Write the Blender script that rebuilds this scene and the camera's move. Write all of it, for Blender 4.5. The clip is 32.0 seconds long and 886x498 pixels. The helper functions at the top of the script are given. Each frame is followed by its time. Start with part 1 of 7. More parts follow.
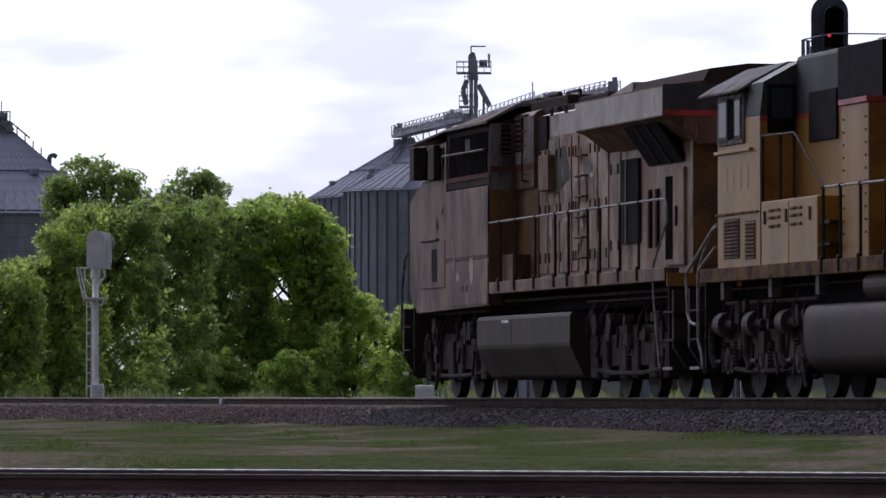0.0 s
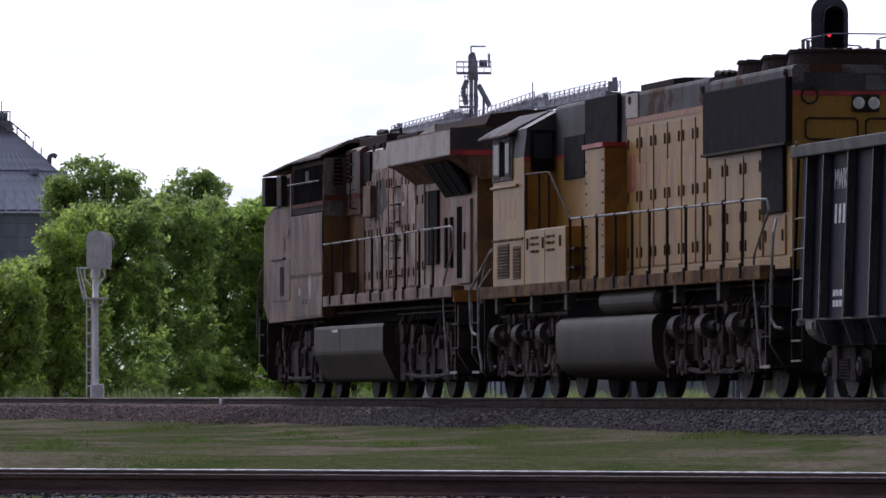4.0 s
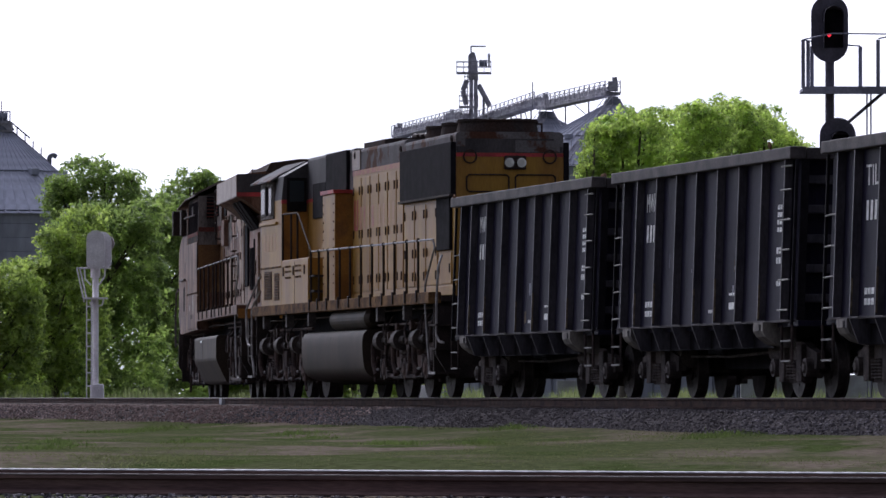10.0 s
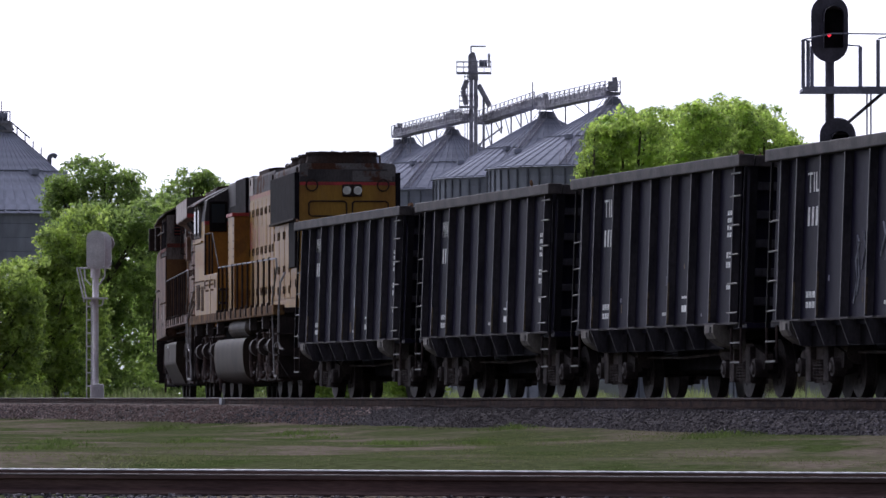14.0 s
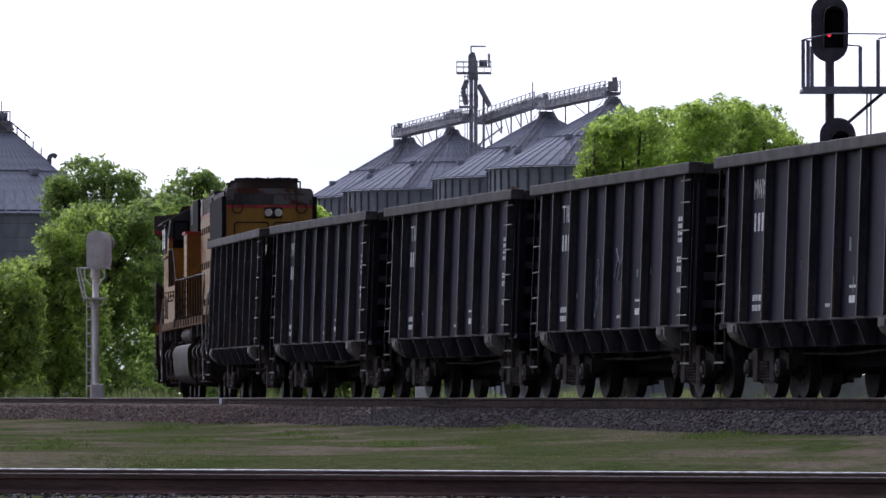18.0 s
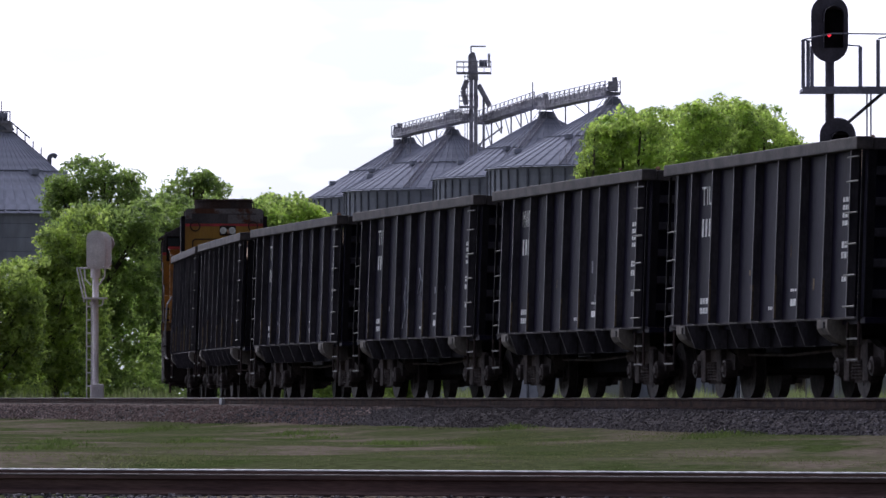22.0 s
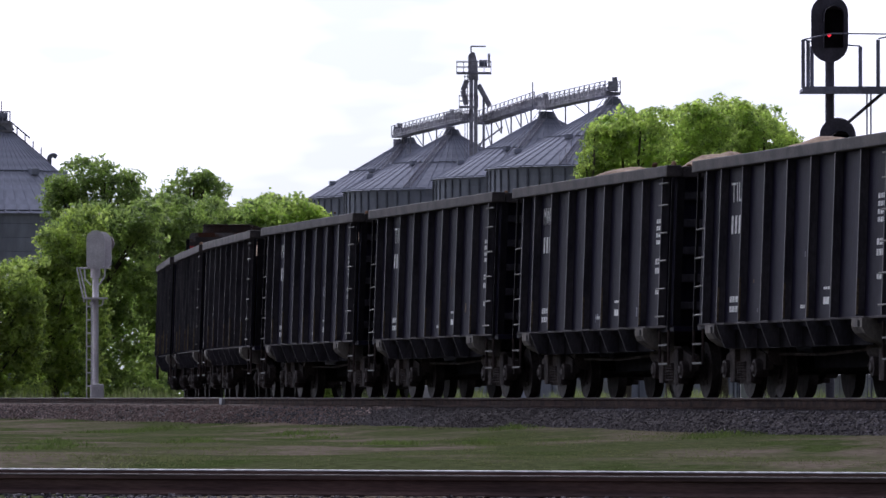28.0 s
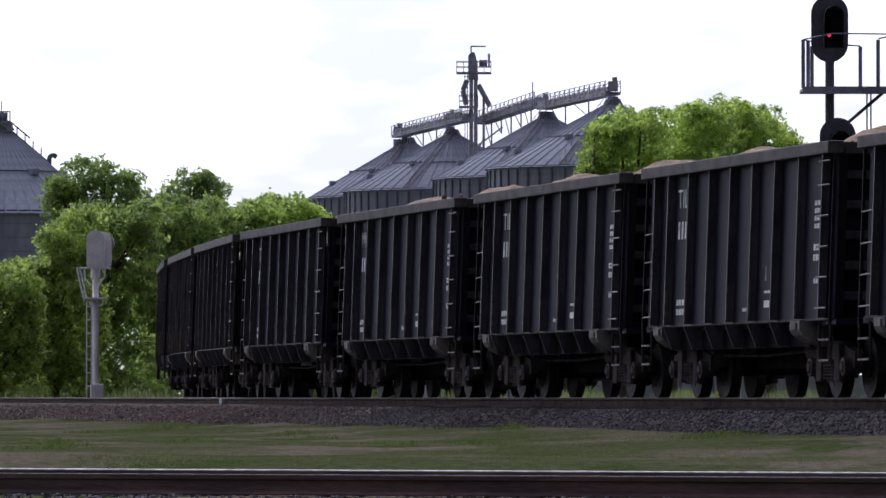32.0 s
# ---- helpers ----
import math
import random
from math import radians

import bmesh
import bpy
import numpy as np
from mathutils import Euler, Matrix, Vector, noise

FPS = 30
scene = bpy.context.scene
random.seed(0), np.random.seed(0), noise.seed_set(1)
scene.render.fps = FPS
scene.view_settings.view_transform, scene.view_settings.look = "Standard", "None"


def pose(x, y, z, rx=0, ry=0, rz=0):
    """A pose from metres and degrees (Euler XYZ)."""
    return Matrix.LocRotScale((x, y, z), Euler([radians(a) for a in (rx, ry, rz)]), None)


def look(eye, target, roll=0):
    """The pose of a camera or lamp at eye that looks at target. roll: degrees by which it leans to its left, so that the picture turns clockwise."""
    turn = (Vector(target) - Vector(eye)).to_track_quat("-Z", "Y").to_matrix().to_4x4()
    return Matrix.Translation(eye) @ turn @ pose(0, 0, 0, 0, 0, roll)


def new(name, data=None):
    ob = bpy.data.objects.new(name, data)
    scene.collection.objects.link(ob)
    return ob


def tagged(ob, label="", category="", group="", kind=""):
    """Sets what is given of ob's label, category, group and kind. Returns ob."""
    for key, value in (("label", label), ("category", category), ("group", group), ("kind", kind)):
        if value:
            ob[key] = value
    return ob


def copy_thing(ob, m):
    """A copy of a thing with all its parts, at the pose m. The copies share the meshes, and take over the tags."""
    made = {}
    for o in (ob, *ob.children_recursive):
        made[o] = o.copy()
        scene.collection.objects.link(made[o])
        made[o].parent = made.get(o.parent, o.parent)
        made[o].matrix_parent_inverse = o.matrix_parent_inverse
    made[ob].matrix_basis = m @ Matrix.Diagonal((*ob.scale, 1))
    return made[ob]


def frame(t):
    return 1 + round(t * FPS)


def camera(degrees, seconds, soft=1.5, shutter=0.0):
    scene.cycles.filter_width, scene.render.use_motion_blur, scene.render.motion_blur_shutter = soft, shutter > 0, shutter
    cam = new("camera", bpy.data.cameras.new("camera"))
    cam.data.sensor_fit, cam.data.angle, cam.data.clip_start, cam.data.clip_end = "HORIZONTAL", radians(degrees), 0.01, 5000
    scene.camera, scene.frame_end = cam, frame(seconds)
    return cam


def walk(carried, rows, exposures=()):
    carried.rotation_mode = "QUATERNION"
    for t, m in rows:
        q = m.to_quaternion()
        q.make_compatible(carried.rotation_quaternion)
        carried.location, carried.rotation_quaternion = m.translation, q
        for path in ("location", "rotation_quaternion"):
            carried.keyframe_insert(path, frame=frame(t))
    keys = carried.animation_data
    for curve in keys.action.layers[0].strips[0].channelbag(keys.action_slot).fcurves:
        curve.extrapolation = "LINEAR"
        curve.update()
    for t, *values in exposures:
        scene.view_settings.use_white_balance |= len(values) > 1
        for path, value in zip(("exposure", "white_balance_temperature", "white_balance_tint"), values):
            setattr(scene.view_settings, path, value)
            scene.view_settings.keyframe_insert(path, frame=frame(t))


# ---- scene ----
# The camera stands beside a near track and looks along a main line through a very long lens.
CAM_Z = 0.62
cam = camera(7.848, 32.0, soft=1.5)
STAND = pose(0, 0, CAM_Z, 90 + math.degrees(math.atan(263 / 11429)), 0, 0)
walk(cam, [(0, STAND), (32, STAND)], [(0, -0.20, 5950, 18), (3, -0.07, 5950, 18), (6, 0.11, 5950, 18), (14, 0.14, 5950, 18), (20, 0.04, 5950, 18), (32, -0.03, 5950, 18)])

# ---- light ----
world = bpy.data.worlds.new("sky")
scene.world = world
world.use_nodes = True
SUN_EL, SUN_ROT = 36.0, -17.0   # degrees; the sun stands ahead and to the left, behind thin bright cloud
_a, _e = radians(SUN_ROT), radians(SUN_EL)
SUN_WAY = Vector((math.sin(_a) * math.cos(_e), math.cos(_a) * math.cos(_e), math.sin(_e)))


def build_sky():
    """A bright cloud sheet over a clear sky, brightest towards the sun."""
    nt = world.node_tree
    nt.nodes.clear()
    link = nt.links.new

    def node(kind, **values):
        n = nt.nodes.new(kind)
        for k, v in values.items():
            n.inputs[int(k[1:])].default_value = v
        return n
    out = node("ShaderNodeOutputWorld")
    bg = node("ShaderNodeBackground")
    sky = node("ShaderNodeTexSky")
    sky.sky_type = "NISHITA"
    sky.sun_disc = False
    sky.sun_elevation = radians(SUN_EL)
    sky.sun_rotation = radians(SUN_ROT)
    sky.dust_density = 2.0
    co = node("ShaderNodeTexCoord")
    dot = node("ShaderNodeVectorMath")
    dot.operation = "DOT_PRODUCT"
    dot.inputs[1].default_value = SUN_WAY
    link(co.outputs["Generated"], dot.inputs[0])
    half = node("ShaderNodeMath", i1=0.5, i2=0.5)
    half.operation = "MULTIPLY_ADD"
    link(dot.outputs["Value"], half.inputs[0])
    power = node("ShaderNodeMath", i1=6.0)
    power.operation = "POWER"
    link(half.outputs["Value"], power.inputs[0])
    glow = node("ShaderNodeMath", i1=CLOUD_SUN, i2=CLOUD_BACK)
    glow.operation = "MULTIPLY_ADD"
    link(power.outputs["Value"], glow.inputs[0])
    mp = node("ShaderNodeMapping")
    mp.inputs["Location"].default_value = (1.7, 0.0, 0.35)
    mp.inputs["Scale"].default_value = (26.0, 26.0, 95.0)
    nz = node("ShaderNodeTexNoise")
    nz.inputs["Scale"].default_value = 1.0
    nz.inputs["Detail"].default_value = 3.0
    link(co.outputs["Generated"], mp.inputs["Vector"])
    link(mp.outputs["Vector"], nz.inputs["Vector"])
    ramp = node("ShaderNodeValToRGB")
    ramp.color_ramp.elements[0].position = 0.37
    ramp.color_ramp.elements[0].color = (0.70, 0.745, 0.81, 1)
    ramp.color_ramp.elements[1].position = 0.54
    ramp.color_ramp.elements[1].color = (0.97, 0.99, 1.09, 1)
    link(nz.outputs["Fac"], ramp.inputs["Fac"])
    scaled = node("ShaderNodeVectorMath")
    scaled.operation = "SCALE"
    link(ramp.outputs["Color"], scaled.inputs[0])
    link(glow.outputs["Value"], scaled.inputs["Scale"])
    mix = node("ShaderNodeMix")
    mix.data_type = "RGBA"
    mix.inputs["Factor"].default_value = 0.88
    link(sky.outputs["Color"], mix.inputs["A"])
    link(scaled.outputs["Vector"], mix.inputs["B"])
    link(mix.outputs["Result"], bg.inputs["Color"])
    bg.inputs["Strength"].default_value = 0.08
    link(bg.outputs["Background"], out.inputs["Surface"])


CLOUD_SUN, CLOUD_BACK = 27.0, 2.4
build_sky()
sun = new("sun", bpy.data.lights.new("sun", "SUN"))
sun.data.energy = 1.4
sun.data.angle = radians(10)
sun.data.color = (1.0, 0.97, 0.92)
sun.matrix_world = look(SUN_WAY * 100, (0, 0, 0))
scene.view_settings.exposure = 0.0

# ---- materials ----


def material(name, colour, rough=0.7, metal=0.0, dark=None, scale=3.0, detail=6.0, bump=0.0, bump_scale=40.0,
             low=0.4, high=0.6, stretch=(1, 1, 1), fine=0.25, fine_scale=30.0, vary=0.0, spec=0.5, stain=None, stain_scale=0.5, stain_low=0.5, stain_high=0.62, wash=None, wash_scale=0.8, wash_low=0.52, wash_high=0.68):
    """A surface with stains (scale) and grain (fine_scale), in object metres."""
    m = bpy.data.materials.new(name)
    m.use_nodes = True
    nt = m.node_tree
    b = nt.nodes["Principled BSDF"]
    link = nt.links.new
    co = nt.nodes.new("ShaderNodeTexCoord")
    mp = nt.nodes.new("ShaderNodeMapping")
    mp.inputs["Scale"].default_value = stretch
    link(co.outputs["Object"], mp.inputs["Vector"])
    n1 = nt.nodes.new("ShaderNodeTexNoise")
    n1.inputs["Scale"].default_value, n1.inputs["Detail"].default_value = scale, detail
    n2 = nt.nodes.new("ShaderNodeTexNoise")
    n2.inputs["Scale"].default_value, n2.inputs["Detail"].default_value = fine_scale, 4.0
    link(mp.outputs["Vector"], n1.inputs["Vector"])
    link(mp.outputs["Vector"], n2.inputs["Vector"])
    r1 = nt.nodes.new("ShaderNodeMapRange")
    r1.inputs["From Min"].default_value, r1.inputs["From Max"].default_value = low, high
    link(n1.outputs["Fac"], r1.inputs["Value"])
    mix = nt.nodes.new("ShaderNodeMix")
    mix.data_type = "RGBA"
    d = dark or tuple(c * 0.6 for c in colour)
    mix.inputs["A"].default_value = (*d, 1)
    mix.inputs["B"].default_value = (*colour, 1)
    link(r1.outputs["Result"], mix.inputs["Factor"])
    r2 = nt.nodes.new("ShaderNodeMapRange")
    r2.inputs["From Min"].default_value, r2.inputs["From Max"].default_value = 0.3, 0.7
    r2.inputs["To Min"].default_value, r2.inputs["To Max"].default_value = 1.0 - fine, 1.0 + fine
    link(n2.outputs["Fac"], r2.inputs["Value"])
    last = mix.outputs["Result"]
    if stain:
        ns = nt.nodes.new("ShaderNodeTexNoise")
        ns.inputs["Scale"].default_value, ns.inputs["Detail"].default_value = stain_scale, 7.0
        ns.inputs["Roughness"].default_value = 0.65
        link(mp.outputs["Vector"], ns.inputs["Vector"])
        rs = nt.nodes.new("ShaderNodeMapRange")
        rs.inputs["From Min"].default_value, rs.inputs["From Max"].default_value = stain_low, stain_high
        link(ns.outputs["Fac"], rs.inputs["Value"])
        ms = nt.nodes.new("ShaderNodeMix")
        ms.data_type = "RGBA"
        link(rs.outputs["Result"], ms.inputs["Factor"])
        link(last, ms.inputs["A"])
        ms.inputs["B"].default_value = (*stain, 1)
        last = ms.outputs["Result"]
    if wash:   # a second set of stains, drawn out down the surface
        mw = nt.nodes.new("ShaderNodeMapping")
        mw.inputs["Location"].default_value = (13.1, 4.7, 8.3)
        mw.inputs["Scale"].default_value = (1.0, 1.0, 0.28)
        link(co.outputs["Object"], mw.inputs["Vector"])
        nw = nt.nodes.new("ShaderNodeTexNoise")
        nw.inputs["Scale"].default_value, nw.inputs["Detail"].default_value = wash_scale, 8.0
        nw.inputs["Roughness"].default_value = 0.68
        link(mw.outputs["Vector"], nw.inputs["Vector"])
        rw = nt.nodes.new("ShaderNodeMapRange")
        rw.inputs["From Min"].default_value, rw.inputs["From Max"].default_value = wash_low, wash_high
        link(nw.outputs["Fac"], rw.inputs["Value"])
        mx = nt.nodes.new("ShaderNodeMix")
        mx.data_type = "RGBA"
        link(rw.outputs["Result"], mx.inputs["Factor"])
        link(last, mx.inputs["A"])
        mx.inputs["B"].default_value = (*wash, 1)
        last = mx.outputs["Result"]
    hsv = nt.nodes.new("ShaderNodeHueSaturation")
    link(last, hsv.inputs["Color"])
    if vary:
        oi = nt.nodes.new("ShaderNodeObjectInfo")
        r3 = nt.nodes.new("ShaderNodeMapRange")
        r3.inputs["To Min"].default_value, r3.inputs["To Max"].default_value = 1 - vary, 1 + vary
        link(oi.outputs["Random"], r3.inputs["Value"])
        mul = nt.nodes.new("ShaderNodeMath")
        mul.operation = "MULTIPLY"
        link(r2.outputs["Result"], mul.inputs[0])
        link(r3.outputs["Result"], mul.inputs[1])
        link(mul.outputs["Value"], hsv.inputs["Value"])
    else:
        link(r2.outputs["Result"], hsv.inputs["Value"])
    link(hsv.outputs["Color"], b.inputs["Base Color"])
    b.inputs["Roughness"].default_value = rough
    b.inputs["Metallic"].default_value = metal
    b.inputs["Specular IOR Level"].default_value = spec
    if bump:
        n3 = nt.nodes.new("ShaderNodeTexNoise")
        n3.inputs["Scale"].default_value, n3.inputs["Detail"].default_value = bump_scale, 5.0
        link(mp.outputs["Vector"], n3.inputs["Vector"])
        bp = nt.nodes.new("ShaderNodeBump")
        bp.inputs["Strength"].default_value = 0.6
        bp.inputs["Distance"].default_value = bump
        link(n3.outputs["Fac"], bp.inputs["Height"])
        link(bp.outputs["Normal"], b.inputs["Normal"])
    return m


M_YELLOW = material("faded_yellow_paint", (0.345, 0.190, 0.036), 0.44, dark=(0.265, 0.135, 0.033), scale=1.6, stretch=(1, 1, 0.25), bump=0.002, bump_scale=6, fine=0.12, spec=0.15, stain=(0.13, 0.065, 0.032), stain_scale=1.3, stain_low=0.55, stain_high=0.76, wash=(0.31, 0.170, 0.064), wash_scale=1.4, wash_low=0.54, wash_high=0.70)
# yellow deepened for rear-facing panels; their shade is put into this colour
M_AMBER = material("shade_deepened_yellow_paint", (0.36, 0.165, 0.032), 0.6, dark=(0.25, 0.105, 0.022), scale=1.5, fine=0.15, spec=0.25, stain=(0.12, 0.055, 0.03), stain_scale=1.2, stain_low=0.52, stain_high=0.72)
M_FADED = material("sun_bleached_yellow_paint", (0.185, 0.100, 0.068), 0.52, dark=(0.095, 0.046, 0.032), scale=1.7, stretch=(1, 1, 0.4), bump=0.002, bump_scale=6, fine=0.2, spec=0.09, stain=(0.042, 0.021, 0.017), stain_scale=1.9, stain_low=0.49, stain_high=0.63, wash=(0.23, 0.135, 0.100), wash_scale=1.9, wash_low=0.52, wash_high=0.62)
M_HOOD = material("cream_faded_paint", (0.37, 0.268, 0.205), 0.55, dark=(0.23, 0.142, 0.105), scale=1.5, stretch=(1, 1, 0.6), fine=0.2, spec=0.14, stain=(0.062, 0.030, 0.022), stain_scale=1.7, stain_low=0.51, stain_high=0.66, wash=(0.27, 0.115, 0.090), wash_scale=1.5, wash_low=0.52, wash_high=0.64)
# browner ochre for rear walls and the cabinet recess, their shade mixed in
M_OCHRE = material("dirty_shaded_ochre_paint", (0.20, 0.105, 0.045), 0.7, dark=(0.12, 0.060, 0.032), scale=1.6, fine=0.25, spec=0.15)
M_GREY = material("grey_paint", (0.070, 0.062, 0.068), 0.65, dark=(0.038, 0.034, 0.038), scale=1.3, stretch=(1, 1, 0.4), fine=0.2, spec=0.25)
M_RED = material("red_stripe_paint", (0.45, 0.035, 0.042), 0.5, scale=2, fine=0.2)
M_BLACK = material("black_car_paint", (0.0195, 0.0168, 0.036), 0.55, dark=(0.0120, 0.0100, 0.024), scale=0.9, stretch=(1, 1, 0.25), fine=0.25, bump=0.004, bump_scale=3, spec=0.08, wash=(0.028, 0.024, 0.040), wash_scale=1.8, wash_low=0.55, wash_high=0.75)
M_SCREEN = material("dark_screen_and_shade", (0.0165, 0.0145, 0.0195), 0.85, scale=4, spec=0.06)
M_RUNNING = material("grimy_running_gear", (0.062, 0.044, 0.043), 0.85, dark=(0.026, 0.020, 0.021), spec=0.12, scale=3.5, fine=0.35, bump=0.004, bump_scale=30)
M_TANK = material("dusty_grey_tank_paint", (0.047, 0.0335, 0.0255), 0.62, dark=(0.030, 0.0215, 0.0175), scale=1.2, stretch=(1, 1, 0.8), fine=0.15, spec=0.13, wash=(0.064, 0.047, 0.037), wash_scale=1.5, wash_low=0.52, wash_high=0.72)
M_RAIL = material("brown_rail_steel", (0.078, 0.046, 0.038), 0.8, 0.0, dark=(0.04, 0.026, 0.025), scale=5, fine=0.3, spec=0.08)
M_SHINE = material("worn_rail_head", (0.62, 0.60, 0.60), 0.3, 0.9, scale=8, fine=0.1)
M_GALV = material("galvanised_steel", (0.32, 0.34, 0.41), 0.7, 0.0, dark=(0.25, 0.265, 0.32), scale=0.25, stretch=(1, 1, 0.3), fine=0.12, fine_scale=2)
M_SILVER = material("aluminium_paint", (0.88, 0.84, 0.87), 0.55, 0.0, dark=(0.76, 0.72, 0.75), scale=3, fine=0.12)
M_DARKSIG = material("black_signal_paint", (0.095, 0.086, 0.125), 0.5, scale=3)
# bed darker than its stones, so it carries the shade of their gaps
M_BALLAST = material("grey_ballast", (0.042, 0.034, 0.037), 0.9, dark=(0.022, 0.018, 0.020), scale=2.5, fine=0.4, fine_scale=25, bump=0.03, bump_scale=18, spec=0.03)
M_SOIL = material("grass_ground", (0.072, 0.081, 0.038), 0.95, dark=(0.145, 0.118, 0.094), scale=0.30, low=0.40, high=0.54, fine=0.30, fine_scale=8, bump=0.02, bump_scale=12, stretch=(1, 0.35, 1), spec=0.0, stain=(0.052, 0.070, 0.024), stain_scale=0.55, stain_low=0.50, stain_high=0.62)
M_BARK = material("bark", (0.10, 0.08, 0.065), 0.9, scale=5, fine=0.3, bump=0.01)
M_LOAD = material("crushed_stone_load", (0.42, 0.30, 0.21), 0.95, dark=(0.30, 0.20, 0.14), scale=6, fine=0.3, bump=0.02, bump_scale=25)
M_WHITE = material("white_stencil_paint", (0.80, 0.80, 0.80), 0.6, scale=9, fine=0.2)
M_TIE = material("weathered_tie_wood", (0.11, 0.085, 0.072), 0.9, scale=3, stretch=(0.4, 3, 3), fine=0.3)

# ---- builders ----


def part(name, bm, mat, parent=None, label="", smooth=False):
    me = bpy.data.meshes.new(name)
    bm.to_mesh(me)
    bm.free()
    me.materials.append(mat)
    if smooth:
        for p in me.polygons:
            p.use_smooth = True
    ob = new(name, me)
    ob.parent = parent
    return tagged(ob, label)


def thing(name, label, category, group="", kind=""):
    return tagged(new(name), label, category, group, kind)


def box(bm, x0, x1, y0, y1, z0, z1, bevel=0.0):
    r = bmesh.ops.create_cube(bm, size=1.0, matrix=Matrix.LocRotScale(((x0 + x1) / 2, (y0 + y1) / 2, (z0 + z1) / 2), None, (abs(x1 - x0), abs(y1 - y0), abs(z1 - z0))))
    if bevel:
        es = list({e for v in r["verts"] for e in v.link_edges})
        bmesh.ops.bevel(bm, geom=es, offset=bevel, segments=2, affect="EDGES", profile=0.6)
    return bm


def boxes(*lst, bevel=0.0):
    bm = bmesh.new()
    for b in lst:
        box(bm, *b, bevel=bevel)
    return bm


def prism(bm, outline, axis, a, b, sharp=False):
    """Outline of 2D points pushed along an axis ('x','y','z') from a to b."""
    def at(p, c):
        if axis == "y":
            return (p[0], c, p[1])
        if axis == "x":
            return (c, p[0], p[1])
        return (p[0], p[1], c)
    va = [bm.verts.new(at(p, a)) for p in outline]
    vb = [bm.verts.new(at(p, b)) for p in outline]
    n = len(outline)
    fs = [bm.faces.new(va), bm.faces.new(vb)]
    for i in range(n):
        fs.append(bm.faces.new((va[i], va[(i + 1) % n], vb[(i + 1) % n], vb[i])))
    bmesh.ops.recalc_face_normals(bm, faces=fs)
    if sharp:
        for f in fs[:2]:
            for e in f.edges:
                e.smooth = False
    return bm


def rounded(points, n=5):
    """A closed outline with each corner cut into n short steps."""
    out = []
    m = len(points)
    for i in range(m):
        p, q, r = Vector(points[i - 1]), Vector(points[i]), Vector(points[(i + 1) % m])
        a, b = q.lerp(p, 0.45), q.lerp(r, 0.45)
        for k in range(n + 1):
            t = k / n
            v = a.lerp(q, t).lerp(q.lerp(b, t), t)
            out.append((v.x, v.y))
    return out


def spring(x, y, z0, z1, r, turns, seg=10):
    """A ridged coil as one closed piece."""
    bm = bmesh.new()
    rows = []
    n = turns * 2
    for i in range(n + 1):
        q = r if i % 2 == 0 else r * 0.74
        z = z0 + (z1 - z0) * i / n
        rows.append([bm.verts.new((x + q * math.cos(k * 2 * math.pi / seg), y + q * math.sin(k * 2 * math.pi / seg), z)) for k in range(seg)])
    for a, b in zip(rows, rows[1:]):
        for k in range(seg):
            bm.faces.new((a[k], a[(k + 1) % seg], b[(k + 1) % seg], b[k]))
    bm.faces.new(rows[0][::-1])
    bm.faces.new(rows[-1])
    return bm


def rod(bm, p, q, r, seg=8, r2=None):
    p, q = Vector(p), Vector(q)
    d = q - p
    m = Matrix.Translation((p + q) / 2) @ d.to_track_quat("Z", "Y").to_matrix().to_4x4()
    bmesh.ops.create_cone(bm, cap_ends=True, segments=seg, radius1=r, radius2=r if r2 is None else r2, depth=d.length, matrix=m)
    return bm


def pipe(pts, r, seg=8):
    bm = bmesh.new()
    for a, b in zip(pts, pts[1:]):
        rod(bm, a, b, r, seg)
    for a in pts[1:-1]:
        bmesh.ops.create_icosphere(bm, subdivisions=1, radius=r, matrix=Matrix.Translation(a))
    return bm


# ---- the line of the tracks ----
RAIL_Z = 0.62
KNOTS = (0, 25, 45, 65, 67.5, 70.5, 85, 110)
BENDS = (0.0, -0.00027, 0.00591, -0.00058, -0.00018, 0.0034, 0.0055, 0.0055)
START, HEAD0 = (5.889, 90.955), 0.19743


def trace_line():
    """Plan of the train's line, every half metre of its length from -120 to 220: x, y and heading (to the left of straight ahead)."""
    g = np.linspace(-120, 220, 681)
    k = np.interp(g, KNOTS, BENDS)
    k[g < 0] = 0
    dg = g[1] - g[0]
    h = np.concatenate([[0], np.cumsum((k[1:] + k[:-1]) / 2 * dg)])
    h = HEAD0 - (h - np.interp(0, g, h))
    x = np.concatenate([[0], np.cumsum((np.sin(h[1:]) + np.sin(h[:-1])) / 2 * dg)])
    y = np.concatenate([[0], np.cumsum((np.cos(h[1:]) + np.cos(h[:-1])) / 2 * dg)])
    return g, START[0] - (x - np.interp(0, g, x)), START[1] + (y - np.interp(0, g, y)), h


LG, LX, LY, LH = trace_line()


def on_line(s, side=0.0):
    """Point of the train's line; side to the left of travel."""
    x, y, h = float(np.interp(s, LG, LX)), float(np.interp(s, LG, LY)), float(np.interp(s, LG, LH))
    return x - side * math.cos(h), y - side * math.sin(h), h


def main_line(s, side=0.0):
    """Point of the straight main track, which the train's line leaves."""
    if s < 22:
        return on_line(s, side)
    x0, y0, h = on_line(22)
    return x0 - math.sin(h) * (s - 22) - side * math.cos(h), y0 + math.cos(h) * (s - 22) - side * math.sin(h), h


def run(t):
    """Length of line that the train has run at t seconds, from where it is at 16 s."""
    u = t - 16
    return 3.91135 * u + 1.3246e-4 * u * u + 8.695e-5 * u ** 3


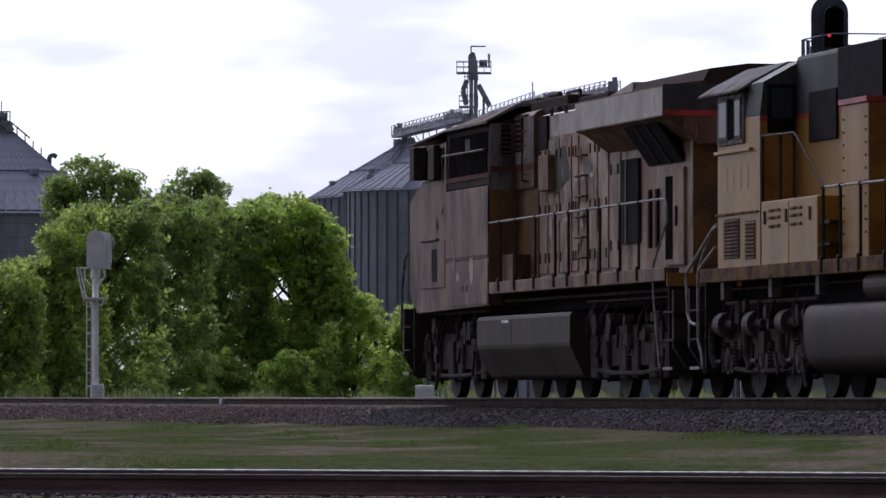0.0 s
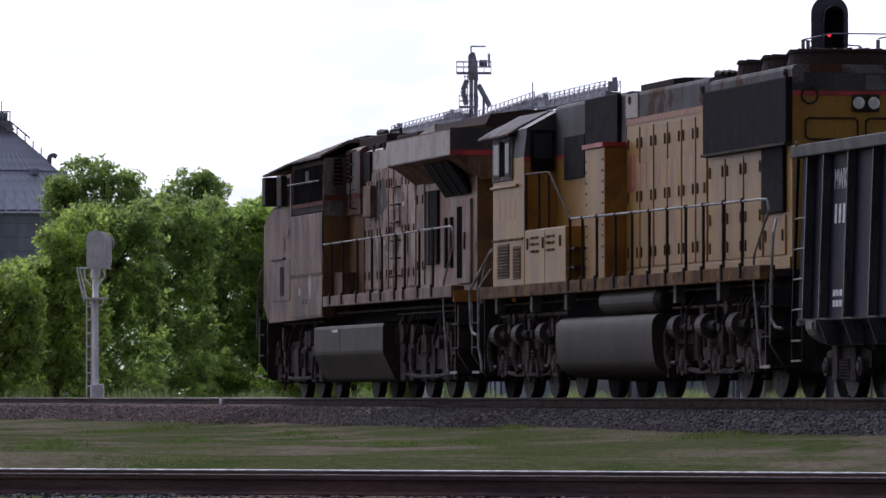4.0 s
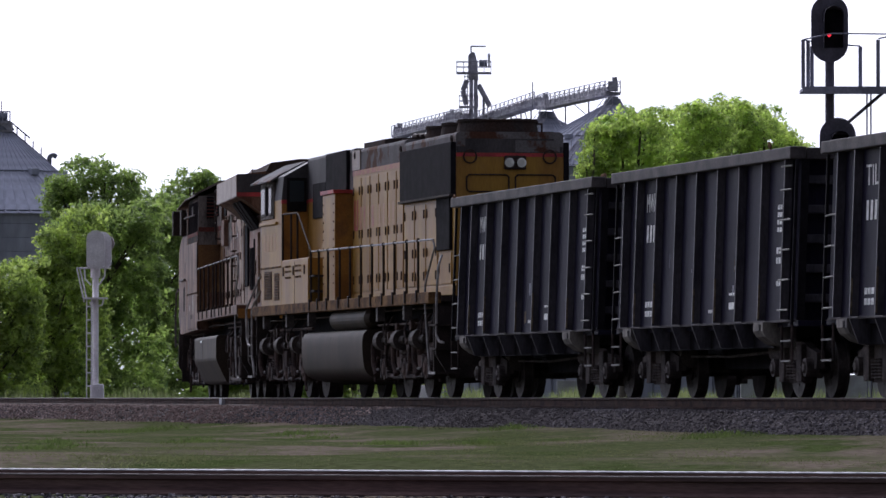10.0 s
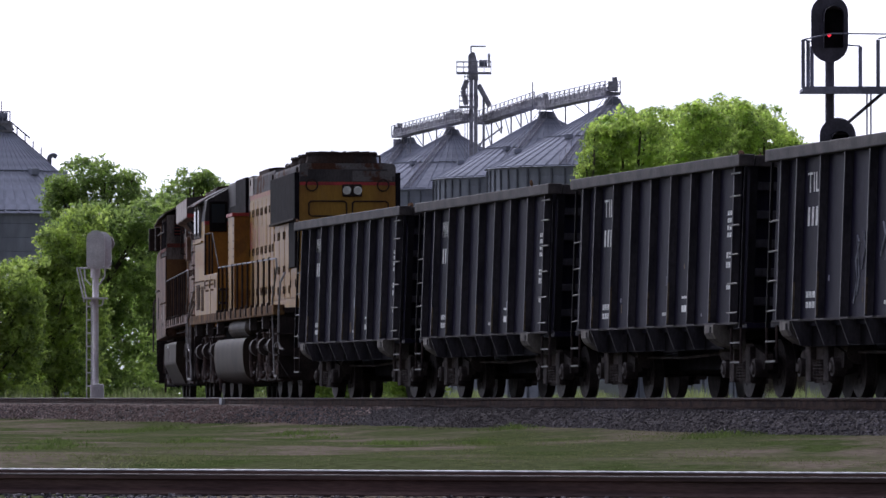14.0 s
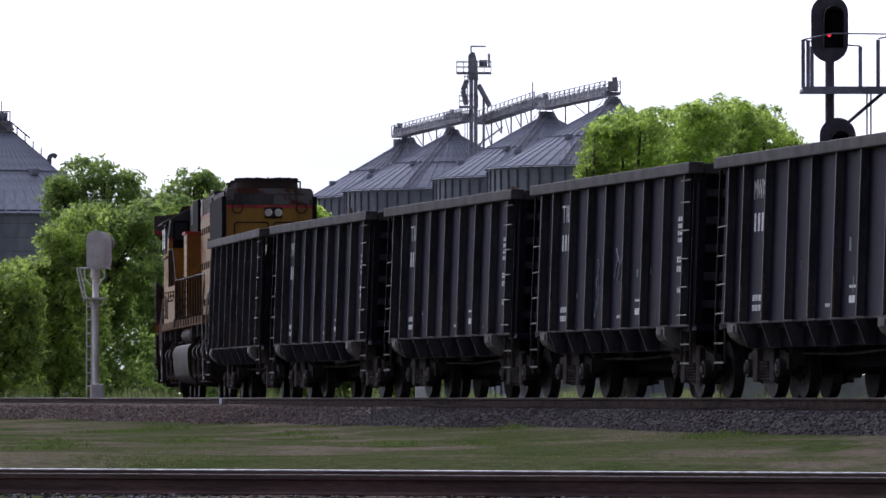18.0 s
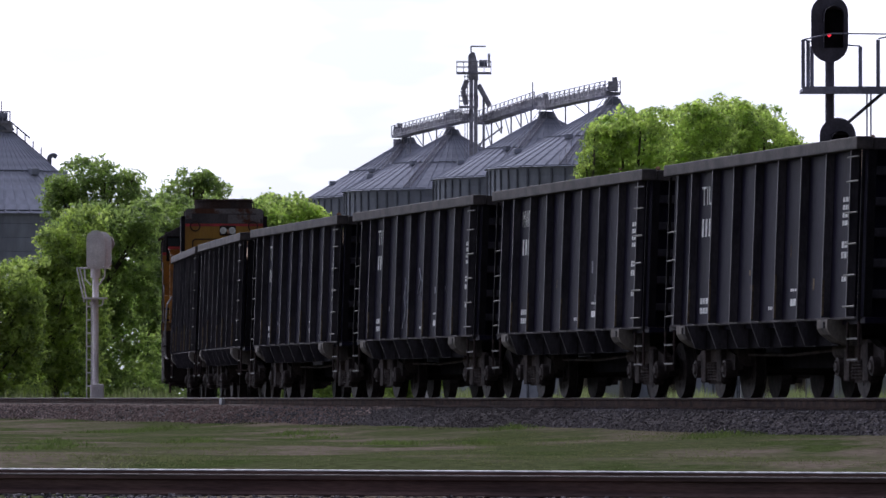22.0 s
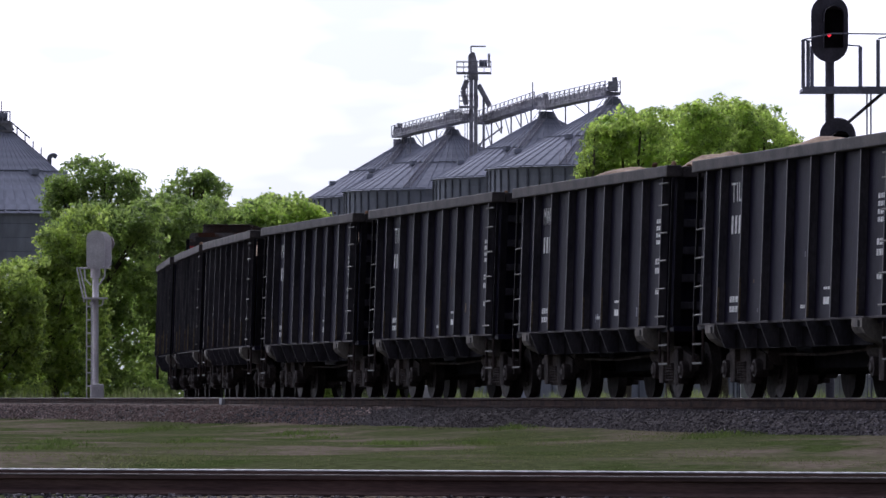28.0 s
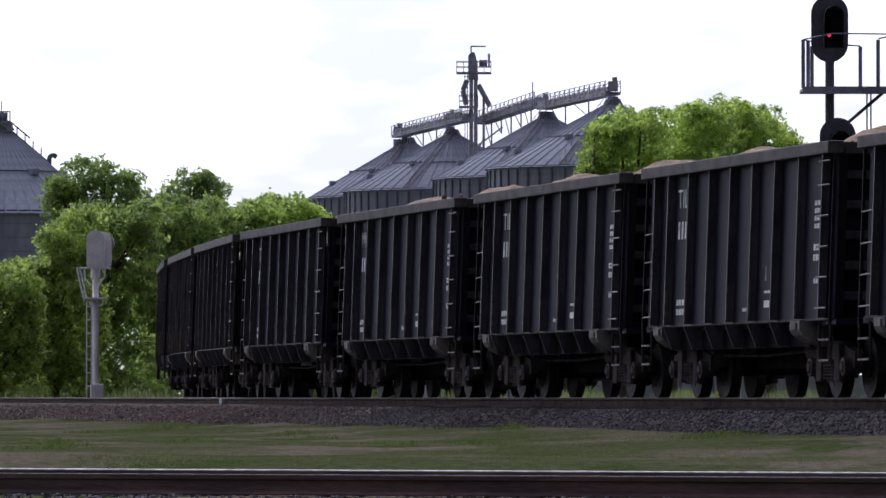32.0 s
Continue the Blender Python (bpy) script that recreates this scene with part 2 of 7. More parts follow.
def stand(s, half):
    """Pose of a vehicle on its two bogies: x forward, y to its left."""
    a, b = on_line(s + half), on_line(s - half)
    d = math.atan2(a[1] - b[1], a[0] - b[0])
    return Matrix.Translation(((a[0] + b[0]) / 2, (a[1] + b[1]) / 2, RAIL_Z)) @ Matrix.Rotation(d, 4, "Z")


TRAIN = []   # (thing, place of its middle at 16 s, half the distance of its bogies, wheelsets)

# ---- ground and tracks ----
def build_ground():
    """One sheet: low by the near track, banked up to the far tracks, level to the horizon."""
    def lane(lo, hi, step):
        return list(np.arange(lo, hi, step))
    xs = lane(-4000, -400, 400) + lane(-400, -60, 40) + lane(-60, -20, 4) + lane(-20, 20, 0.8) + lane(20, 60, 4) + lane(60, 400, 40) + lane(400, 4001, 400)
    ys = [-300, -100, -30, -5] + lane(0, 40, 5) + lane(40, 70, 0.8) + lane(70, 215, 1.0) + lane(215, 300, 8) + lane(300, 700, 50) + lane(700, 4800, 400)
    line = np.array([on_line(s)[:2] for s in range(-120, 200, 2)] + [main_line(s)[:2] for s in range(30, 400, 2)])
    verts, idx = [], {}
    for j, y in enumerate(ys):
        for i, x in enumerate(xs):
            z = ground_z(x, y, line)
            idx[i, j] = len(verts)
            verts.append((x, y, z))
    faces = [(idx[i, j], idx[i + 1, j], idx[i + 1, j + 1], idx[i, j + 1]) for j in range(len(ys) - 1) for i in range(len(xs) - 1)]
    me = bpy.data.meshes.new("ground")
    me.from_pydata(verts, [], faces)
    me.materials.append(M_SOIL)
    for p in me.polygons:
        p.use_smooth = True
    return tagged(new("ground", me), "mown green and straw-coloured grass beside the tracks", "ground", kind="structure")


NEAR_A, NEAR_B = (-3.86, 55.9), (3.62, 52.8)   # two points of the near track's far rail
NEAR_RAIL_Z = 0.01


def near_off(x, y):
    """Distance behind (+) the near track's far rail."""
    dx, dy = NEAR_B[0] - NEAR_A[0], NEAR_B[1] - NEAR_A[1]
    return ((y - NEAR_A[1]) * dx - (x - NEAR_A[0]) * dy) / math.hypot(dx, dy)


def ground_z(x, y, line):
    d = near_off(x, y)
    z = 0.0
    if d < 8:
        z = -0.16 + 0.16 * max(0.0, min(1.0, (d - 1.0) / 7.0))
        if d < 0.8:
            z = -0.2
    near = math.sqrt(float(np.min((line[:, 0] - x) ** 2 + (line[:, 1] - y) ** 2)))
    z += 0.15 * max(0.0, min(1.0, (6.0 - near) / 4.0)) if y > 60 else 0.0
    if 40 < y < 300 and abs(x) < 60:
        z += 0.05 * noise.noise((x * 0.25, y * 0.08, 3.0)) + 0.02 * noise.noise((x * 1.1, y * 0.5, 7.0))
    return z


def sweep(name, profile, path, mat, parent=None, label=""):
    """A profile of (side, height) points swept along a path of (x, y, heading)."""
    verts, faces = [], []
    n = len(profile)
    for x, y, h in path:
        for a, z in profile:
            verts.append((x - a * math.cos(h), y - a * math.sin(h), z))
    for k in range(len(path) - 1):
        for i in range(n):
            a, b = k * n + i, k * n + (i + 1) % n
            faces.append((a, b, b + n, a + n))
    me = bpy.data.meshes.new(name)
    me.from_pydata(verts, [], faces)
    me.materials.append(mat)
    ob = new(name, me)
    ob.parent = parent
    return tagged(ob, label)


def rail_profile(z_top, off=0.0, head=False):
    if head:
        p = [(-0.038, -0.014), (-0.037, -0.006), (-0.030, 0.0), (0.030, 0.0), (0.037, -0.006), (0.038, -0.014)]
    else:
        p = [(-0.076, -0.172), (-0.076, -0.160), (-0.012, -0.135), (-0.010, -0.052), (-0.036, -0.040), (-0.036, -0.005),
             (0.036, -0.005), (0.036, -0.040), (0.010, -0.052), (0.012, -0.135), (0.076, -0.160), (0.076, -0.172)]
    return [(a + off, z_top + z) for a, z in p]


def build_track(name, path, z_top, label, ballast=True, low_rail=0.0, head=None, bed=0.196, steel=None):
    t = thing(name, label, "railway track", kind="structure")
    for side, low, worn in ((0.755, 0.0, True), (-0.755, low_rail, low_rail == 0.0)):
        r = sweep("rail", rail_profile(z_top - low, side), path, steel or M_RAIL, t)
        if worn:
            sweep("rail_head", rail_profile(z_top - low, side, True), path, head or M_SHINE, r, "worn running surface")
    if ballast:
        b = z_top - bed
        sweep("ballast", [(2.9, b - 0.42), (1.9, b - 0.02), (1.0, b + 0.01), (-1.0, b + 0.01), (-1.9, b - 0.02), (-2.9, b - 0.42)], path, M_BALLAST, t, "grey crushed-stone ballast bank")
    return t


M_NEARRAIL = material("purplish_brown_rail_steel", (0.17, 0.105, 0.100), 0.75, 0.0, dark=(0.10, 0.064, 0.064), scale=3, stretch=(0.3, 0.3, 3), fine=0.25, spec=0.12)
M_DULLHEAD = material("dull_rail_head", (0.15, 0.125, 0.125), 0.6, 0.0, dark=(0.10, 0.075, 0.07), scale=2, fine=0.3, spec=0.3)
build_ground()
TRACK_BRANCH = build_track("track_branch", [on_line(s) for s in np.arange(-100, 166, 1.0)], RAIL_Z, "curving railway track on a grey ballast bank", head=M_DULLHEAD)
TRACK_MAIN = build_track("track_main", [main_line(s) for s in np.arange(22.5, 400, 2.5)], RAIL_Z - 0.004, "straight railway track on a grey ballast bank", head=M_DULLHEAD)


def near_path(s, side):
    ux, uy = (NEAR_B[0] - NEAR_A[0]) / 8.097, (NEAR_B[1] - NEAR_A[1]) / 8.097
    return NEAR_A[0] + ux * s + uy * side, NEAR_A[1] + uy * s - ux * side, math.atan2(-ux, uy)


LOW = 0.022
TRACK_NEAR = build_track("track_near", [near_path(s, 0.755) for s in np.arange(-120, 130, 2.0)], NEAR_RAIL_Z, "railway track with a shiny rail head", low_rail=LOW, bed=0.29, steel=M_NEARRAIL)
sweep("rail_head", rail_profile(NEAR_RAIL_Z - LOW + 0.001, -0.755, True), [near_path(s, 0.755) for s in np.arange(-120, 130, 2.0)], M_DULLHEAD, TRACK_NEAR, "dull running surface")


# ---- gondolas ----
FINS = (4.75, 3.87, 2.59, 1.31, 0.04, -1.25, -2.53, -3.86, -5.15)
BATTER = 0.036   # the sides lean in towards the top


def lean(bm):
    """Lays upright side pieces of a gondola to its inward batter."""
    for v in bm.verts:
        if abs(v.co.y) > 1.2:
            v.co.y += (2.13 - v.co.z) * BATTER * (1 if v.co.y > 0 else -1)
    return bm


def wheelset(parent, x, r):
    bm = bmesh.new()
    for y in (0.755, -0.755):
        g = 1 if y > 0 else -1
        rod(bm, (0, y - 0.065, 0), (0, y + 0.065, 0), r, 32)
        rod(bm, (0, y - g * 0.09, 0), (0, y - g * 0.065, 0), r + 0.028, 32)
        rod(bm, (0, y + g * 0.065, 0), (0, y + g * 0.069, 0), r * 0.80, 24, r * 0.72)
        rod(bm, (0, y + g * 0.065, 0), (0, y + g * 0.10, 0), 0.16, 14)
        for k in range(6):
            a = k * math.pi / 3
            c = Vector((math.cos(a) * r * 0.55, y + g * 0.071, math.sin(a) * r * 0.55))
            rod(bm, c - Vector((0, 0.006, 0)), c + Vector((0, 0.006, 0)), 0.035, 6)
    rod(bm, (0, -1.05, 0), (0, 1.05, 0), 0.085, 12)
    w = part("wheelset", bm, M_WHEEL, parent)
    w.location = (x, 0, r)
    return w


M_WHEEL = material("dull_wheel_steel", (0.055, 0.043, 0.043), 0.65, 0.0, dark=(0.025, 0.020, 0.021), scale=6, fine=0.3, spec=0.2)


M_BOGIE = material("dusty_freight_truck", (0.085, 0.068, 0.066), 0.85, dark=(0.036, 0.029, 0.030), scale=4, fine=0.3, bump=0.004, spec=0.12)


def freight_truck(car, x):
    bm = boxes((-0.18, 0.18, -1.05, 1.05, 0.36, 0.66), bevel=0.02)
    tr = part("truck", bm, M_BOGIE, car, "grimy cast-steel truck")
    tr.location = (x, 0, 0)
    arch = [(-1.16, 0.40), (-1.18, 0.62), (-0.80, 0.68), (-0.42, 0.78), (0.42, 0.78), (0.80, 0.68), (1.18, 0.62), (1.16, 0.40), (1.02, 0.40),
            (1.0, 0.52), (0.76, 0.52), (0.70, 0.42), (0.42, 0.20), (-0.42, 0.20), (-0.70, 0.42), (-0.76, 0.52), (-1.0, 0.52), (-1.02, 0.40)]
    for sgn in (1, -1):
        bm = bmesh.new()
        prism(bm, arch, "y", sgn * 0.98, sgn * 1.10)
        box(bm, -0.62, -0.34, sgn * 1.06, sgn * 1.18, 0.22, 0.74, bevel=0.02)
        box(bm, 0.34, 0.62, sgn * 1.06, sgn * 1.18, 0.22, 0.74, bevel=0.02)
        sf = part("side_frame", bm, M_BOGIE, tr)
        for k in (-0.17, 0.0, 0.17):
            bm = spring(k, sgn * 1.12, 0.26, 0.52, 0.075, 6)
            part("coil_spring", bm, M_BOGIE, tr)
        for ax in (0.89, -0.89):
            bm = bmesh.new()
            rod(bm, (ax, sgn * 1.02, 0.42), (ax, sgn * 1.20, 0.42), 0.13, 16)
            rod(bm, (ax, sgn * 1.20, 0.42), (ax, sgn * 1.225, 0.42), 0.10, 16, 0.07)
            for i in range(3):
                a = i * 2.09
                rod(bm, (ax + 0.07 * math.cos(a), sgn * 1.21, 0.42 + 0.07 * math.sin(a)), (ax + 0.07 * math.cos(a), sgn * 1.235, 0.42 + 0.07 * math.sin(a)), 0.016, 6)
            part("bearing", bm, M_CAP, tr, "pale dusty bearing cap")
    for w in (0.89, -0.89):
        wheelset(tr, w, 0.42)
    return tr


M_CAP = material("dusty_bearing_cap", (0.088, 0.072, 0.072), 0.75, dark=(0.05, 0.041, 0.042), scale=6, fine=0.2, spec=0.2)
M_PAD = material("grey_jacking_pad", (0.20, 0.178, 0.165), 0.7, dark=(0.08, 0.07, 0.072), scale=4, fine=0.2, stretch=(1, 1, 0.5), spec=0.2)
M_RUNG = material("pale_rung_tip", (0.15, 0.145, 0.145), 0.7, scale=5, fine=0.2)


def stencil(car, x0, x1, z0, z1, cols, rows, y, parent=None):
    """Rows of small unreadable painted marks."""
    bm = bmesh.new()
    for r in range(rows):
        for c in range(cols):
            w = (x0 - x1) / cols
            h = (z1 - z0) / rows
            xa = x0 - c * w
            za = z0 + r * h
            box(bm, xa - w * 0.78, xa, y, y + 0.003, za, za + h * 0.62)
    st = part("stencil", lean(bm), M_WHITE, parent or car, "white stencilled marks")
    return tagged(st, kind="stuff")


def gondola():
    """An open gondola: x forward, y left, z from the rail."""
    car = thing("gondola_car", "black high-sided open gondola car with outside stakes", "gondola car", "gondola cars of the train")
    L = 5.55
    for sgn in (1, -1):
        wall = part("side_wall", lean(boxes((-5.12, 5.40, sgn * 1.40, sgn * 1.44, 1.07, 3.32))), M_BLACK, car)
        part("top_chord", lean(boxes((-L, L, sgn * 1.36, sgn * 1.59, 3.285, 3.455), bevel=0.018)), M_CHORD, car, "dusty black top chord")
        part("side_sill", boxes((-L + 0.1, L - 0.1, sgn * 1.31, sgn * 1.485, 1.04, 1.075), bevel=0.01), M_SILLEDGE, car)
        for i, f in enumerate(FINS):
            bm = boxes((f - 0.011, f + 0.011, sgn * 1.44, sgn * 1.545, 1.075, 3.285))
            box(bm, f - 0.022, f + 0.022, sgn * 1.54, sgn * 1.558, 1.075, 3.285)
            st = part("stake", lean(bm), M_STAKE, car)
            if i in (1, 2, 4, 5, 7):
                part("scuff", lean(boxes((f - 0.026, f - 0.022, sgn * 1.530, sgn * 1.559, 1.10, 1.45 + 0.13 * (i % 3)))), M_SCUFF, st, "tan scuffed stake edge")
        for f in FINS[1:-2]:
            bm = bmesh.new()
            prism(bm, [(sgn * 1.585, 1.045), (sgn * 1.25, 1.045), (sgn * 1.25, 0.71), (sgn * 1.46, 0.71)], "x", f - 0.012, f + 0.012)
            prism(bm, [(sgn * 1.597, 1.045), (sgn * 1.577, 1.045), (sgn * 1.45, 0.71), (sgn * 1.47, 0.71)], "x", f - 0.022, f + 0.022)
            part("gusset", bm, M_STAKE, car)
        # near-black puts the shade under the sill into this sheet's colour
        part("lower_side", boxes((-3.7, 4.1, sgn * 1.28, sgn * 1.31, 0.70, 1.04)), M_SCREEN, car)
        for x in (4.30, -3.88):
            bm = bmesh.new()
            prism(bm, [(sgn * 1.585, 1.05), (sgn * 1.10, 1.05), (sgn * 1.10, 0.70), (sgn * 1.22, 0.70), (sgn * 1.40, 0.75), (sgn * 1.54, 0.85), (sgn * 1.585, 0.93)], "x", x - 0.27, x + 0.27)
            pad = part("jacking_pad", bm, M_PAD, car, "grey steel jacking pad")
            part("slot", boxes((x - 0.17, x - 0.06, sgn * 1.585, sgn * 1.589, 0.93, 1.02)), M_SCREEN, pad)
    for e in (1, -1):
        part("end_wall", boxes((e * 5.08 - 0.02, e * 5.08 + 0.02, -1.34, 1.34, 1.07, 3.29)), M_BLACK, car)
        part("end_chord", boxes((e * 5.53, e * 5.05, -1.30, 1.30, 3.28, 3.44), bevel=0.015), M_CHORD, car)
        for i in range(5):
            z = 1.31 + i * 0.41
            part("end_rib", boxes((e * 5.10, e * 5.27, -1.30, 1.30, z, z + 0.12), bevel=0.02), M_STAKE, car)
        for y in (1.34, -1.34):
            part("corner_post", lean(boxes((e * 5.10, e * 5.46, y - 0.03, y + 0.03, 1.07, 3.28))), M_BLACK, car)
            part("corner_edge", lean(boxes((e * 5.46, e * 5.49, y - 0.05, y + 0.06, 1.07, 3.28))), M_SCREEN, car)
        part("end_platform", boxes((e * 5.08, e * 5.6, -1.45, 1.45, 0.98, 1.06), bevel=0.01), M_BLACK, car)
        bm = boxes((e * 5.5, e * 6.08, -0.14, 0.14, 0.74, 0.94), bevel=0.03)
        box(bm, e * 6.02, e * 6.29, -0.17, 0.13, 0.70, 0.98, bevel=0.05)
        part("coupler", bm, M_RUNNING, car, "rusty knuckle coupler")
        bm = pipe([(e * 5.6, 0.35, 0.92), (e * 5.8, 0.36, 0.60), (e * 6.05, 0.25, 0.42), (e * 6.28, 0.12, 0.52)], 0.025, 6)
        part("air_hose", bm, M_SCREEN, car)
        bm = pipe([(e * 5.55, 1.52, 1.0), (e * 5.55, 1.52, 0.50), (e * 4.98, 1.52, 0.50), (e * 4.98, 1.52, 1.0)], 0.020, 6)
        step = part("sill_step", bm, M_RUNNING, car)
        for z in (0.50, 0.78):
            part("tread", boxes((e * 5.0, e * 5.54, 1.49, 1.545, z - 0.012, z + 0.014)), M_RUNG, step, "pale worn step tread")
        part("ladder_stile", lean(boxes((e * 5.50, e * 5.55, 1.46, 1.50, 0.98, 3.28))), M_SCREEN, car)
    for z in (1.205, 1.62, 2.035, 2.45, 2.865, 3.19):
        part("ladder_rung", lean(pipe([(-4.98, 1.555, z), (-5.56, 1.555, z)], 0.013, 6)), M_RUNG, car)
    for z in (1.21, 1.625, 2.04, 2.46):
        part("ladder_rung", lean(pipe([(5.53, 1.49, z - 0.01), (4.95, 1.50, z)], 0.013, 6)), M_RUNG, car)
    part("floor", boxes((-5.1, 5.38, -1.37, 1.37, 0.98, 1.04)), M_BLACK, car)
    part("center_sill", boxes((-5.7, 5.7, -0.27, 0.27, 0.62, 0.98), bevel=0.02), M_BLACK, car)
    bm = bmesh.new()
    prism(bm, [(-3.0, 0.98), (3.0, 0.98), (2.6, 0.42), (-2.6, 0.42)], "y", -0.45, 0.45)
    part("center_well", bm, M_SCREEN, car)
    bm = rod(bmesh.new(), (-3.4, 0.95, 0.66), (-2.7, 0.95, 0.66), 0.19, 16)
    rod(bm, (-2.7, 0.95, 0.66), (-2.6, 0.95, 0.66), 0.19, 16, 0.1)
    part("brake_cylinder", bm, M_BOGIE, car)
    part("air_tank", rod(bmesh.new(), (2.9, 0.9, 0.62), (3.5, 0.9, 0.62), 0.17, 16), M_BOGIE, car)
    part("brake_rod", pipe([(-2.6, 0.95, 0.66), (0.4, 0.9, 0.60), (2.9, 0.9, 0.62)], 0.022, 6), M_BOGIE, car)
    part("brake_wheel", rod(bmesh.new(), (-5.62, -0.7, 2.35), (-5.58, -0.7, 2.35), 0.28, 20), M_RUNNING, car)
    for s in (4.1, -4.1):
        freight_truck(car, s)
    # small painted marks on the left side
    stencil(car, 3.56, 3.05, 1.22, 1.50, 3, 2, 1.441)
    stencil(car, -4.40, -4.95, 2.30, 2.72, 4, 4, 1.441)
    stencil(car, -4.40, -4.95, 1.86, 2.14, 4, 2, 1.441)
    stencil(car, -4.45, -4.85, 1.55, 1.66, 3, 1, 1.441)
    stencil(car, -1.72, -2.12, 1.26, 1.42, 1, 1, 1.441)
    stencil(car, -1.72, -2.07, 1.46, 1.52, 3, 1, 1.441)
    stencil(car, -0.5, -0.75, 1.22, 1.30, 3, 1, 1.441)
    return car


def owner_marks(car, word, digits, seed):
    """Large white letters over number bars near the front of the left side, and odd scuffs."""
    cu = bpy.data.curves.new("letters", "FONT")
    cu.body = word
    cu.size = 0.40
    cu.extrude = 0.0015
    tmp = bpy.data.objects.new("letters", cu)
    scene.collection.objects.link(tmp)
    bpy.context.view_layer.update()
    me = bpy.data.meshes.new_from_object(tmp.evaluated_get(bpy.context.evaluated_depsgraph_get()))
    bpy.data.objects.remove(tmp)
    me.materials.clear()
    me.materials.append(M_WHITE)
    ob = new("letters", me)
    ob.parent = car
    tagged(ob, "white stencilled owner letters")
    z = 2.80
    y = 1.443 + (2.13 - z) * BATTER
    wide = 0.66 / max(0.3, max(v.co.x for v in me.vertices))
    ob.matrix_local = Matrix(((-wide, 0, 0, 3.66), (0, -BATTER, 1, y), (0, 1, 0, z), (0, 0, 0, 1)))
    for i in range(digits):
        x0 = 3.60 - i * 0.21
        part("number_bar", lean(boxes((x0 - 0.11, x0, 1.441, 1.444, 2.34, 2.60))), M_WHITE, car, "white stencilled mark")
    rnd = random.Random(seed)
    for k in range(7):
        bay = rnd.choice((2, 3, 4, 5, 6))
        x0 = rnd.uniform(FINS[bay] - 0.15, FINS[bay + 1] + 0.2)
        z0 = rnd.uniform(1.15, 2.0)
        h = rnd.uniform(0.04, 0.22)
        part("scratch", lean(boxes((x0 - rnd.uniform(0.02, 0.10), x0, 1.441, 1.4435, z0, z0 + h))), rnd.choice((M_SCUFF, M_FAINT)), car, "scraped paint")
    if seed == 3:
        for pts in (((1.02, 1.25), (0.88, 1.55), (0.97, 1.80), (0.80, 2.05), (0.92, 2.15), (0.78, 1.60), (0.86, 1.35)), ((0.66, 1.7), (0.5, 1.95), (0.6, 2.2)), ((-0.30, 1.85), (-0.48, 2.12), (-0.36, 2.3), (-0.62, 2.05), (-0.52, 1.8), (-0.78, 2.18)), ((-0.7, 1.8), (-0.9, 1.98))):
            bm = bmesh.new()
            for p, q in zip(pts, pts[1:]):
                rod(bm, (p[0], 1.444, p[1]), (q[0], 1.444, q[1]), 0.016, 5)
            part("paint_scrawl", lean(bm), M_FAINT, car, "pale sprayed scrawl")


M_SILLEDGE = material("dusty_sill_edge", (0.085, 0.075, 0.08), 0.75, dark=(0.04, 0.034, 0.04), scale=2.5, fine=0.3, spec=0.15)
M_SCUFF = material("tan_scuffed_steel", (0.21, 0.165, 0.115), 0.8, dark=(0.09, 0.07, 0.06), scale=5, fine=0.3, spec=0.1)
M_FAINT = material("thin_pale_paint", (0.34, 0.34, 0.40), 0.7, dark=(0.16, 0.16, 0.20), scale=6, fine=0.2, spec=0.1)
M_CHORD = material("dusty_top_chord", (0.078, 0.065, 0.066), 0.7, dark=(0.035, 0.029, 0.033), scale=2.0, fine=0.25, spec=0.3)
M_STAKE = material("scuffed_black_stake", (0.074, 0.066, 0.082), 0.55, dark=(0.030, 0.027, 0.040), scale=2.5, stretch=(1, 1, 0.4), fine=0.25, spec=0.35)


def spilled_stone(car, seed):
    """Stones and rust flakes that lie on the end chords."""
    rnd = random.Random(seed)
    for e in (1, -1):
        bm = bmesh.new()
        for _ in range(rnd.randint(14, 26)):
            r = rnd.uniform(0.025, 0.075)
            m = Matrix.Translation((e * rnd.uniform(5.08, 5.46), rnd.gauss(0.3, 0.5), 3.435 + r * 0.5)) @ Matrix.Rotation(rnd.uniform(0, 3), 4, "X") @ Matrix.Diagonal((1, rnd.uniform(0.6, 1.2), rnd.uniform(0.5, 0.9), 1))
            bmesh.ops.create_icosphere(bm, subdivisions=1, radius=r, matrix=m)
        tagged(part("spilled_stone", bm, M_SPILL, car, "rusty brown stones lying on the end chord"), kind="stuff")


M_SPILL = material("rusty_spilled_stone", (0.26, 0.155, 0.10), 0.95, dark=(0.12, 0.065, 0.045), scale=9, fine=0.3, spec=0.05)


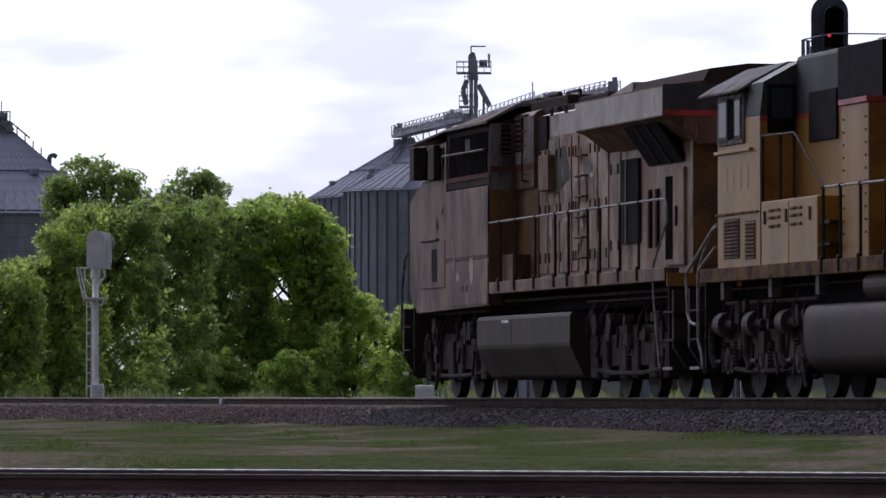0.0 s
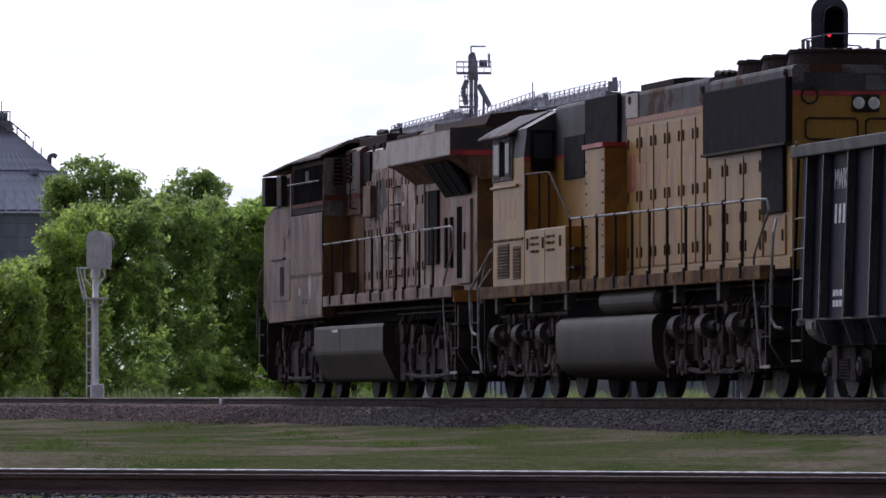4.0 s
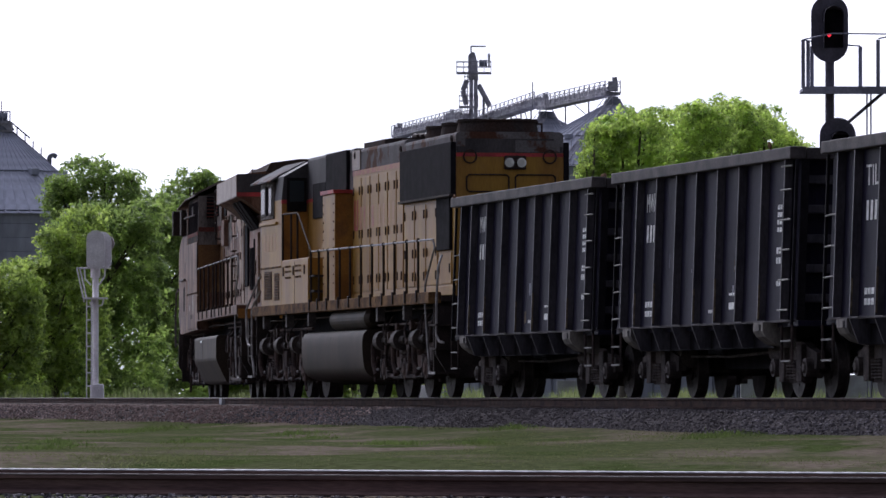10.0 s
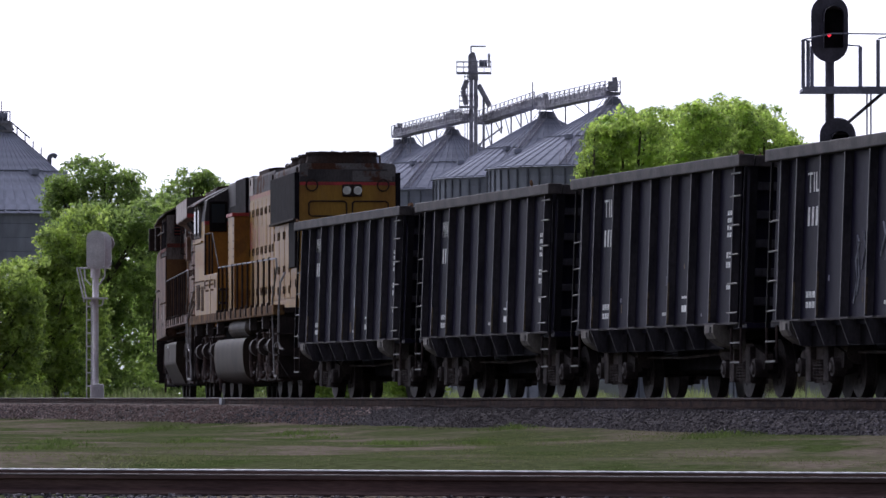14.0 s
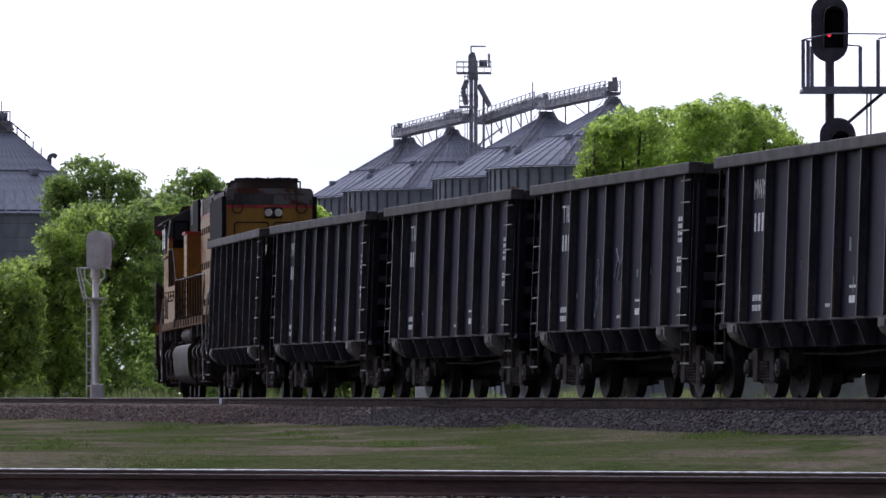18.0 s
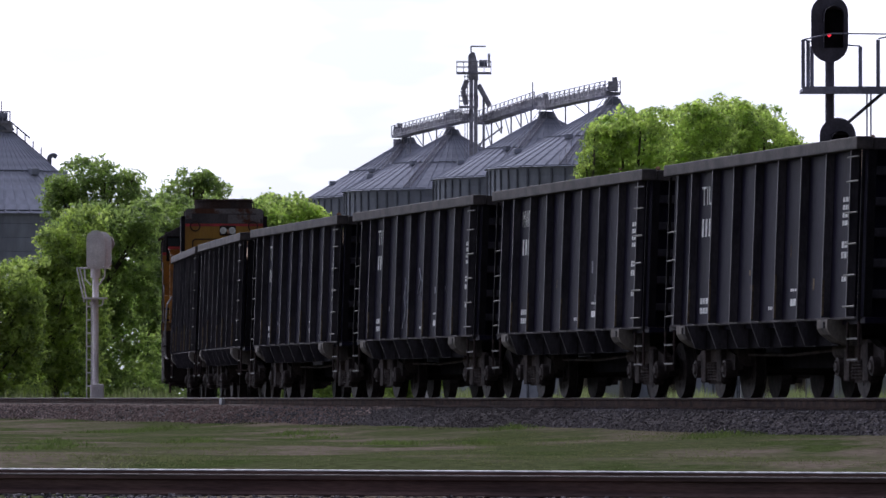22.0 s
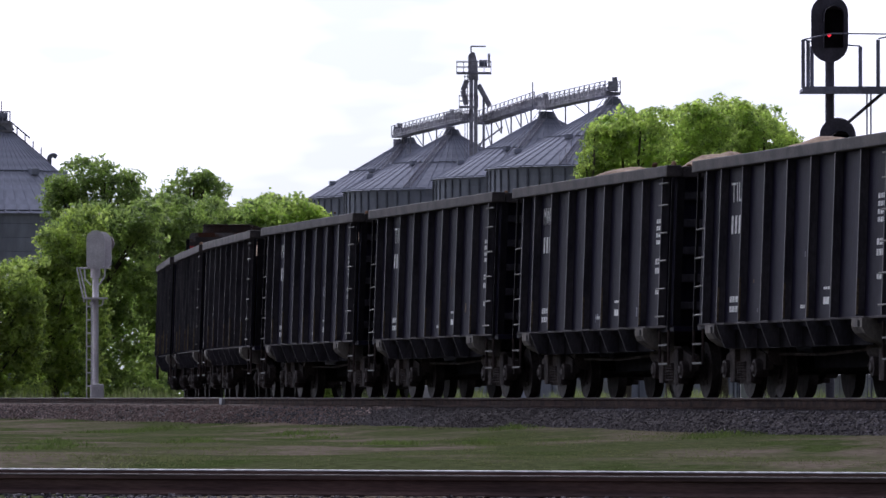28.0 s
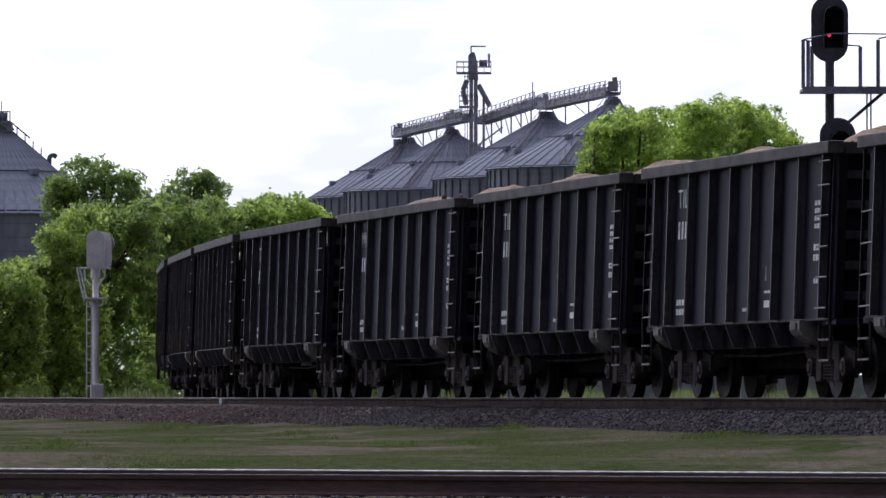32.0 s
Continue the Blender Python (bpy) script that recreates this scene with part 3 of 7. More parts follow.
def stone_load(k):
    """A heap of stone inside a gondola."""
    rnd = random.Random(40 + k)
    mounds = [(rnd.uniform(-4.2, 4.2), rnd.uniform(0.9, 1.7), rnd.uniform(0.04, 0.20) + (0.06 if k > 5 else 0.0)) for _ in range(3)]
    if k > 5:
        mounds = [(3.7 + rnd.uniform(-0.2, 0.2), 0.9, 0.48), (-3.1 + rnd.uniform(-0.2, 0.2), 0.85, 0.47)]
    nx, ny = 72, 18
    verts, faces = [], []
    for i in range(nx + 1):
        for j in range(ny + 1):
            x, y = -5.04 + 10.08 * i / nx, -1.31 + 2.62 * j / ny
            side = 1 - abs(y / 1.31) ** 2
            end = max(0.0, 1 - abs(x / 5.04) ** 10)
            z = 2.93 + 0.36 * side * end
            for mx, mw, mh in mounds:
                z += mh * math.exp(-((x - mx) / mw) ** 2) * (0.25 + 0.75 * side) * end
            z += 0.04 * noise.noise((x * 3, y * 3, k * 5.0)) + 0.025 * noise.noise((x * 11, y * 11, k * 3.0))
            verts.append((x, y, z))
    for i in range(nx):
        for j in range(ny):
            a = i * (ny + 1) + j
            faces.append((a, a + ny + 1, a + ny + 2, a + 1))
    n = len(verts)
    rim = [i * (ny + 1) for i in range(nx + 1)] + [nx * (ny + 1) + j for j in range(1, ny + 1)] + [i * (ny + 1) + ny for i in range(nx - 1, -1, -1)] + [j for j in range(ny - 1, 0, -1)]
    for v in rim:
        verts.append((verts[v][0], verts[v][1], 1.045))
    m = len(rim)
    for q in range(m):
        faces.append((rim[q], n + q, n + (q + 1) % m, rim[(q + 1) % m]))
    faces.append(tuple(n + q for q in range(m)))
    me = bpy.data.meshes.new("stone_load")
    me.from_pydata(verts, [], faces)
    me.materials.append(M_LOAD)
    return tagged(new("stone_load", me), "tan crushed stone heaped inside the gondola car", "crushed stone", "stone loads", "stuff")


first = gondola()
GONDOLAS = [first] + [copy_thing(first, Matrix.Identity(4)) for _ in range(9)]
SLACK = (0.09, 0.22, 0.07, 0.08, 0.04, 0.11, 0.0, -0.10, -0.08, -0.08)   # play in the couplers
WORDS = ("MWK", "MWK", "TIL", "TIL", "MWK", "TIL", "MWK", "TIL", "TIL", "MWK")
for k, g in enumerate(GONDOLAS):
    owner_marks(g, WORDS[k], 3, k)
    spilled_stone(g, 70 + k)
    TRAIN.append((g, 39.4 - 12.6 * k + SLACK[k], 4.1))
    TRAIN.append((stone_load(k), 39.4 - 12.6 * k + SLACK[k], 4.1))

# ---- locomotives ----
M_GLASS = bpy.data.materials.new("cab_window_glass")
M_GLASS.use_nodes = True
_b = M_GLASS.node_tree.nodes["Principled BSDF"]
_b.inputs["Base Color"].default_value = (0.05, 0.06, 0.07, 1)
_b.inputs["Roughness"].default_value = 0.06
_b.inputs["Transmission Weight"].default_value = 0.35
_b.inputs["Specular IOR Level"].default_value = 0.15
_b.inputs["IOR"].default_value = 1.15
# near-black for flat sheets that give solid cabs and doors their inner shade
M_INSIDE = material("dark_cab_inside", (0.021, 0.018, 0.02), 0.9, spec=0.0)
M_LENS = material("headlight_lens", (0.75, 0.75, 0.72), 0.12, 0.6, scale=6, fine=0.05)
M_PINK = material("faded_red_lettering", (0.33, 0.105, 0.075), 0.6, dark=(0.35, 0.165, 0.07), scale=5, fine=0.2)
M_PALE = material("faded_pale_lettering", (0.36, 0.20, 0.095), 0.6, dark=(0.38, 0.21, 0.075), scale=5, fine=0.2)
M_LETTER = material("red_lettering", (0.30, 0.040, 0.038), 0.6, dark=(0.32, 0.065, 0.05), scale=6, fine=0.2)
M_RUST = material("rusty_grey_roof", (0.165, 0.155, 0.165), 0.85, dark=(0.125, 0.115, 0.12), scale=1.6, fine=0.2, spec=0.1, stain=(0.085, 0.04, 0.028), stain_scale=1.3, stain_low=0.51, stain_high=0.57)
M_RAILING = material("scuffed_handrail", (0.16, 0.135, 0.13), 0.7, dark=(0.06, 0.047, 0.047), scale=6, fine=0.2, spec=0.2)
M_POST = material("dark_railing_post", (0.046, 0.031, 0.028), 0.75, scale=5, spec=0.15)
M_SILL = material("dirty_yellow_sill", (0.20, 0.112, 0.050), 0.75, dark=(0.090, 0.050, 0.030), scale=2.2, fine=0.3, spec=0.04, stain=(0.035, 0.022, 0.018), stain_scale=2.4, stain_low=0.52, stain_high=0.64)


def panel(name, parent, x0, x1, z0, z1, y, proud, mat, bevel=0.012, label=""):
    """A flat piece standing proud of the left wall at y (and its twin on the other side)."""
    part(name, boxes((x0, x1, -y, -y - proud, z0, z1)), mat, parent, label)
    return part(name, boxes((x0, x1, y, y + proud, z0, z1), bevel=bevel if proud > bevel * 2 else 0.0), mat, parent, label)


def louvre(name, parent, x0, x1, z0, z1, n, y, mat):
    """A block of pressed slats."""
    h = (z1 - z0) / n
    bm = bmesh.new()
    # dark sheet supplies the shade in the gaps of the slats
    part("louvre_back", boxes((x0 - 0.02, x1 + 0.02, y - 0.002, y + 0.003, z0, z1)), M_LATCH, parent)
    for i in range(n):
        z = z0 + i * h
        prism(bm, [(y, z + h * 0.15), (y + 0.028, z + h * 0.2), (y + 0.006, z + h * 0.62), (y, z + h * 0.62)], "x", x0, x1)
    return part(name, bm, mat, parent)


def six_wheel_truck(car, x, spread, style):
    tr = part("truck", boxes((-2.9, 2.9, -0.5, 0.5, 0.62, 0.95), bevel=0.04), M_RUNNING, car, "grimy six-wheel truck")
    tr.location = (x, 0, 0)
    for sgn in (1, -1):
        y0, y1 = sgn * 1.02, sgn * 1.2
        if style == "cast":
            bm = bmesh.new()
            prism(bm, [(-2.95, 0.62), (-2.95, 0.98), (-2.3, 1.12), (2.3, 1.12), (2.95, 0.98), (2.95, 0.62), (2.6, 0.5), (-2.6, 0.5)], "y", y0, y1)
            part("side_frame", bm, M_RUNNING, tr)
            for ax in (-spread, 0, spread):
                for k in (-0.42, 0.42):
                    part("pedestal", boxes((ax + k - 0.24, ax + k + 0.24, sgn * 1.05, sgn * 1.25, 0.3, 1.0), bevel=0.05), M_RUNNING, tr)
                bm = spring(ax, sgn * 1.16, 0.28, 0.64, 0.12, 7, 12)
                part("coil_spring", bm, M_SCREEN, tr)
        else:
            bm = bmesh.new()
            prism(bm, [(-2.85, 0.50), (-2.85, 0.92), (-1.7, 1.06), (1.7, 1.06), (2.85, 0.92), (2.85, 0.50), (2.35, 0.42), (1.4, 0.58), (0.6, 0.44), (-0.6, 0.44), (-1.4, 0.58), (-2.35, 0.42)], "y", y0, y1)
            part("side_frame", bm, M_FRAME, tr)
            for ax in (-spread, 0, spread):
                bm = rod(bmesh.new(), (ax, sgn * 1.0, 0.53), (ax, sgn * 1.28, 0.53), 0.2, 18)
                rod(bm, (ax, sgn * 1.28, 0.53), (ax, sgn * 1.31, 0.53), 0.14, 18, 0.1)
                part("bearing", bm, M_FRAME, tr)
                for k in (-0.3, 0.3):
                    bm = spring(ax + k, sgn * 1.2, 0.48, 0.80, 0.09, 6)
                    part("coil_spring", bm, M_RUNNING, tr)
                arm = [(ax + 0.62, sgn * 1.33, 1.06), (ax + 0.70, sgn * 1.35, 0.92), (ax + 0.66, sgn * 1.35, 0.62), (ax + 0.50, sgn * 1.33, 0.42)]
                part("brake_arm", pipe(arm, 0.055, 8), M_FRAME, tr)
                part("brake_shoe", boxes((ax + 0.50, ax + 0.66, sgn * 0.72, sgn * 0.92, 0.28, 0.72), bevel=0.03), M_RUNNING, tr)
                part("slack_bolt", rod(bmesh.new(), (ax + 0.2, sgn * 1.32, 0.52), (ax + 0.48, sgn * 1.32, 0.52), 0.03, 8), M_CAP, tr)
                part("liner", boxes((ax + 0.20, ax + 0.26, sgn * 1.2, sgn * 1.30, 0.36, 0.70)), M_CAP, tr, "pale rubbed liner")
                part("liner", boxes((ax - 0.27, ax - 0.21, sgn * 1.2, sgn * 1.28, 0.36, 0.62)), M_CAP, tr, "pale rubbed liner")
            for k in (-1.65, 0.25, 2.0):
                bm = rod(bmesh.new(), (k, sgn * 1.26, 1.05), (k + 0.36, sgn * 1.26, 1.05), 0.185, 18)
                rod(bm, (k + 0.36, sgn * 1.26, 1.05), (k + 0.44, sgn * 1.26, 1.05), 0.185, 18, 0.13)
                rod(bm, (k - 0.30, sgn * 1.26, 1.05), (k, sgn * 1.26, 1.05), 0.07, 10, 0.09)
                part("brake_cylinder", bm, M_CYL, tr, "dusty brake cylinder")
        part("sand_pipe", pipe([(2.5, sgn * 1.15, 1.3), (2.7, sgn * 1.1, 0.7), (2.85, sgn * 0.9, 0.25)], 0.025, 6), M_RUNNING, tr)
        part("brake_rigging", pipe([(-2.5, sgn * 1.22, 0.45), (-1.0, sgn * 1.24, 0.38), (1.0, sgn * 1.24, 0.38), (2.5, sgn * 1.22, 0.45)], 0.04, 6), M_RUNNING, tr)
    for ax in (-spread, 0, spread):
        wheelset(tr, ax, 0.53)
    return tr


M_CYL = material("dusty_brake_cylinder", (0.072, 0.055, 0.052), 0.7, dark=(0.032, 0.025, 0.025), scale=3, fine=0.25, spec=0.2)
M_FRAME = material("dusty_truck_casting", (0.088, 0.058, 0.052), 0.85, dark=(0.038, 0.027, 0.026), scale=3, fine=0.3, bump=0.004, spec=0.12)


def railing(car, posts, z_deck, z0, z1, x_front, x_back, y, rail, pole=M_POST):
    """Walkway railing on both sides; the handrail falls from z0 at the front to z1 at the back and curves down."""
    for sgn in (1, -1):
        yy = sgn * y
        for x in posts:
            post = part("railing_post", pipe([(x, yy, z_deck - 0.12), (x, yy, z0 - 0.01)], 0.023, 6), pole, car)
            part("foot", boxes((x - 0.045, x + 0.045, yy - sgn * 0.01, yy + sgn * 0.055, z_deck - 0.17, z_deck + 0.05), bevel=0.015), pole, post)
            part("knob", rod(bmesh.new(), (x - 0.035, yy, z0 + (z1 - z0) * (x_front - x) / (x_front - x_back)), (x + 0.035, yy, z0 + (z1 - z0) * (x_front - x) / (x_front - x_back)), 0.032, 8), pole, post)
        part("handrail", pipe([(x_front, yy, z0), (x_back + 0.5, yy, z1), (x_back + 0.1, yy, z1 - 0.01), (x_back, yy, z1 - 0.12), (x_back - 0.02, yy, 2.62), (x_back + 0.78, yy, 2.05), (x_back + 0.85, yy, 1.95), (x_back + 0.85, yy, 1.55), (x_back + 0.45, yy, 0.45)], 0.018, 8), rail, car)


M_PALERAIL = material("pale_worn_rail", (0.33, 0.305, 0.305), 0.65, dark=(0.20, 0.18, 0.18), scale=6, fine=0.15, spec=0.2)


def steps(car, x, face, y=1.5):
    """End steps: side plates and three treads, the lowest with a pale worn edge."""
    for sgn in (1, -1):
        part("step_plate", boxes((x - 0.03, x + 0.03, sgn * 0.95, sgn * 1.42, 0.38, 1.75)), M_STEP, car)
        for i in range(3):
            z = 0.42 + i * 0.42
            tr = part("step_tread", boxes((x, x + face * 0.62, sgn * 1.05, sgn * 1.50, z, z + 0.03)), M_STEP, car)
            if i == 0:
                part("worn_edge", boxes((x + face * 0.02, x + face * 0.6, sgn * 1.50, sgn * 1.512, z - 0.01, z + 0.035)), M_PALERAIL, tr, "pale worn step edge")


def front_rails(car):
    """Sloping hand rails beside the front steps."""
    for sgn in (1, -1):
        for pts in (((8.3, 2.47), (8.64, 2.40), (10.17, 1.84), (10.22, 1.78), (10.12, 1.22), (9.95, 1.10), (9.6, 1.06)), ((8.4, 2.17), (8.6, 2.11), (9.43, 1.86), (9.48, 1.8), (9.46, 0.84), (9.25, 0.62), (9.18, 0.42))):
            part("grab_rail", pipe([(x, sgn * 1.5, z) for x, z in pts], 0.024, 8), M_PALERAIL, car, "pale steel grab rail")
        part("grab_rail", pipe([(8.3, sgn * 1.5, 2.5), (8.64, sgn * 1.5, 2.41), (10.3, sgn * 1.28, 1.95), (10.36, sgn * 1.27, 1.88), (10.36, sgn * 1.27, 1.4)], 0.024, 8), M_PALERAIL, car, "pale steel grab rail")


M_STEP = material("dark_step_plate", (0.050, 0.036, 0.034), 0.8, dark=(0.028, 0.021, 0.021), scale=3, fine=0.2, spec=0.15)


def hood_doors(car, spans, z0, z1, y, mat, latch_z):
    for x0, x1 in spans:
        d = part("hood_door", boxes((x0 - 0.02, x1 + 0.02, y, y + 0.022, z0, z1), bevel=0.008), mat, car)
        part("hood_door", boxes((x0 - 0.02, x1 + 0.02, -y, -y - 0.022, z0, z1)), mat, car)
        for z in latch_z:
            for x in (x0 - 0.12, x1 + 0.14):
                part("latch", boxes((x - 0.02, x + 0.02, y + 0.022, y + 0.04, z - 0.08, z + 0.08)), M_LATCH, d)


M_LATCH = material("dark_latch", (0.075, 0.042, 0.03), 0.7, scale=5, spec=0.15)


def pilot(car, x, face):
    bm = bmesh.new()
    prism(bm, [(-1.45, 1.6), (1.45, 1.6), (1.45, 0.75), (1.2, 0.35), (-1.2, 0.35), (-1.45, 0.75)], "x", x, x + face * 0.12)
    part("pilot_plate", bm, M_STEP, car)
    bm = boxes((x, x + face * 0.75, -0.15, 0.15, 0.72, 0.98), bevel=0.04)
    part("coupler", bm, M_RUNNING, car)
    for y in (0.5, 0.7, -0.5, -0.7):
        part("air_hose", pipe([(x + face * 0.1, y, 1.1), (x + face * 0.25, y, 0.8), (x + face * 0.35, y * 0.8, 0.45)], 0.022, 6), M_SCREEN, car)


def clutter(car, seed, spans):
    """Hoses, levers, brackets and small valves that hang below the walkway."""
    rnd = random.Random(seed)
    for a, b in spans:
        for _ in range(9):
            x = rnd.uniform(a, b)
            z = rnd.uniform(0.95, 1.15)
            dx = rnd.uniform(-0.5, 0.5)
            part("air_hose", pipe([(x, 1.18, 1.5), (x + dx * 0.2, 1.30, (1.5 + z) / 2), (x + dx * 0.6, 1.31, z), (x + dx, 1.22, z + rnd.uniform(0.0, 0.25))], rnd.uniform(0.018, 0.03), 6), M_RUNNING, car)
        for _ in range(8):
            x, z = rnd.uniform(a, b), rnd.uniform(0.75, 1.3)
            w, h = rnd.uniform(0.06, 0.2), rnd.uniform(0.06, 0.18)
            part("bracket", boxes((x - w, x + w, 1.16, 1.30, z - h, z + h), bevel=0.015), rnd.choice((M_RUNNING, M_FRAME, M_RUNNING)), car)
        for _ in range(5):
            x, z = rnd.uniform(a, b), rnd.uniform(0.5, 1.1)
            part("brake_lever", rod(bmesh.new(), (x, 1.3, z), (x + rnd.uniform(-0.25, 0.25), 1.3, z - rnd.uniform(0.2, 0.45)), 0.03, 6), M_FRAME, car)
        for _ in range(4):
            x, z = rnd.uniform(a, b), rnd.uniform(0.95, 1.35)
            part("valve", rod(bmesh.new(), (x, 1.18, z), (x, 1.33, z), rnd.uniform(0.06, 0.11), 12), M_FRAME, car)


def ring_mesh(r, z, t, n=72):
    bm = bmesh.new()
    prev = None
    vs = []
    for i in range(n):
        a = i * 2 * math.pi / n
        vs.append([bm.verts.new((q * math.cos(a), q * math.sin(a), zz)) for q, zz in ((r - t, z - t), (r + t, z - t), (r + t, z + t), (r - t, z + t))])
    for i in range(n):
        a, b = vs[i], vs[(i + 1) % n]
        for k in range(4):
            bm.faces.new((a[k], b[k], b[(k + 1) % 4], a[(k + 1) % 4]))
    bmesh.ops.recalc_face_normals(bm, faces=bm.faces[:])
    return bm


def rear_rails(car):
    """Sloping hand rails beside the rear steps."""
    for sgn in (1, -1):
        part("grab_rail", pipe([(-10.2, sgn * 1.3, 2.5), (-10.5, sgn * 1.42, 2.3), (-10.55, sgn * 1.46, 1.75), (-10.54, sgn * 1.46, 1.1), (-10.7, sgn * 1.44, 0.98), (-10.9, sgn * 1.4, 0.96)], 0.022, 8), M_PALERAIL, car, "pale steel grab rail")


def hood_loco():
    """The second engine: wide cab in front, long narrow hood with doors, radiator screens at the rear."""
    car = thing("hood_locomotive", "dirty yellow diesel locomotive with grey roof and red stripe", "locomotive", "locomotives of the train")
    Y = 0.97
    part("underframe", boxes((-10.2, 9.3, -0.9, 0.9, 1.15, 1.70), bevel=0.03), M_SCREEN, car)
    for sgn in (1, -1):
        part("side_sill", boxes((-10.15, 9.25, sgn * 1.30, sgn * 1.53, 1.66, 1.86), bevel=0.012), M_SILL, car, "dirty yellow walkway edge")
        for x in (8.0, 5.2, 2.6, -4.9, -7.6):
            part("jacking_lug", boxes((x - 0.09, x + 0.09, sgn * 1.36, sgn * 1.5, 1.40, 1.66)), M_CAP, car)
    part("walkway", boxes((-10.2, 9.3, -1.3, 1.3, 1.70, 1.80)), M_STEP, car)
    # long hood
    part("hood", boxes((-4.86, 5.75, -Y, Y, 1.8, 4.26)), M_YELLOW, car)
    part("radiator_hood", boxes((-9.82, -4.862, -Y, Y, 1.8, 4.33)), M_YELLOW, car)
    for name, x0, x1, z0, z1, mat in (("hood_roof", -4.86, 0.555, 4.26, 4.76, M_RUST), ("hood_roof", 0.557, 5.75, 4.26, 4.80, M_GREY), ("radiator_roof", -9.82, -4.862, 4.33, 4.70, M_RUST)):
        bm = bmesh.new()
        prism(bm, [(Y, z0), (Y, z1 - 0.07), (Y - 0.02, z1 - 0.02), (Y - 0.08, z1), (-Y + 0.08, z1), (-Y + 0.02, z1 - 0.02), (-Y, z1 - 0.07), (-Y, z0)], "x", x0, x1)
        part(name, bm, mat, car, "grey hood roof with rust patches")
    # grey upper works and red stripe, as thin skins
    for sgn in (1, -1):
        part("red_stripe", boxes((-4.84, 0.55, sgn * Y, sgn * (Y + 0.007), 4.255, 4.35)), M_PINK, car)
        part("grey_band", boxes((0.56, 5.74, sgn * Y, sgn * (Y + 0.006), 3.97, 4.30)), M_GREY, car)
        part("red_stripe", boxes((0.56, 5.74, sgn * Y, sgn * (Y + 0.007), 3.90, 3.965)), M_RED, car)
    for sgn in (1, -1):
        part("pale_panel", boxes((-0.3, 0.54, sgn * Y, sgn * (Y + 0.02), 4.36, 4.74)), M_BAND, car, "pale grey hood panel")
    bm = bmesh.new()
    prism(bm, [(0.80, 4.76), (0.80, 4.88), (0.62, 4.90), (-0.62, 4.90), (-0.80, 4.88), (-0.80, 4.76)], "x", -1.9, 0.3)
    part("brake_housing", bm, M_DARKROOF, car, "sooty brown roof housing")
    for x in (-3.6, -2.35, -1.1):
        bm = rod(bmesh.new(), (x, 0, 4.75), (x, 0, 4.86), 0.55, 24)
        part("roof_fan", bm, M_DARKROOF, car)
    for x in (-5.7, -7.2, -8.7):
        bm = rod(bmesh.new(), (x, 0, 4.70), (x, 0, 4.91), 0.74, 28, 0.70)
        rod(bm, (x, 0, 4.91), (x, 0, 4.94), 0.73, 28)
        fan = part("radiator_fan", bm, M_DARKROOF, car, "rust-brown roof fan housing")
        for k in range(8):
            a = k * math.pi / 8
            bm = rod(bmesh.new(), (x + 0.72 * math.cos(a), 0.72 * math.sin(a), 4.955), (x - 0.72 * math.cos(a), -0.72 * math.sin(a), 4.955), 0.012, 5)
            part("guard_bar", bm, M_POST, fan)
    part("roof_skin", boxes((-9.8, -4.9, -0.80, 0.80, 4.70, 4.708)), M_DARKROOF, car)
    part("exhaust_stack", boxes((0.9, 1.7, -0.35, 0.35, 4.79, 4.92), bevel=0.03), M_DARKROOF, car)
    part("roof_bar", pipe([(-9.0, -0.75, 4.62), (-9.0, -0.75, 4.88), (-8.4, 0.0, 4.9)], 0.018, 6), M_POST, car)
    for x, z in ((0.25, 4.64), (-4.55, 4.58), (-9.5, 4.58)):
        for sgn in (1, -1):
            eye = part("lifting_eye", ring_mesh(0.055, 0.0, 0.014, 14), M_POST, car)
            eye.matrix_local = Matrix.Translation((x, sgn * (Y + 0.02), z)) @ Matrix.Rotation(math.pi / 2, 4, "X")
    bm = rod(bmesh.new(), (-4.4, 0.55, 4.72), (-4.4, 0.55, 4.80), 0.05, 8)
    for k in range(3):
        rod(bm, (-4.6 + k * 0.16, 0.55 + 0.06 * (k - 1), 4.84), (-4.2 + k * 0.1, 0.55 + 0.06 * (k - 1), 4.84), 0.03, 8, 0.07)
    part("horn", bm, M_POST, car)
    # radiator and air screens
    for sgn in (1, -1):
        for x0, x1, z0, z1, d in ((-9.84, -4.88, 3.60, 4.52, 0.10), (-9.5, -8.25, 2.62, 3.56, 0.06), (0.92, 3.26, 4.01, 4.78, 0.07), (3.45, 4.95, 3.55, 4.25, 0.04)):
            part("air_screen", boxes((x0, x1, sgn * Y, sgn * (Y + d), z0, z1), bevel=0.015), M_SCREEN, car, "black wire radiator screen")
    part("screen_sill", boxes((-9.86, -4.86, Y, Y + 0.13, 3.555, 3.60), bevel=0.01), M_STEP, car)
    # doors
    hood_doors(car, [(0.45, -0.42), (-0.46, -1.36), (-1.40, -2.28), (-2.32, -3.2), (-3.24, -4.1), (-4.14, -4.82)], 2.02, 4.20, Y, M_YELLOW, (3.95, 3.12, 2.25))
    hood_doors(car, [(-4.92, -5.95), (-5.99, -7.05), (-7.09, -8.2)], 2.02, 3.5, Y, M_YELLOW, (3.32, 2.62, 2.2))
    hood_doors(car, [(-8.26, -9.5)], 2.02, 2.58, Y, M_YELLOW, (2.3,))
    panel("hood_base", car, -9.8, 0.5, 1.82, 1.99, Y, 0.03, M_YELLOW)
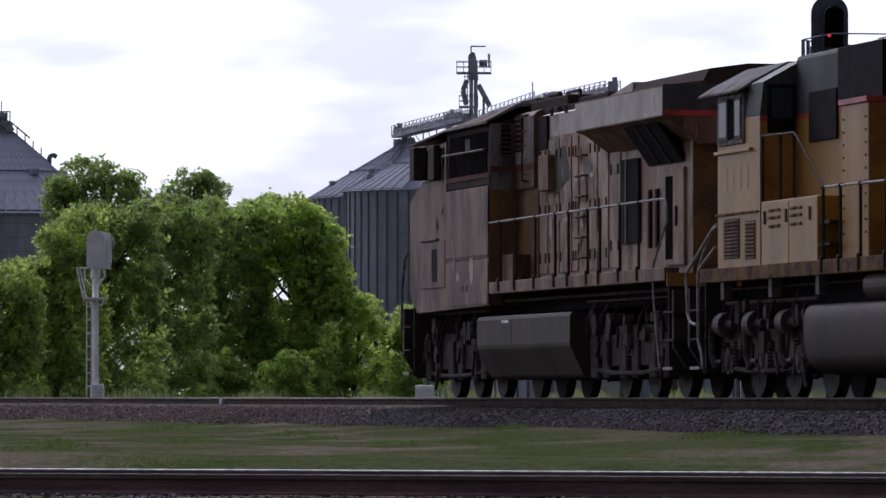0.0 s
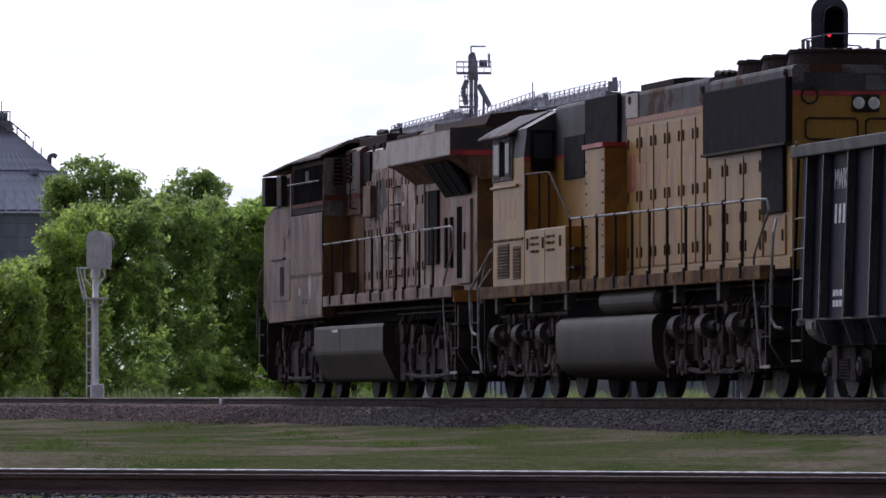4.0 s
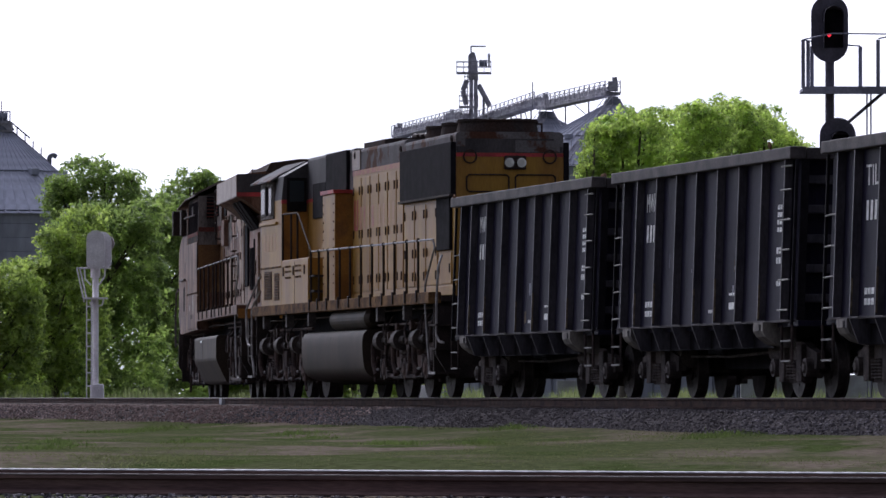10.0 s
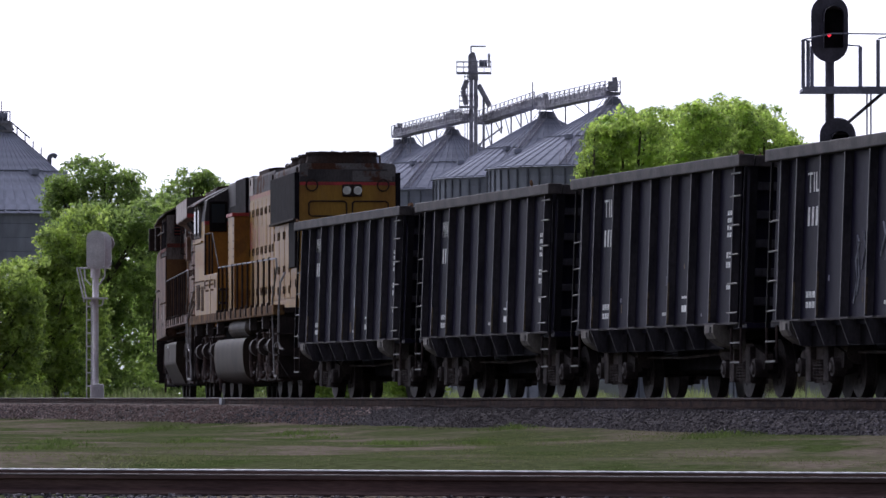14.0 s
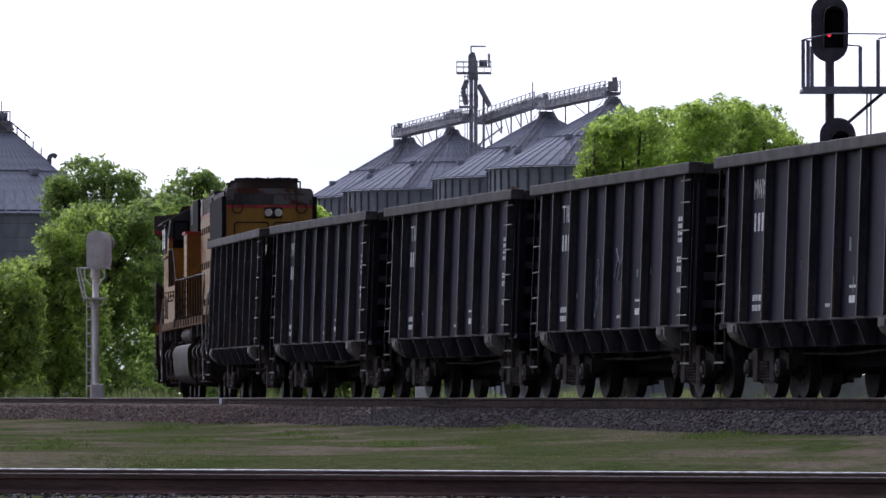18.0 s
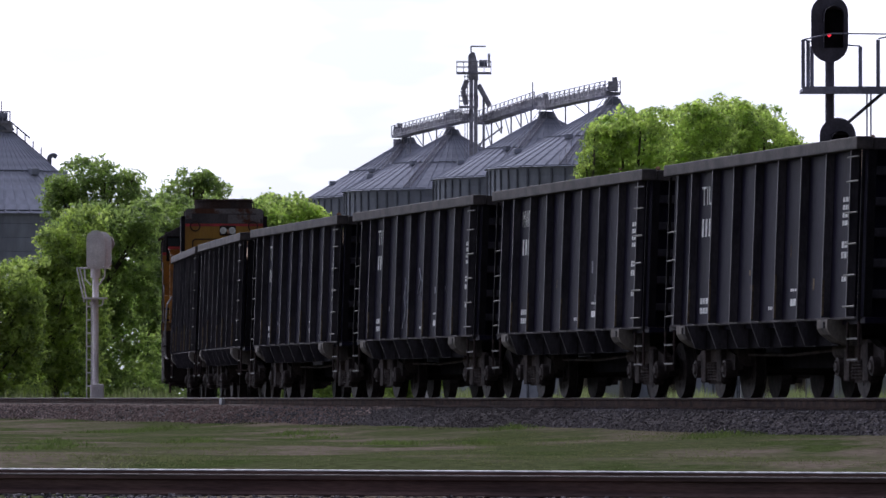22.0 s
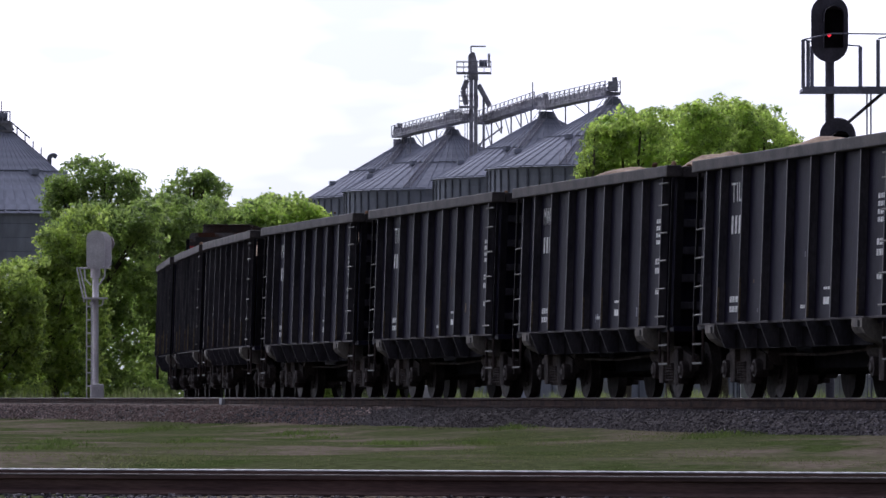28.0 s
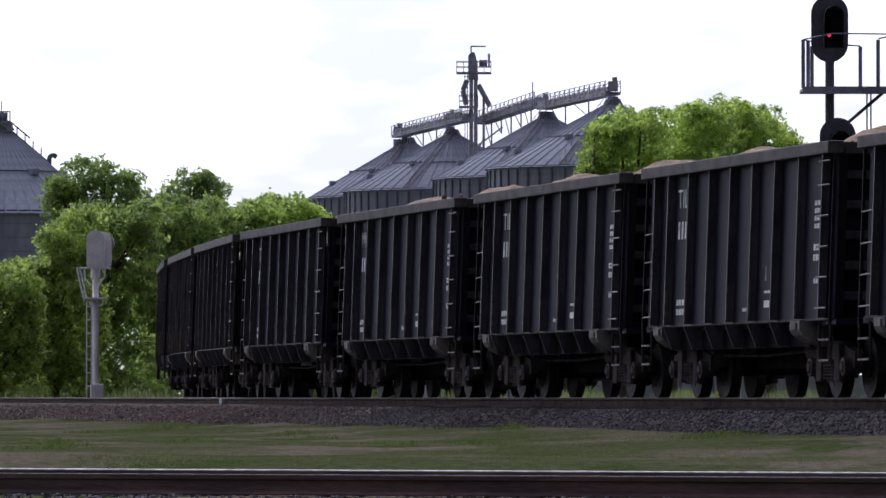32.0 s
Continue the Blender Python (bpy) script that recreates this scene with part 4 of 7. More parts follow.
    # large faded name on the hood
    for i, (x, w, m) in enumerate(((0.30, 0.16, M_LETTER), (0.0, 0.14, M_LETTER), (-0.32, 0.2, M_PINK), (-0.72, 0.18, M_PINK), (-1.15, 0.2, M_PALE), (-1.6, 0.2, M_PINK), (-2.3, 0.22, M_PALE), (-2.75, 0.2, M_PALE), (-3.3, 0.2, M_PALE), (-3.75, 0.2, M_PALE))):
        part("lettering", boxes((x - w, x, Y + 0.0225, Y + 0.0255, 3.20 + 0.02 * (i % 2), 3.78 if i < 2 else 3.64)), m, car, "faded red painted mark")
    part("lettering", boxes((-0.06, 0.22, Y + 0.0225, Y + 0.0252, 3.19, 3.28)), M_LETTER, car)
    # equipment cabinet behind the cab
    for sgn in (1, -1):
        cb = part("equipment_cabinet", boxes((0.6, 1.98, sgn * Y, sgn * 1.32, 1.82, 3.93), bevel=0.02), M_YELLOW, car)
        part("cabinet_top", boxes((0.55, 2.02, sgn * Y, sgn * 1.36, 3.93, 4.0)), M_RED, car)
    bm = bmesh.new()
    for z in np.arange(2.2, 3.9, 0.17):
        for x in (0.72, 1.86):
            rod(bm, (x, 1.32, z), (x, 1.335, z), 0.016, 6)
    tagged(part("rivets", bm, M_LATCH, cb), kind="stuff")
    # thin plates that give the rear faces their shade as a deeper yellow
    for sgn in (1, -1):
        part("cabinet_back", boxes((0.592, 0.6, sgn * Y, sgn * 1.31, 1.83, 3.92)), M_AMBER, car, "shade-deepened yellow rear panel")
        part("cab_back", boxes((5.75, 5.76, sgn * Y, sgn * 1.495, 1.85, 3.87)), M_AMBER, car, "shade-deepened yellow rear cab wall")
    # side lockers with louvres
    for sgn in (1, -1):
        lk = part("side_locker", boxes((2.52, 5.62, sgn * 1.0, sgn * 1.52, 1.74, 2.74), bevel=0.02), M_YELLOW, car, "beige side locker with small louvres")
        for x in (4.9, 4.55, 3.7, 3.35):
            for z in (2.40, 2.52, 2.62):
                part("louvre", boxes((x, x + 0.22, sgn * 1.52, sgn * 1.545, z - 0.04, z), bevel=0.008), M_SILL, lk)
        for x in (5.4, 4.2, 2.9):
            part("latch", boxes((x - 0.03, x + 0.03, sgn * 1.52, sgn * 1.54, 2.42, 2.6)), M_LATCH, lk)
        part("locker_seam", boxes((4.06, 4.08, sgn * 1.519, sgn * 1.524, 1.8, 2.7)), M_LATCH, lk)
    for z in (2.05, 2.35):
        part("ladder_step", boxes((1.95, 2.5, 1.15, 1.5, z, z + 0.04)), M_STEP, car)
    part("cab_handrail", pipe([(5.65, 1.5, 2.74), (5.65, 1.5, 3.66), (3.9, 1.5, 3.64), (3.75, 1.5, 3.6), (2.3, 1.5, 2.86)], 0.017, 6), M_POST, car)
    for x in (5.6, 4.6, 3.85):
        part("railing_post", pipe([(x, 1.5, 2.74), (x, 1.5, 3.64)], 0.022, 6), M_POST, car)
    # cab, drawn as a shell with windows
    bm = bmesh.new()
    prism(bm, [(1.5, 1.84), (1.5, 3.93), (1.44, 4.42), (0.9, 4.72), (-0.9, 4.72), (-1.44, 4.42), (-1.5, 3.93), (-1.5, 1.84)], "x", 5.76, 8.25)
    cab = part("cab", bm, M_YELLOW, car)
    bm = bmesh.new()
    prism(bm, [(1.505, 3.96), (1.452, 4.43), (0.9, 4.733), (-0.9, 4.733), (-1.452, 4.43), (-1.505, 3.96)], "x", 5.748, 8.26)
    part("cab_top", bm, M_GREY, cab, "grey upper cab")
    bm = bmesh.new()
    prism(bm, [(1.507, 3.88), (1.507, 3.955), (-1.507, 3.955), (-1.507, 3.88)], "x", 5.746, 5.76)
    part("red_stripe", bm, M_RED, cab)
    bm = bmesh.new()
    prism(bm, [(1.62, 4.36), (1.40, 4.50), (0.9, 4.76), (-0.9, 4.76), (-1.40, 4.50), (-1.62, 4.36), (-1.62, 4.33), (-1.42, 4.44), (-0.9, 4.70), (0.9, 4.70), (1.42, 4.44), (1.62, 4.33)], "x", 6.5, 8.95)
    part("cab_roof", bm, M_RUST, cab, "weathered pale roof with overhanging visor")
    for sgn in (1, -1):
        wf = part("side_window", boxes((6.62, 8.18, sgn * 1.46, sgn * 1.53, 3.60, 4.34), bevel=0.02), M_RAILING, cab, "cab side window with pale frame")
        part("opening", boxes((6.72, 8.08, sgn * 1.525, sgn * 1.533, 3.68, 4.26)), M_INSIDE, wf)
        for x0, x1 in ((6.70, 7.1), (7.5, 8.05)):
            part("sash", boxes((x0, x1, sgn * 1.533, sgn * 1.548, 3.66, 4.28), bevel=0.006), M_CAP, wf)
            part("pane", boxes((x0 + 0.06, x1 - 0.06, sgn * 1.546, sgn * 1.551, 3.72, 4.22)), M_GLASS, wf)
        part("window_drip", boxes((6.2, 8.3, sgn * 1.5, sgn * 1.55, 3.48, 3.53), bevel=0.01), M_YELLOW, cab)
        lv = louvre("louvre_panel", car, 6.95, 7.85, 1.98, 2.55, 11, sgn * 1.502, M_SILL) if sgn > 0 else None
        if sgn > 0:
            louvre("louvre_panel", car, 6.05, 6.6, 1.95, 2.5, 10, 1.502, M_SILL)
        part("panel_ledge", boxes((5.85, 8.3, sgn * 1.5, sgn * 1.53, 2.60, 2.635), bevel=0.006), M_SILL, cab)
    part("cab_number", boxes(*[(7.7 - i * 0.42, 7.95 - i * 0.42, 1.501, 1.504, 2.95, 3.3) for i in range(4)]), M_PALE, cab, "faded pinkish painted marks")
    # rear cab window
    for sgn in (1, -1):
        rw = part("rear_window", boxes((5.70, 5.75, sgn * 1.0, sgn * 1.40, 3.72, 4.40), bevel=0.02), M_INSIDE, cab)
        part("pane", boxes((5.685, 5.70, sgn * 1.05, sgn * 1.35, 3.92, 4.34)), M_GLASS, rw)
    # nose
    bm = bmesh.new()
    prism(bm, [(8.25, 1.84), (8.25, 3.5), (9.0, 3.3), (9.75, 3.0), (9.85, 1.84)], "y", -1.1, 1.1)
    part("nose", bm, M_YELLOW, car)
    part("windshield", boxes((8.25, 8.28, -1.2, 1.2, 3.65, 4.25)), M_GLASS, cab)
    for x, y, z in ((7.9, 0.0, 4.8), (7.2, 0.3, 4.78), (6.8, -0.4, 4.78)):
        part("antenna", rod(bmesh.new(), (x, y, 4.7), (x, y, z + 0.12), 0.06, 8), M_POST, cab)
    part("air_conditioner", boxes((6.1, 7.1, -0.5, 0.5, 4.73, 4.86), bevel=0.03), M_DARKROOF, cab)
    # rear end of the hood
    part("grey_band", boxes((-9.826, -9.82, -0.80, 0.80, 4.33, 4.58)), M_GREY, car)
    part("grey_band", boxes((-9.828, -9.82, -0.955, 0.955, 4.33, 4.44)), M_GREY, car)
    part("primer_patch", boxes((-9.83, -9.82, -0.90, -0.10, 4.34, 4.55)), M_RUST, car, "grey primer patch with rust")
    part("red_stripe", boxes((-9.828, -9.82, -0.965, 0.965, 4.26, 4.325)), M_RED, car)
    hl = part("headlight", boxes((-9.88, -9.82, -0.29, 0.11, 4.03, 4.28), bevel=0.03), M_POST, car, "twin rear headlight")
    for y in (0.02, -0.20):
        part("lens", rod(bmesh.new(), (-9.90, y, 4.155), (-9.87, y, 4.155), 0.085, 20), M_LENS, hl)
    for y0, y1 in ((0.78, 0.02), (-0.10, -0.82)):
        pts = [(-9.835, y0, 3.68), (-9.835, y0, 3.90), (-9.835, y0 - 0.05, 3.94), (-9.835, y1 + 0.05, 3.94), (-9.835, y1, 3.90), (-9.835, y1, 3.68), (-9.835, y1 + 0.05, 3.64), (-9.835, y0 - 0.05, 3.64), (-9.835, y0, 3.68)]
        part("door_gasket", pipe(pts, 0.014, 6), M_POST, car)
    for y in (0.72, -0.72):
        ring = part("classification_ring", ring_mesh(0.115, 0.0, 0.012, 28), M_POST, car)
        ring.matrix_local = Matrix.Translation((-9.835, y, 4.26)) @ Matrix.Rotation(math.pi / 2, 4, "Y")
    # below the walkway
    bm = bmesh.new()
    prism(bm, rounded([(1.51, 1.25), (1.2, 1.29), (-1.2, 1.29), (-1.51, 1.25), (-1.51, 0.75), (-1.42, 0.36), (-0.6, 0.26), (0.6, 0.26), (1.42, 0.36), (1.51, 0.75)], 5), "x", -3.45, 3.3, True)
    part("fuel_tank", bm, M_TANK, car, "dusty grey rounded fuel tank", smooth=True)
    part("tank_seam", boxes((0.0, 0.02, 1.501, 1.504, 0.8, 1.15)), M_STEP, car)
    for sgn in (1, -1):
        bm = rod(bmesh.new(), (-3.3, sgn * 1.26, 1.48), (0.4, sgn * 1.26, 1.48), 0.2, 22)
        rod(bm, (-3.45, sgn * 1.26, 1.48), (-3.3, sgn * 1.26, 1.48), 0.12, 22, 0.2)
        rod(bm, (0.4, sgn * 1.26, 1.48), (0.55, sgn * 1.26, 1.48), 0.2, 22, 0.12)
        part("air_reservoir", bm, M_TANK, car, "grey cylindrical air reservoir")
    for z, r, a, b in ((1.60, 0.022, -9.6, -3.5), (1.56, 0.016, 0.7, 8.6), (1.36, 0.030, 3.5, 8.8), (1.34, 0.022, -9.4, -3.7)):
        part("air_pipe", rod(bmesh.new(), (a, 1.24, z), (b, 1.24, z), r, 8), M_FRAME, car)
    clutter(car, 21, ((-9.2, -3.7), (3.6, 8.9)))
    for x in (6.5, -6.5):
        six_wheel_truck(car, x, 2.05, "links")
    railing(car, (2.27, 1.36, 0.33, -0.97, -2.1, -3.26, -4.42, -5.61, -6.7, -7.91, -9.03), 1.86, 2.84, 2.78, 2.2, -10.55, 1.5, M_PALERAIL)
    steps(car, -10.05, -1)
    rear_rails(car)
    steps(car, 9.35, 1)
    front_rails(car)
    pilot(car, -10.35, -1)
    pilot(car, 10.2, 1)
    return car


M_DARKROOF = material("sooty_roof_metal", (0.046, 0.037, 0.036), 0.9, dark=(0.052, 0.033, 0.028), scale=2.5, fine=0.3, spec=0.06)


def cowl_loco():
    """The leading engine: flush wide nose and cab, stepped hood, overhanging radiator wings at the rear."""
    car = thing("wing_locomotive", "grimy faded yellow diesel locomotive with overhanging radiator wings", "locomotive", "locomotives of the train")
    Y = 0.97
    part("underframe", boxes((-10.3, 9.6, -0.9, 0.9, 1.42, 1.74), bevel=0.03), M_SCREEN, car)
    part("walkway", boxes((-10.35, 9.5, -1.3, 1.3, 1.74, 1.80)), M_STEP, car)
    for sgn in (1, -1):
        part("side_sill", boxes((-10.3, 2.5, sgn * 1.3, sgn * 1.53, 1.74, 1.94), bevel=0.012), M_FADED, car)
    # hood
    bm = bmesh.new()
    prism(bm, [(Y, 4.3), (Y, 4.66), (Y - 0.08, 4.70), (-Y + 0.08, 4.70), (-Y, 4.66), (-Y, 4.3)], "x", -9.8, 2.6)
    part("hood_roof", bm, M_BAND, car, "dull grey hood roof")
    part("hood", boxes((-9.8, 2.6, -Y, Y, 1.8, 4.3)), M_HOOD, car)
    part("hood_end", boxes((-9.81, -9.8, -Y, Y, 1.8, 4.1)), M_OCHRE, car, "brownish rear wall with shade in its colour")
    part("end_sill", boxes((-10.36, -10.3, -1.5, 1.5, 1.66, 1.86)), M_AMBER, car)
    hood_doors(car, [(0.95, 0.3), (0.26, -0.55), (-0.6, -1.5), (-1.55, -2.0), (-2.8, -3.4), (-3.45, -4.2)], 2.05, 4.25, Y, M_HOOD, (4.0, 3.1, 2.3))
    hood_doors(car, [(-4.3, -5.05)], 2.05, 3.95, Y, M_HOOD, (3.6, 2.4))
    # upper cabinet behind the cab, with vents, grey band and an old red stripe
    for sgn in (1, -1):
        W = sgn * 1.06
        bm = bmesh.new()
        prism(bm, [(sgn * 0.9, 3.50), (W, 3.50), (W, 4.70), (sgn * 1.0, 4.77), (sgn * 0.9, 4.80)], "x", 1.05, 2.56)
        ub = part("upper_cabinet", bm, M_FADED, car, "grimy upper cabinet behind the cab")
        part("grey_band", boxes((1.05, 2.55, W, W + sgn * 0.008, 3.92, 4.69)), M_SMOKE, ub, "sooty grey band")
        part("red_stripe", boxes((1.05, 2.55, W, W + sgn * 0.009, 3.80, 3.90)), M_OLDRED, ub, "faded red stripe")
        back = part("cab_back", boxes((2.565, 2.58, W, sgn * 1.49, 3.50, 4.62)), M_SMOKE, car, "sooty grey rear cab wall")
        part("red_stripe", boxes((2.56, 2.565, W, sgn * 1.485, 3.80, 3.90)), M_OLDRED, back, "faded red stripe")
        part("cab_back", boxes((2.565, 2.58, sgn * Y, sgn * 1.49, 1.95, 3.495)), M_OCHRE, car, "dirty ochre rear cab wall with shade in its colour")
        sc = part("vent", boxes((1.85, 2.42, W, W + sgn * 0.03, 4.13, 4.74)), M_SCREEN, ub, "dark louvred vent")
        for i in range(7):
            part("slat", boxes((1.85, 2.42, W + sgn * 0.03, W + sgn * 0.045, 4.16 + i * 0.085, 4.185 + i * 0.085)), M_OLDRED, sc)
        sc = part("vent", boxes((2.54, 2.565, sgn * 1.14, sgn * 1.30, 4.10, 4.60)), M_SCREEN, back, "dark louvred vent")
        for i in range(6):
            part("slat", boxes((2.525, 2.54, sgn * 1.14, sgn * 1.30, 4.13 + i * 0.08, 4.155 + i * 0.08)), M_OLDRED, sc)
        part("grab_rail", pipe([(1.45, W, 4.72), (1.45, W + sgn * 0.12, 4.70), (1.45, W + sgn * 0.12, 3.62), (1.45, W, 3.60)], 0.016, 6), M_POST, ub)
        for k in range(5):
            part("ladder_rung", pipe([(1.45, W + sgn * 0.12, 3.72 + k * 0.24), (1.13, W + sgn * 0.12, 3.72 + k * 0.24)], 0.014, 6), M_POST, ub)
        part("vent", boxes((0.25, 0.92, sgn * Y, sgn * (Y + 0.05), 4.10, 4.66), bevel=0.01), M_SCREEN, car, "dark narrow vent")
        part("cable_box", boxes((-0.2, 0.55, sgn * Y, sgn * 1.1, 3.41, 4.0), bevel=0.02), M_FADED, car)
        part("cable_box", boxes((1.63, 2.5, sgn * Y, sgn * 1.3, 1.95, 2.4), bevel=0.02), M_FADED, car)
        part("recess_wall", boxes((1.0, 2.55, sgn * Y, sgn * (Y + 0.03), 1.95, 3.5)), M_OCHRE, car, "dirty ochre wall below the cabinet, shade in its colour")
    for z in np.arange(2.25, 4.0, 0.33):
        part("ladder_rung", pipe([(-2.1, Y, z), (-2.1, Y + 0.1, z), (-2.65, Y + 0.1, z), (-2.65, Y, z)], 0.016, 6), M_LATCH, car)
    # patched paint
    bm = bmesh.new()
    prism(bm, [(-0.25, 4.05), (-1.07, 4.12), (-1.42, 3.59), (-0.13, 3.25)], "y", Y + 0.022, Y + 0.026)
    part("paint_patch", bm, M_TANK, car, "grey primer patch")
    for k in range(6):
        part("lettering", boxes((-0.4 - k * 0.55, -0.1 - k * 0.55, Y + 0.0225, Y + 0.026, 3.15, 3.5)), M_WORN, car, "worn pinkish painted mark")
    # flaked and primed spots on the old paint
    rnd = random.Random(5)
    for k in range(26):
        cx, cz = rnd.uniform(-4.1, 0.8), rnd.uniform(2.2, 4.2)
        w, h = rnd.uniform(0.05, 0.22), rnd.uniform(0.06, 0.3)
        bm = bmesh.new()
        n = rnd.randint(5, 8)
        prism(bm, [(cx + w * rnd.uniform(0.5, 1) * math.cos(i * 6.283 / n), cz + h * rnd.uniform(0.5, 1) * math.sin(i * 6.283 / n)) for i in range(n)], "y", Y + 0.0222, Y + 0.0245 + 0.0001 * k)
        part("paint_patch", bm, rnd.choice((M_WORN, M_WORN, M_SMOKE, M_BAND, M_OLDRED)), car, "flaked paint spot")
    for k in range(9):
        bm = bmesh.new()
        x0, z0 = rnd.uniform(3.0, 9.0), rnd.uniform(1.8, 3.5)
        w, h = rnd.uniform(0.06, 0.3), rnd.uniform(0.1, 0.35)
        n = rnd.randint(5, 8)
        prism(bm, [(x0 + w * rnd.uniform(0.5, 1) * math.cos(i * 6.283 / n), z0 + h * rnd.uniform(0.5, 1) * math.sin(i * 6.283 / n)) for i in range(n)], "y", 1.518, 1.5225 + 0.0001 * k)
        part("paint_patch", bm, rnd.choice((M_WORN, M_SMOKE, M_BAND)), car, "flaked paint spot")
    # blower and control cabinets
    for sgn in (1, -1):
        tall = part("air_screen", boxes((-6.4, -5.2, sgn * Y, sgn * (Y + 0.05), 2.4, 3.72), bevel=0.01), M_SCREEN, car, "tall black air screen")
        part("screen_frame", boxes((-5.62, -5.56, sgn * (Y + 0.05), sgn * (Y + 0.07), 2.4, 3.72)), M_FADED, tall)
        dr = part("cabinet_door", boxes((-9.4, -8.2, sgn * Y, sgn * (Y + 0.05), 2.0, 3.48), bevel=0.015), M_HOOD, car)
        part("recess", boxes((-8.7, -8.25, sgn * (Y + 0.05), sgn * (Y + 0.056), 2.1, 3.36)), M_INSIDE, dr)
        part("latch", boxes((-9.0, -8.94, sgn * (Y + 0.05), sgn * (Y + 0.08), 2.6, 2.9)), M_LATCH, dr)
        for x in (-7.0, -7.5):
            part("slot", boxes((x - 0.14, x, sgn * Y, sgn * (Y + 0.04), 2.3, 3.2)), M_SCREEN, car)
        # radiator wing
        bm = bmesh.new()
        prism(bm, [(sgn * 0.5, 4.58), (sgn * 0.9, 4.74), (sgn * 1.52, 4.66), (sgn * 1.52, 4.20), (sgn * 1.36, 4.14), (sgn * 0.9, 3.80), (sgn * 0.5, 3.80)], "x", -10.15, -4.2)
        wg = part("radiator_wing", bm, M_FADED, car, "faded overhanging radiator wing")
        bm = bmesh.new()
        prism(bm, [(sgn * 1.40, 4.135), (sgn * 1.34, 4.19), (sgn * 0.96, 3.63), (sgn * 1.0, 3.56)], "x", -9.3, -7.05)
        sl = part("radiator_screen", bm, M_SCREEN, wg, "black sloping radiator screen")
        for x in (-7.8, -8.55):
            bm = bmesh.new()
            prism(bm, [(sgn * 1.42, 4.13), (sgn * 1.40, 4.145), (sgn * 1.0, 3.58), (sgn * 1.02, 3.555)], "x", x - 0.05, x + 0.05)
            part("rib", bm, M_STEP, sl)
        part("side_band", boxes((-10.16, -4.19, sgn * 1.52, sgn * 1.527, 4.22, 4.64)), M_BAND, wg, "pale grey dirty band")
        part("end_band", boxes((-10.16, -10.15, sgn * 0.0, sgn * 1.51, 4.30, 4.68)), M_GREY, wg)
        part("red_stripe", boxes((-10.162, -10.15, sgn * 0.0, sgn * 1.515, 4.21, 4.295)), M_RED, wg)
    bm = bmesh.new()
    prism(bm, [(-0.9, 4.73), (-0.8, 4.92), (-0.2, 5.0), (0.2, 5.0), (0.8, 4.92), (0.9, 4.73), (0.9, 4.4), (-0.9, 4.4)], "x", -10.15, -5.3)
    part("radiator_roof", bm, M_DARKROOF, car)
    bm = bmesh.new()
    prism(bm, [(-5.3, 4.6), (-5.3, 4.95), (-2.6, 4.70), (-2.6, 4.6)], "y", -0.85, 0.85)
    part("roof_fairing", bm, M_BAND, car)
    part("exhaust_stack", boxes((-2.4, -1.6, -0.4, 0.4, 4.68, 4.82), bevel=0.03), M_DARKROOF, car)
    for x, y in ((-1.2, 0.6), (0.4, 0.6), (1.3, -0.6)):
        part("roof_hatch", boxes((x - 0.5, x + 0.5, y - 0.3, y + 0.3, 4.69, 4.80), bevel=0.02), M_DARKROOF, car)
    for x in (0.9, -0.2):
        eye = part("lifting_eye", ring_mesh(0.065, 0.0, 0.016, 14), M_POST, car)
        eye.matrix_local = Matrix.Translation((x - 0.9, 0.99, 4.72)) @ Matrix.Rotation(math.pi / 2, 4, "X")
    # cab and nose in one flush side
    bm = bmesh.new()
    prism(bm, [(2.58, 1.56), (2.58, 3.58), (6.35, 3.58), (6.36, 3.72), (8.5, 3.78), (9.5, 3.48), (9.55, 1.86), (8.85, 1.5)], "y", -1.5, 1.5)
    nose = part("nose", bm, M_FADED, car, "grimy flush cab side and nose")
    bm = bmesh.new()
    prism(bm, [(1.5, 3.60), (1.47, 4.60), (0.85, 4.76), (-0.85, 4.76), (-1.47, 4.60), (-1.5, 3.60)], "x", 2.58, 6.3)
    cab = part("cab", bm, M_SOOT, car, "sooty dark upper cab side")
    bm = bmesh.new()
    prism(bm, [(1.49, 3.72), (1.44, 4.44), (0.85, 4.66), (-0.85, 4.66), (-1.44, 4.44), (-1.49, 3.72)], "x", 6.3, 8.5)
    part("cab_front", bm, M_FADED, cab)
    rows = []
    bm = bmesh.new()
    for x, ze, zr in ((2.5, 4.665, 4.97), (6.2, 4.64, 4.86), (9.26, 4.50, 4.58)):
        rows.append([bm.verts.new((x, y, z)) for y, z in ((1.57, ze), (1.0, zr), (-1.0, zr), (-1.57, ze), (-1.57, ze - 0.035), (-1.0, zr - 0.06), (1.0, zr - 0.06), (1.57, ze - 0.035))])
    for p, q in zip(rows, rows[1:]):
        for k in range(8):
            bm.faces.new((p[k], p[(k + 1) % 8], q[(k + 1) % 8], q[k]))
    for p in (rows[0], rows[-1]):
        for k in (0, 1, 2):
            bm.faces.new((p[k], p[k + 1], p[6 - k], p[7 - k]))
    bmesh.ops.recalc_face_normals(bm, faces=bm.faces[:])
    part("cab_roof", bm, M_ROOFBROWN, cab, "brown weathered cab roof with visor")
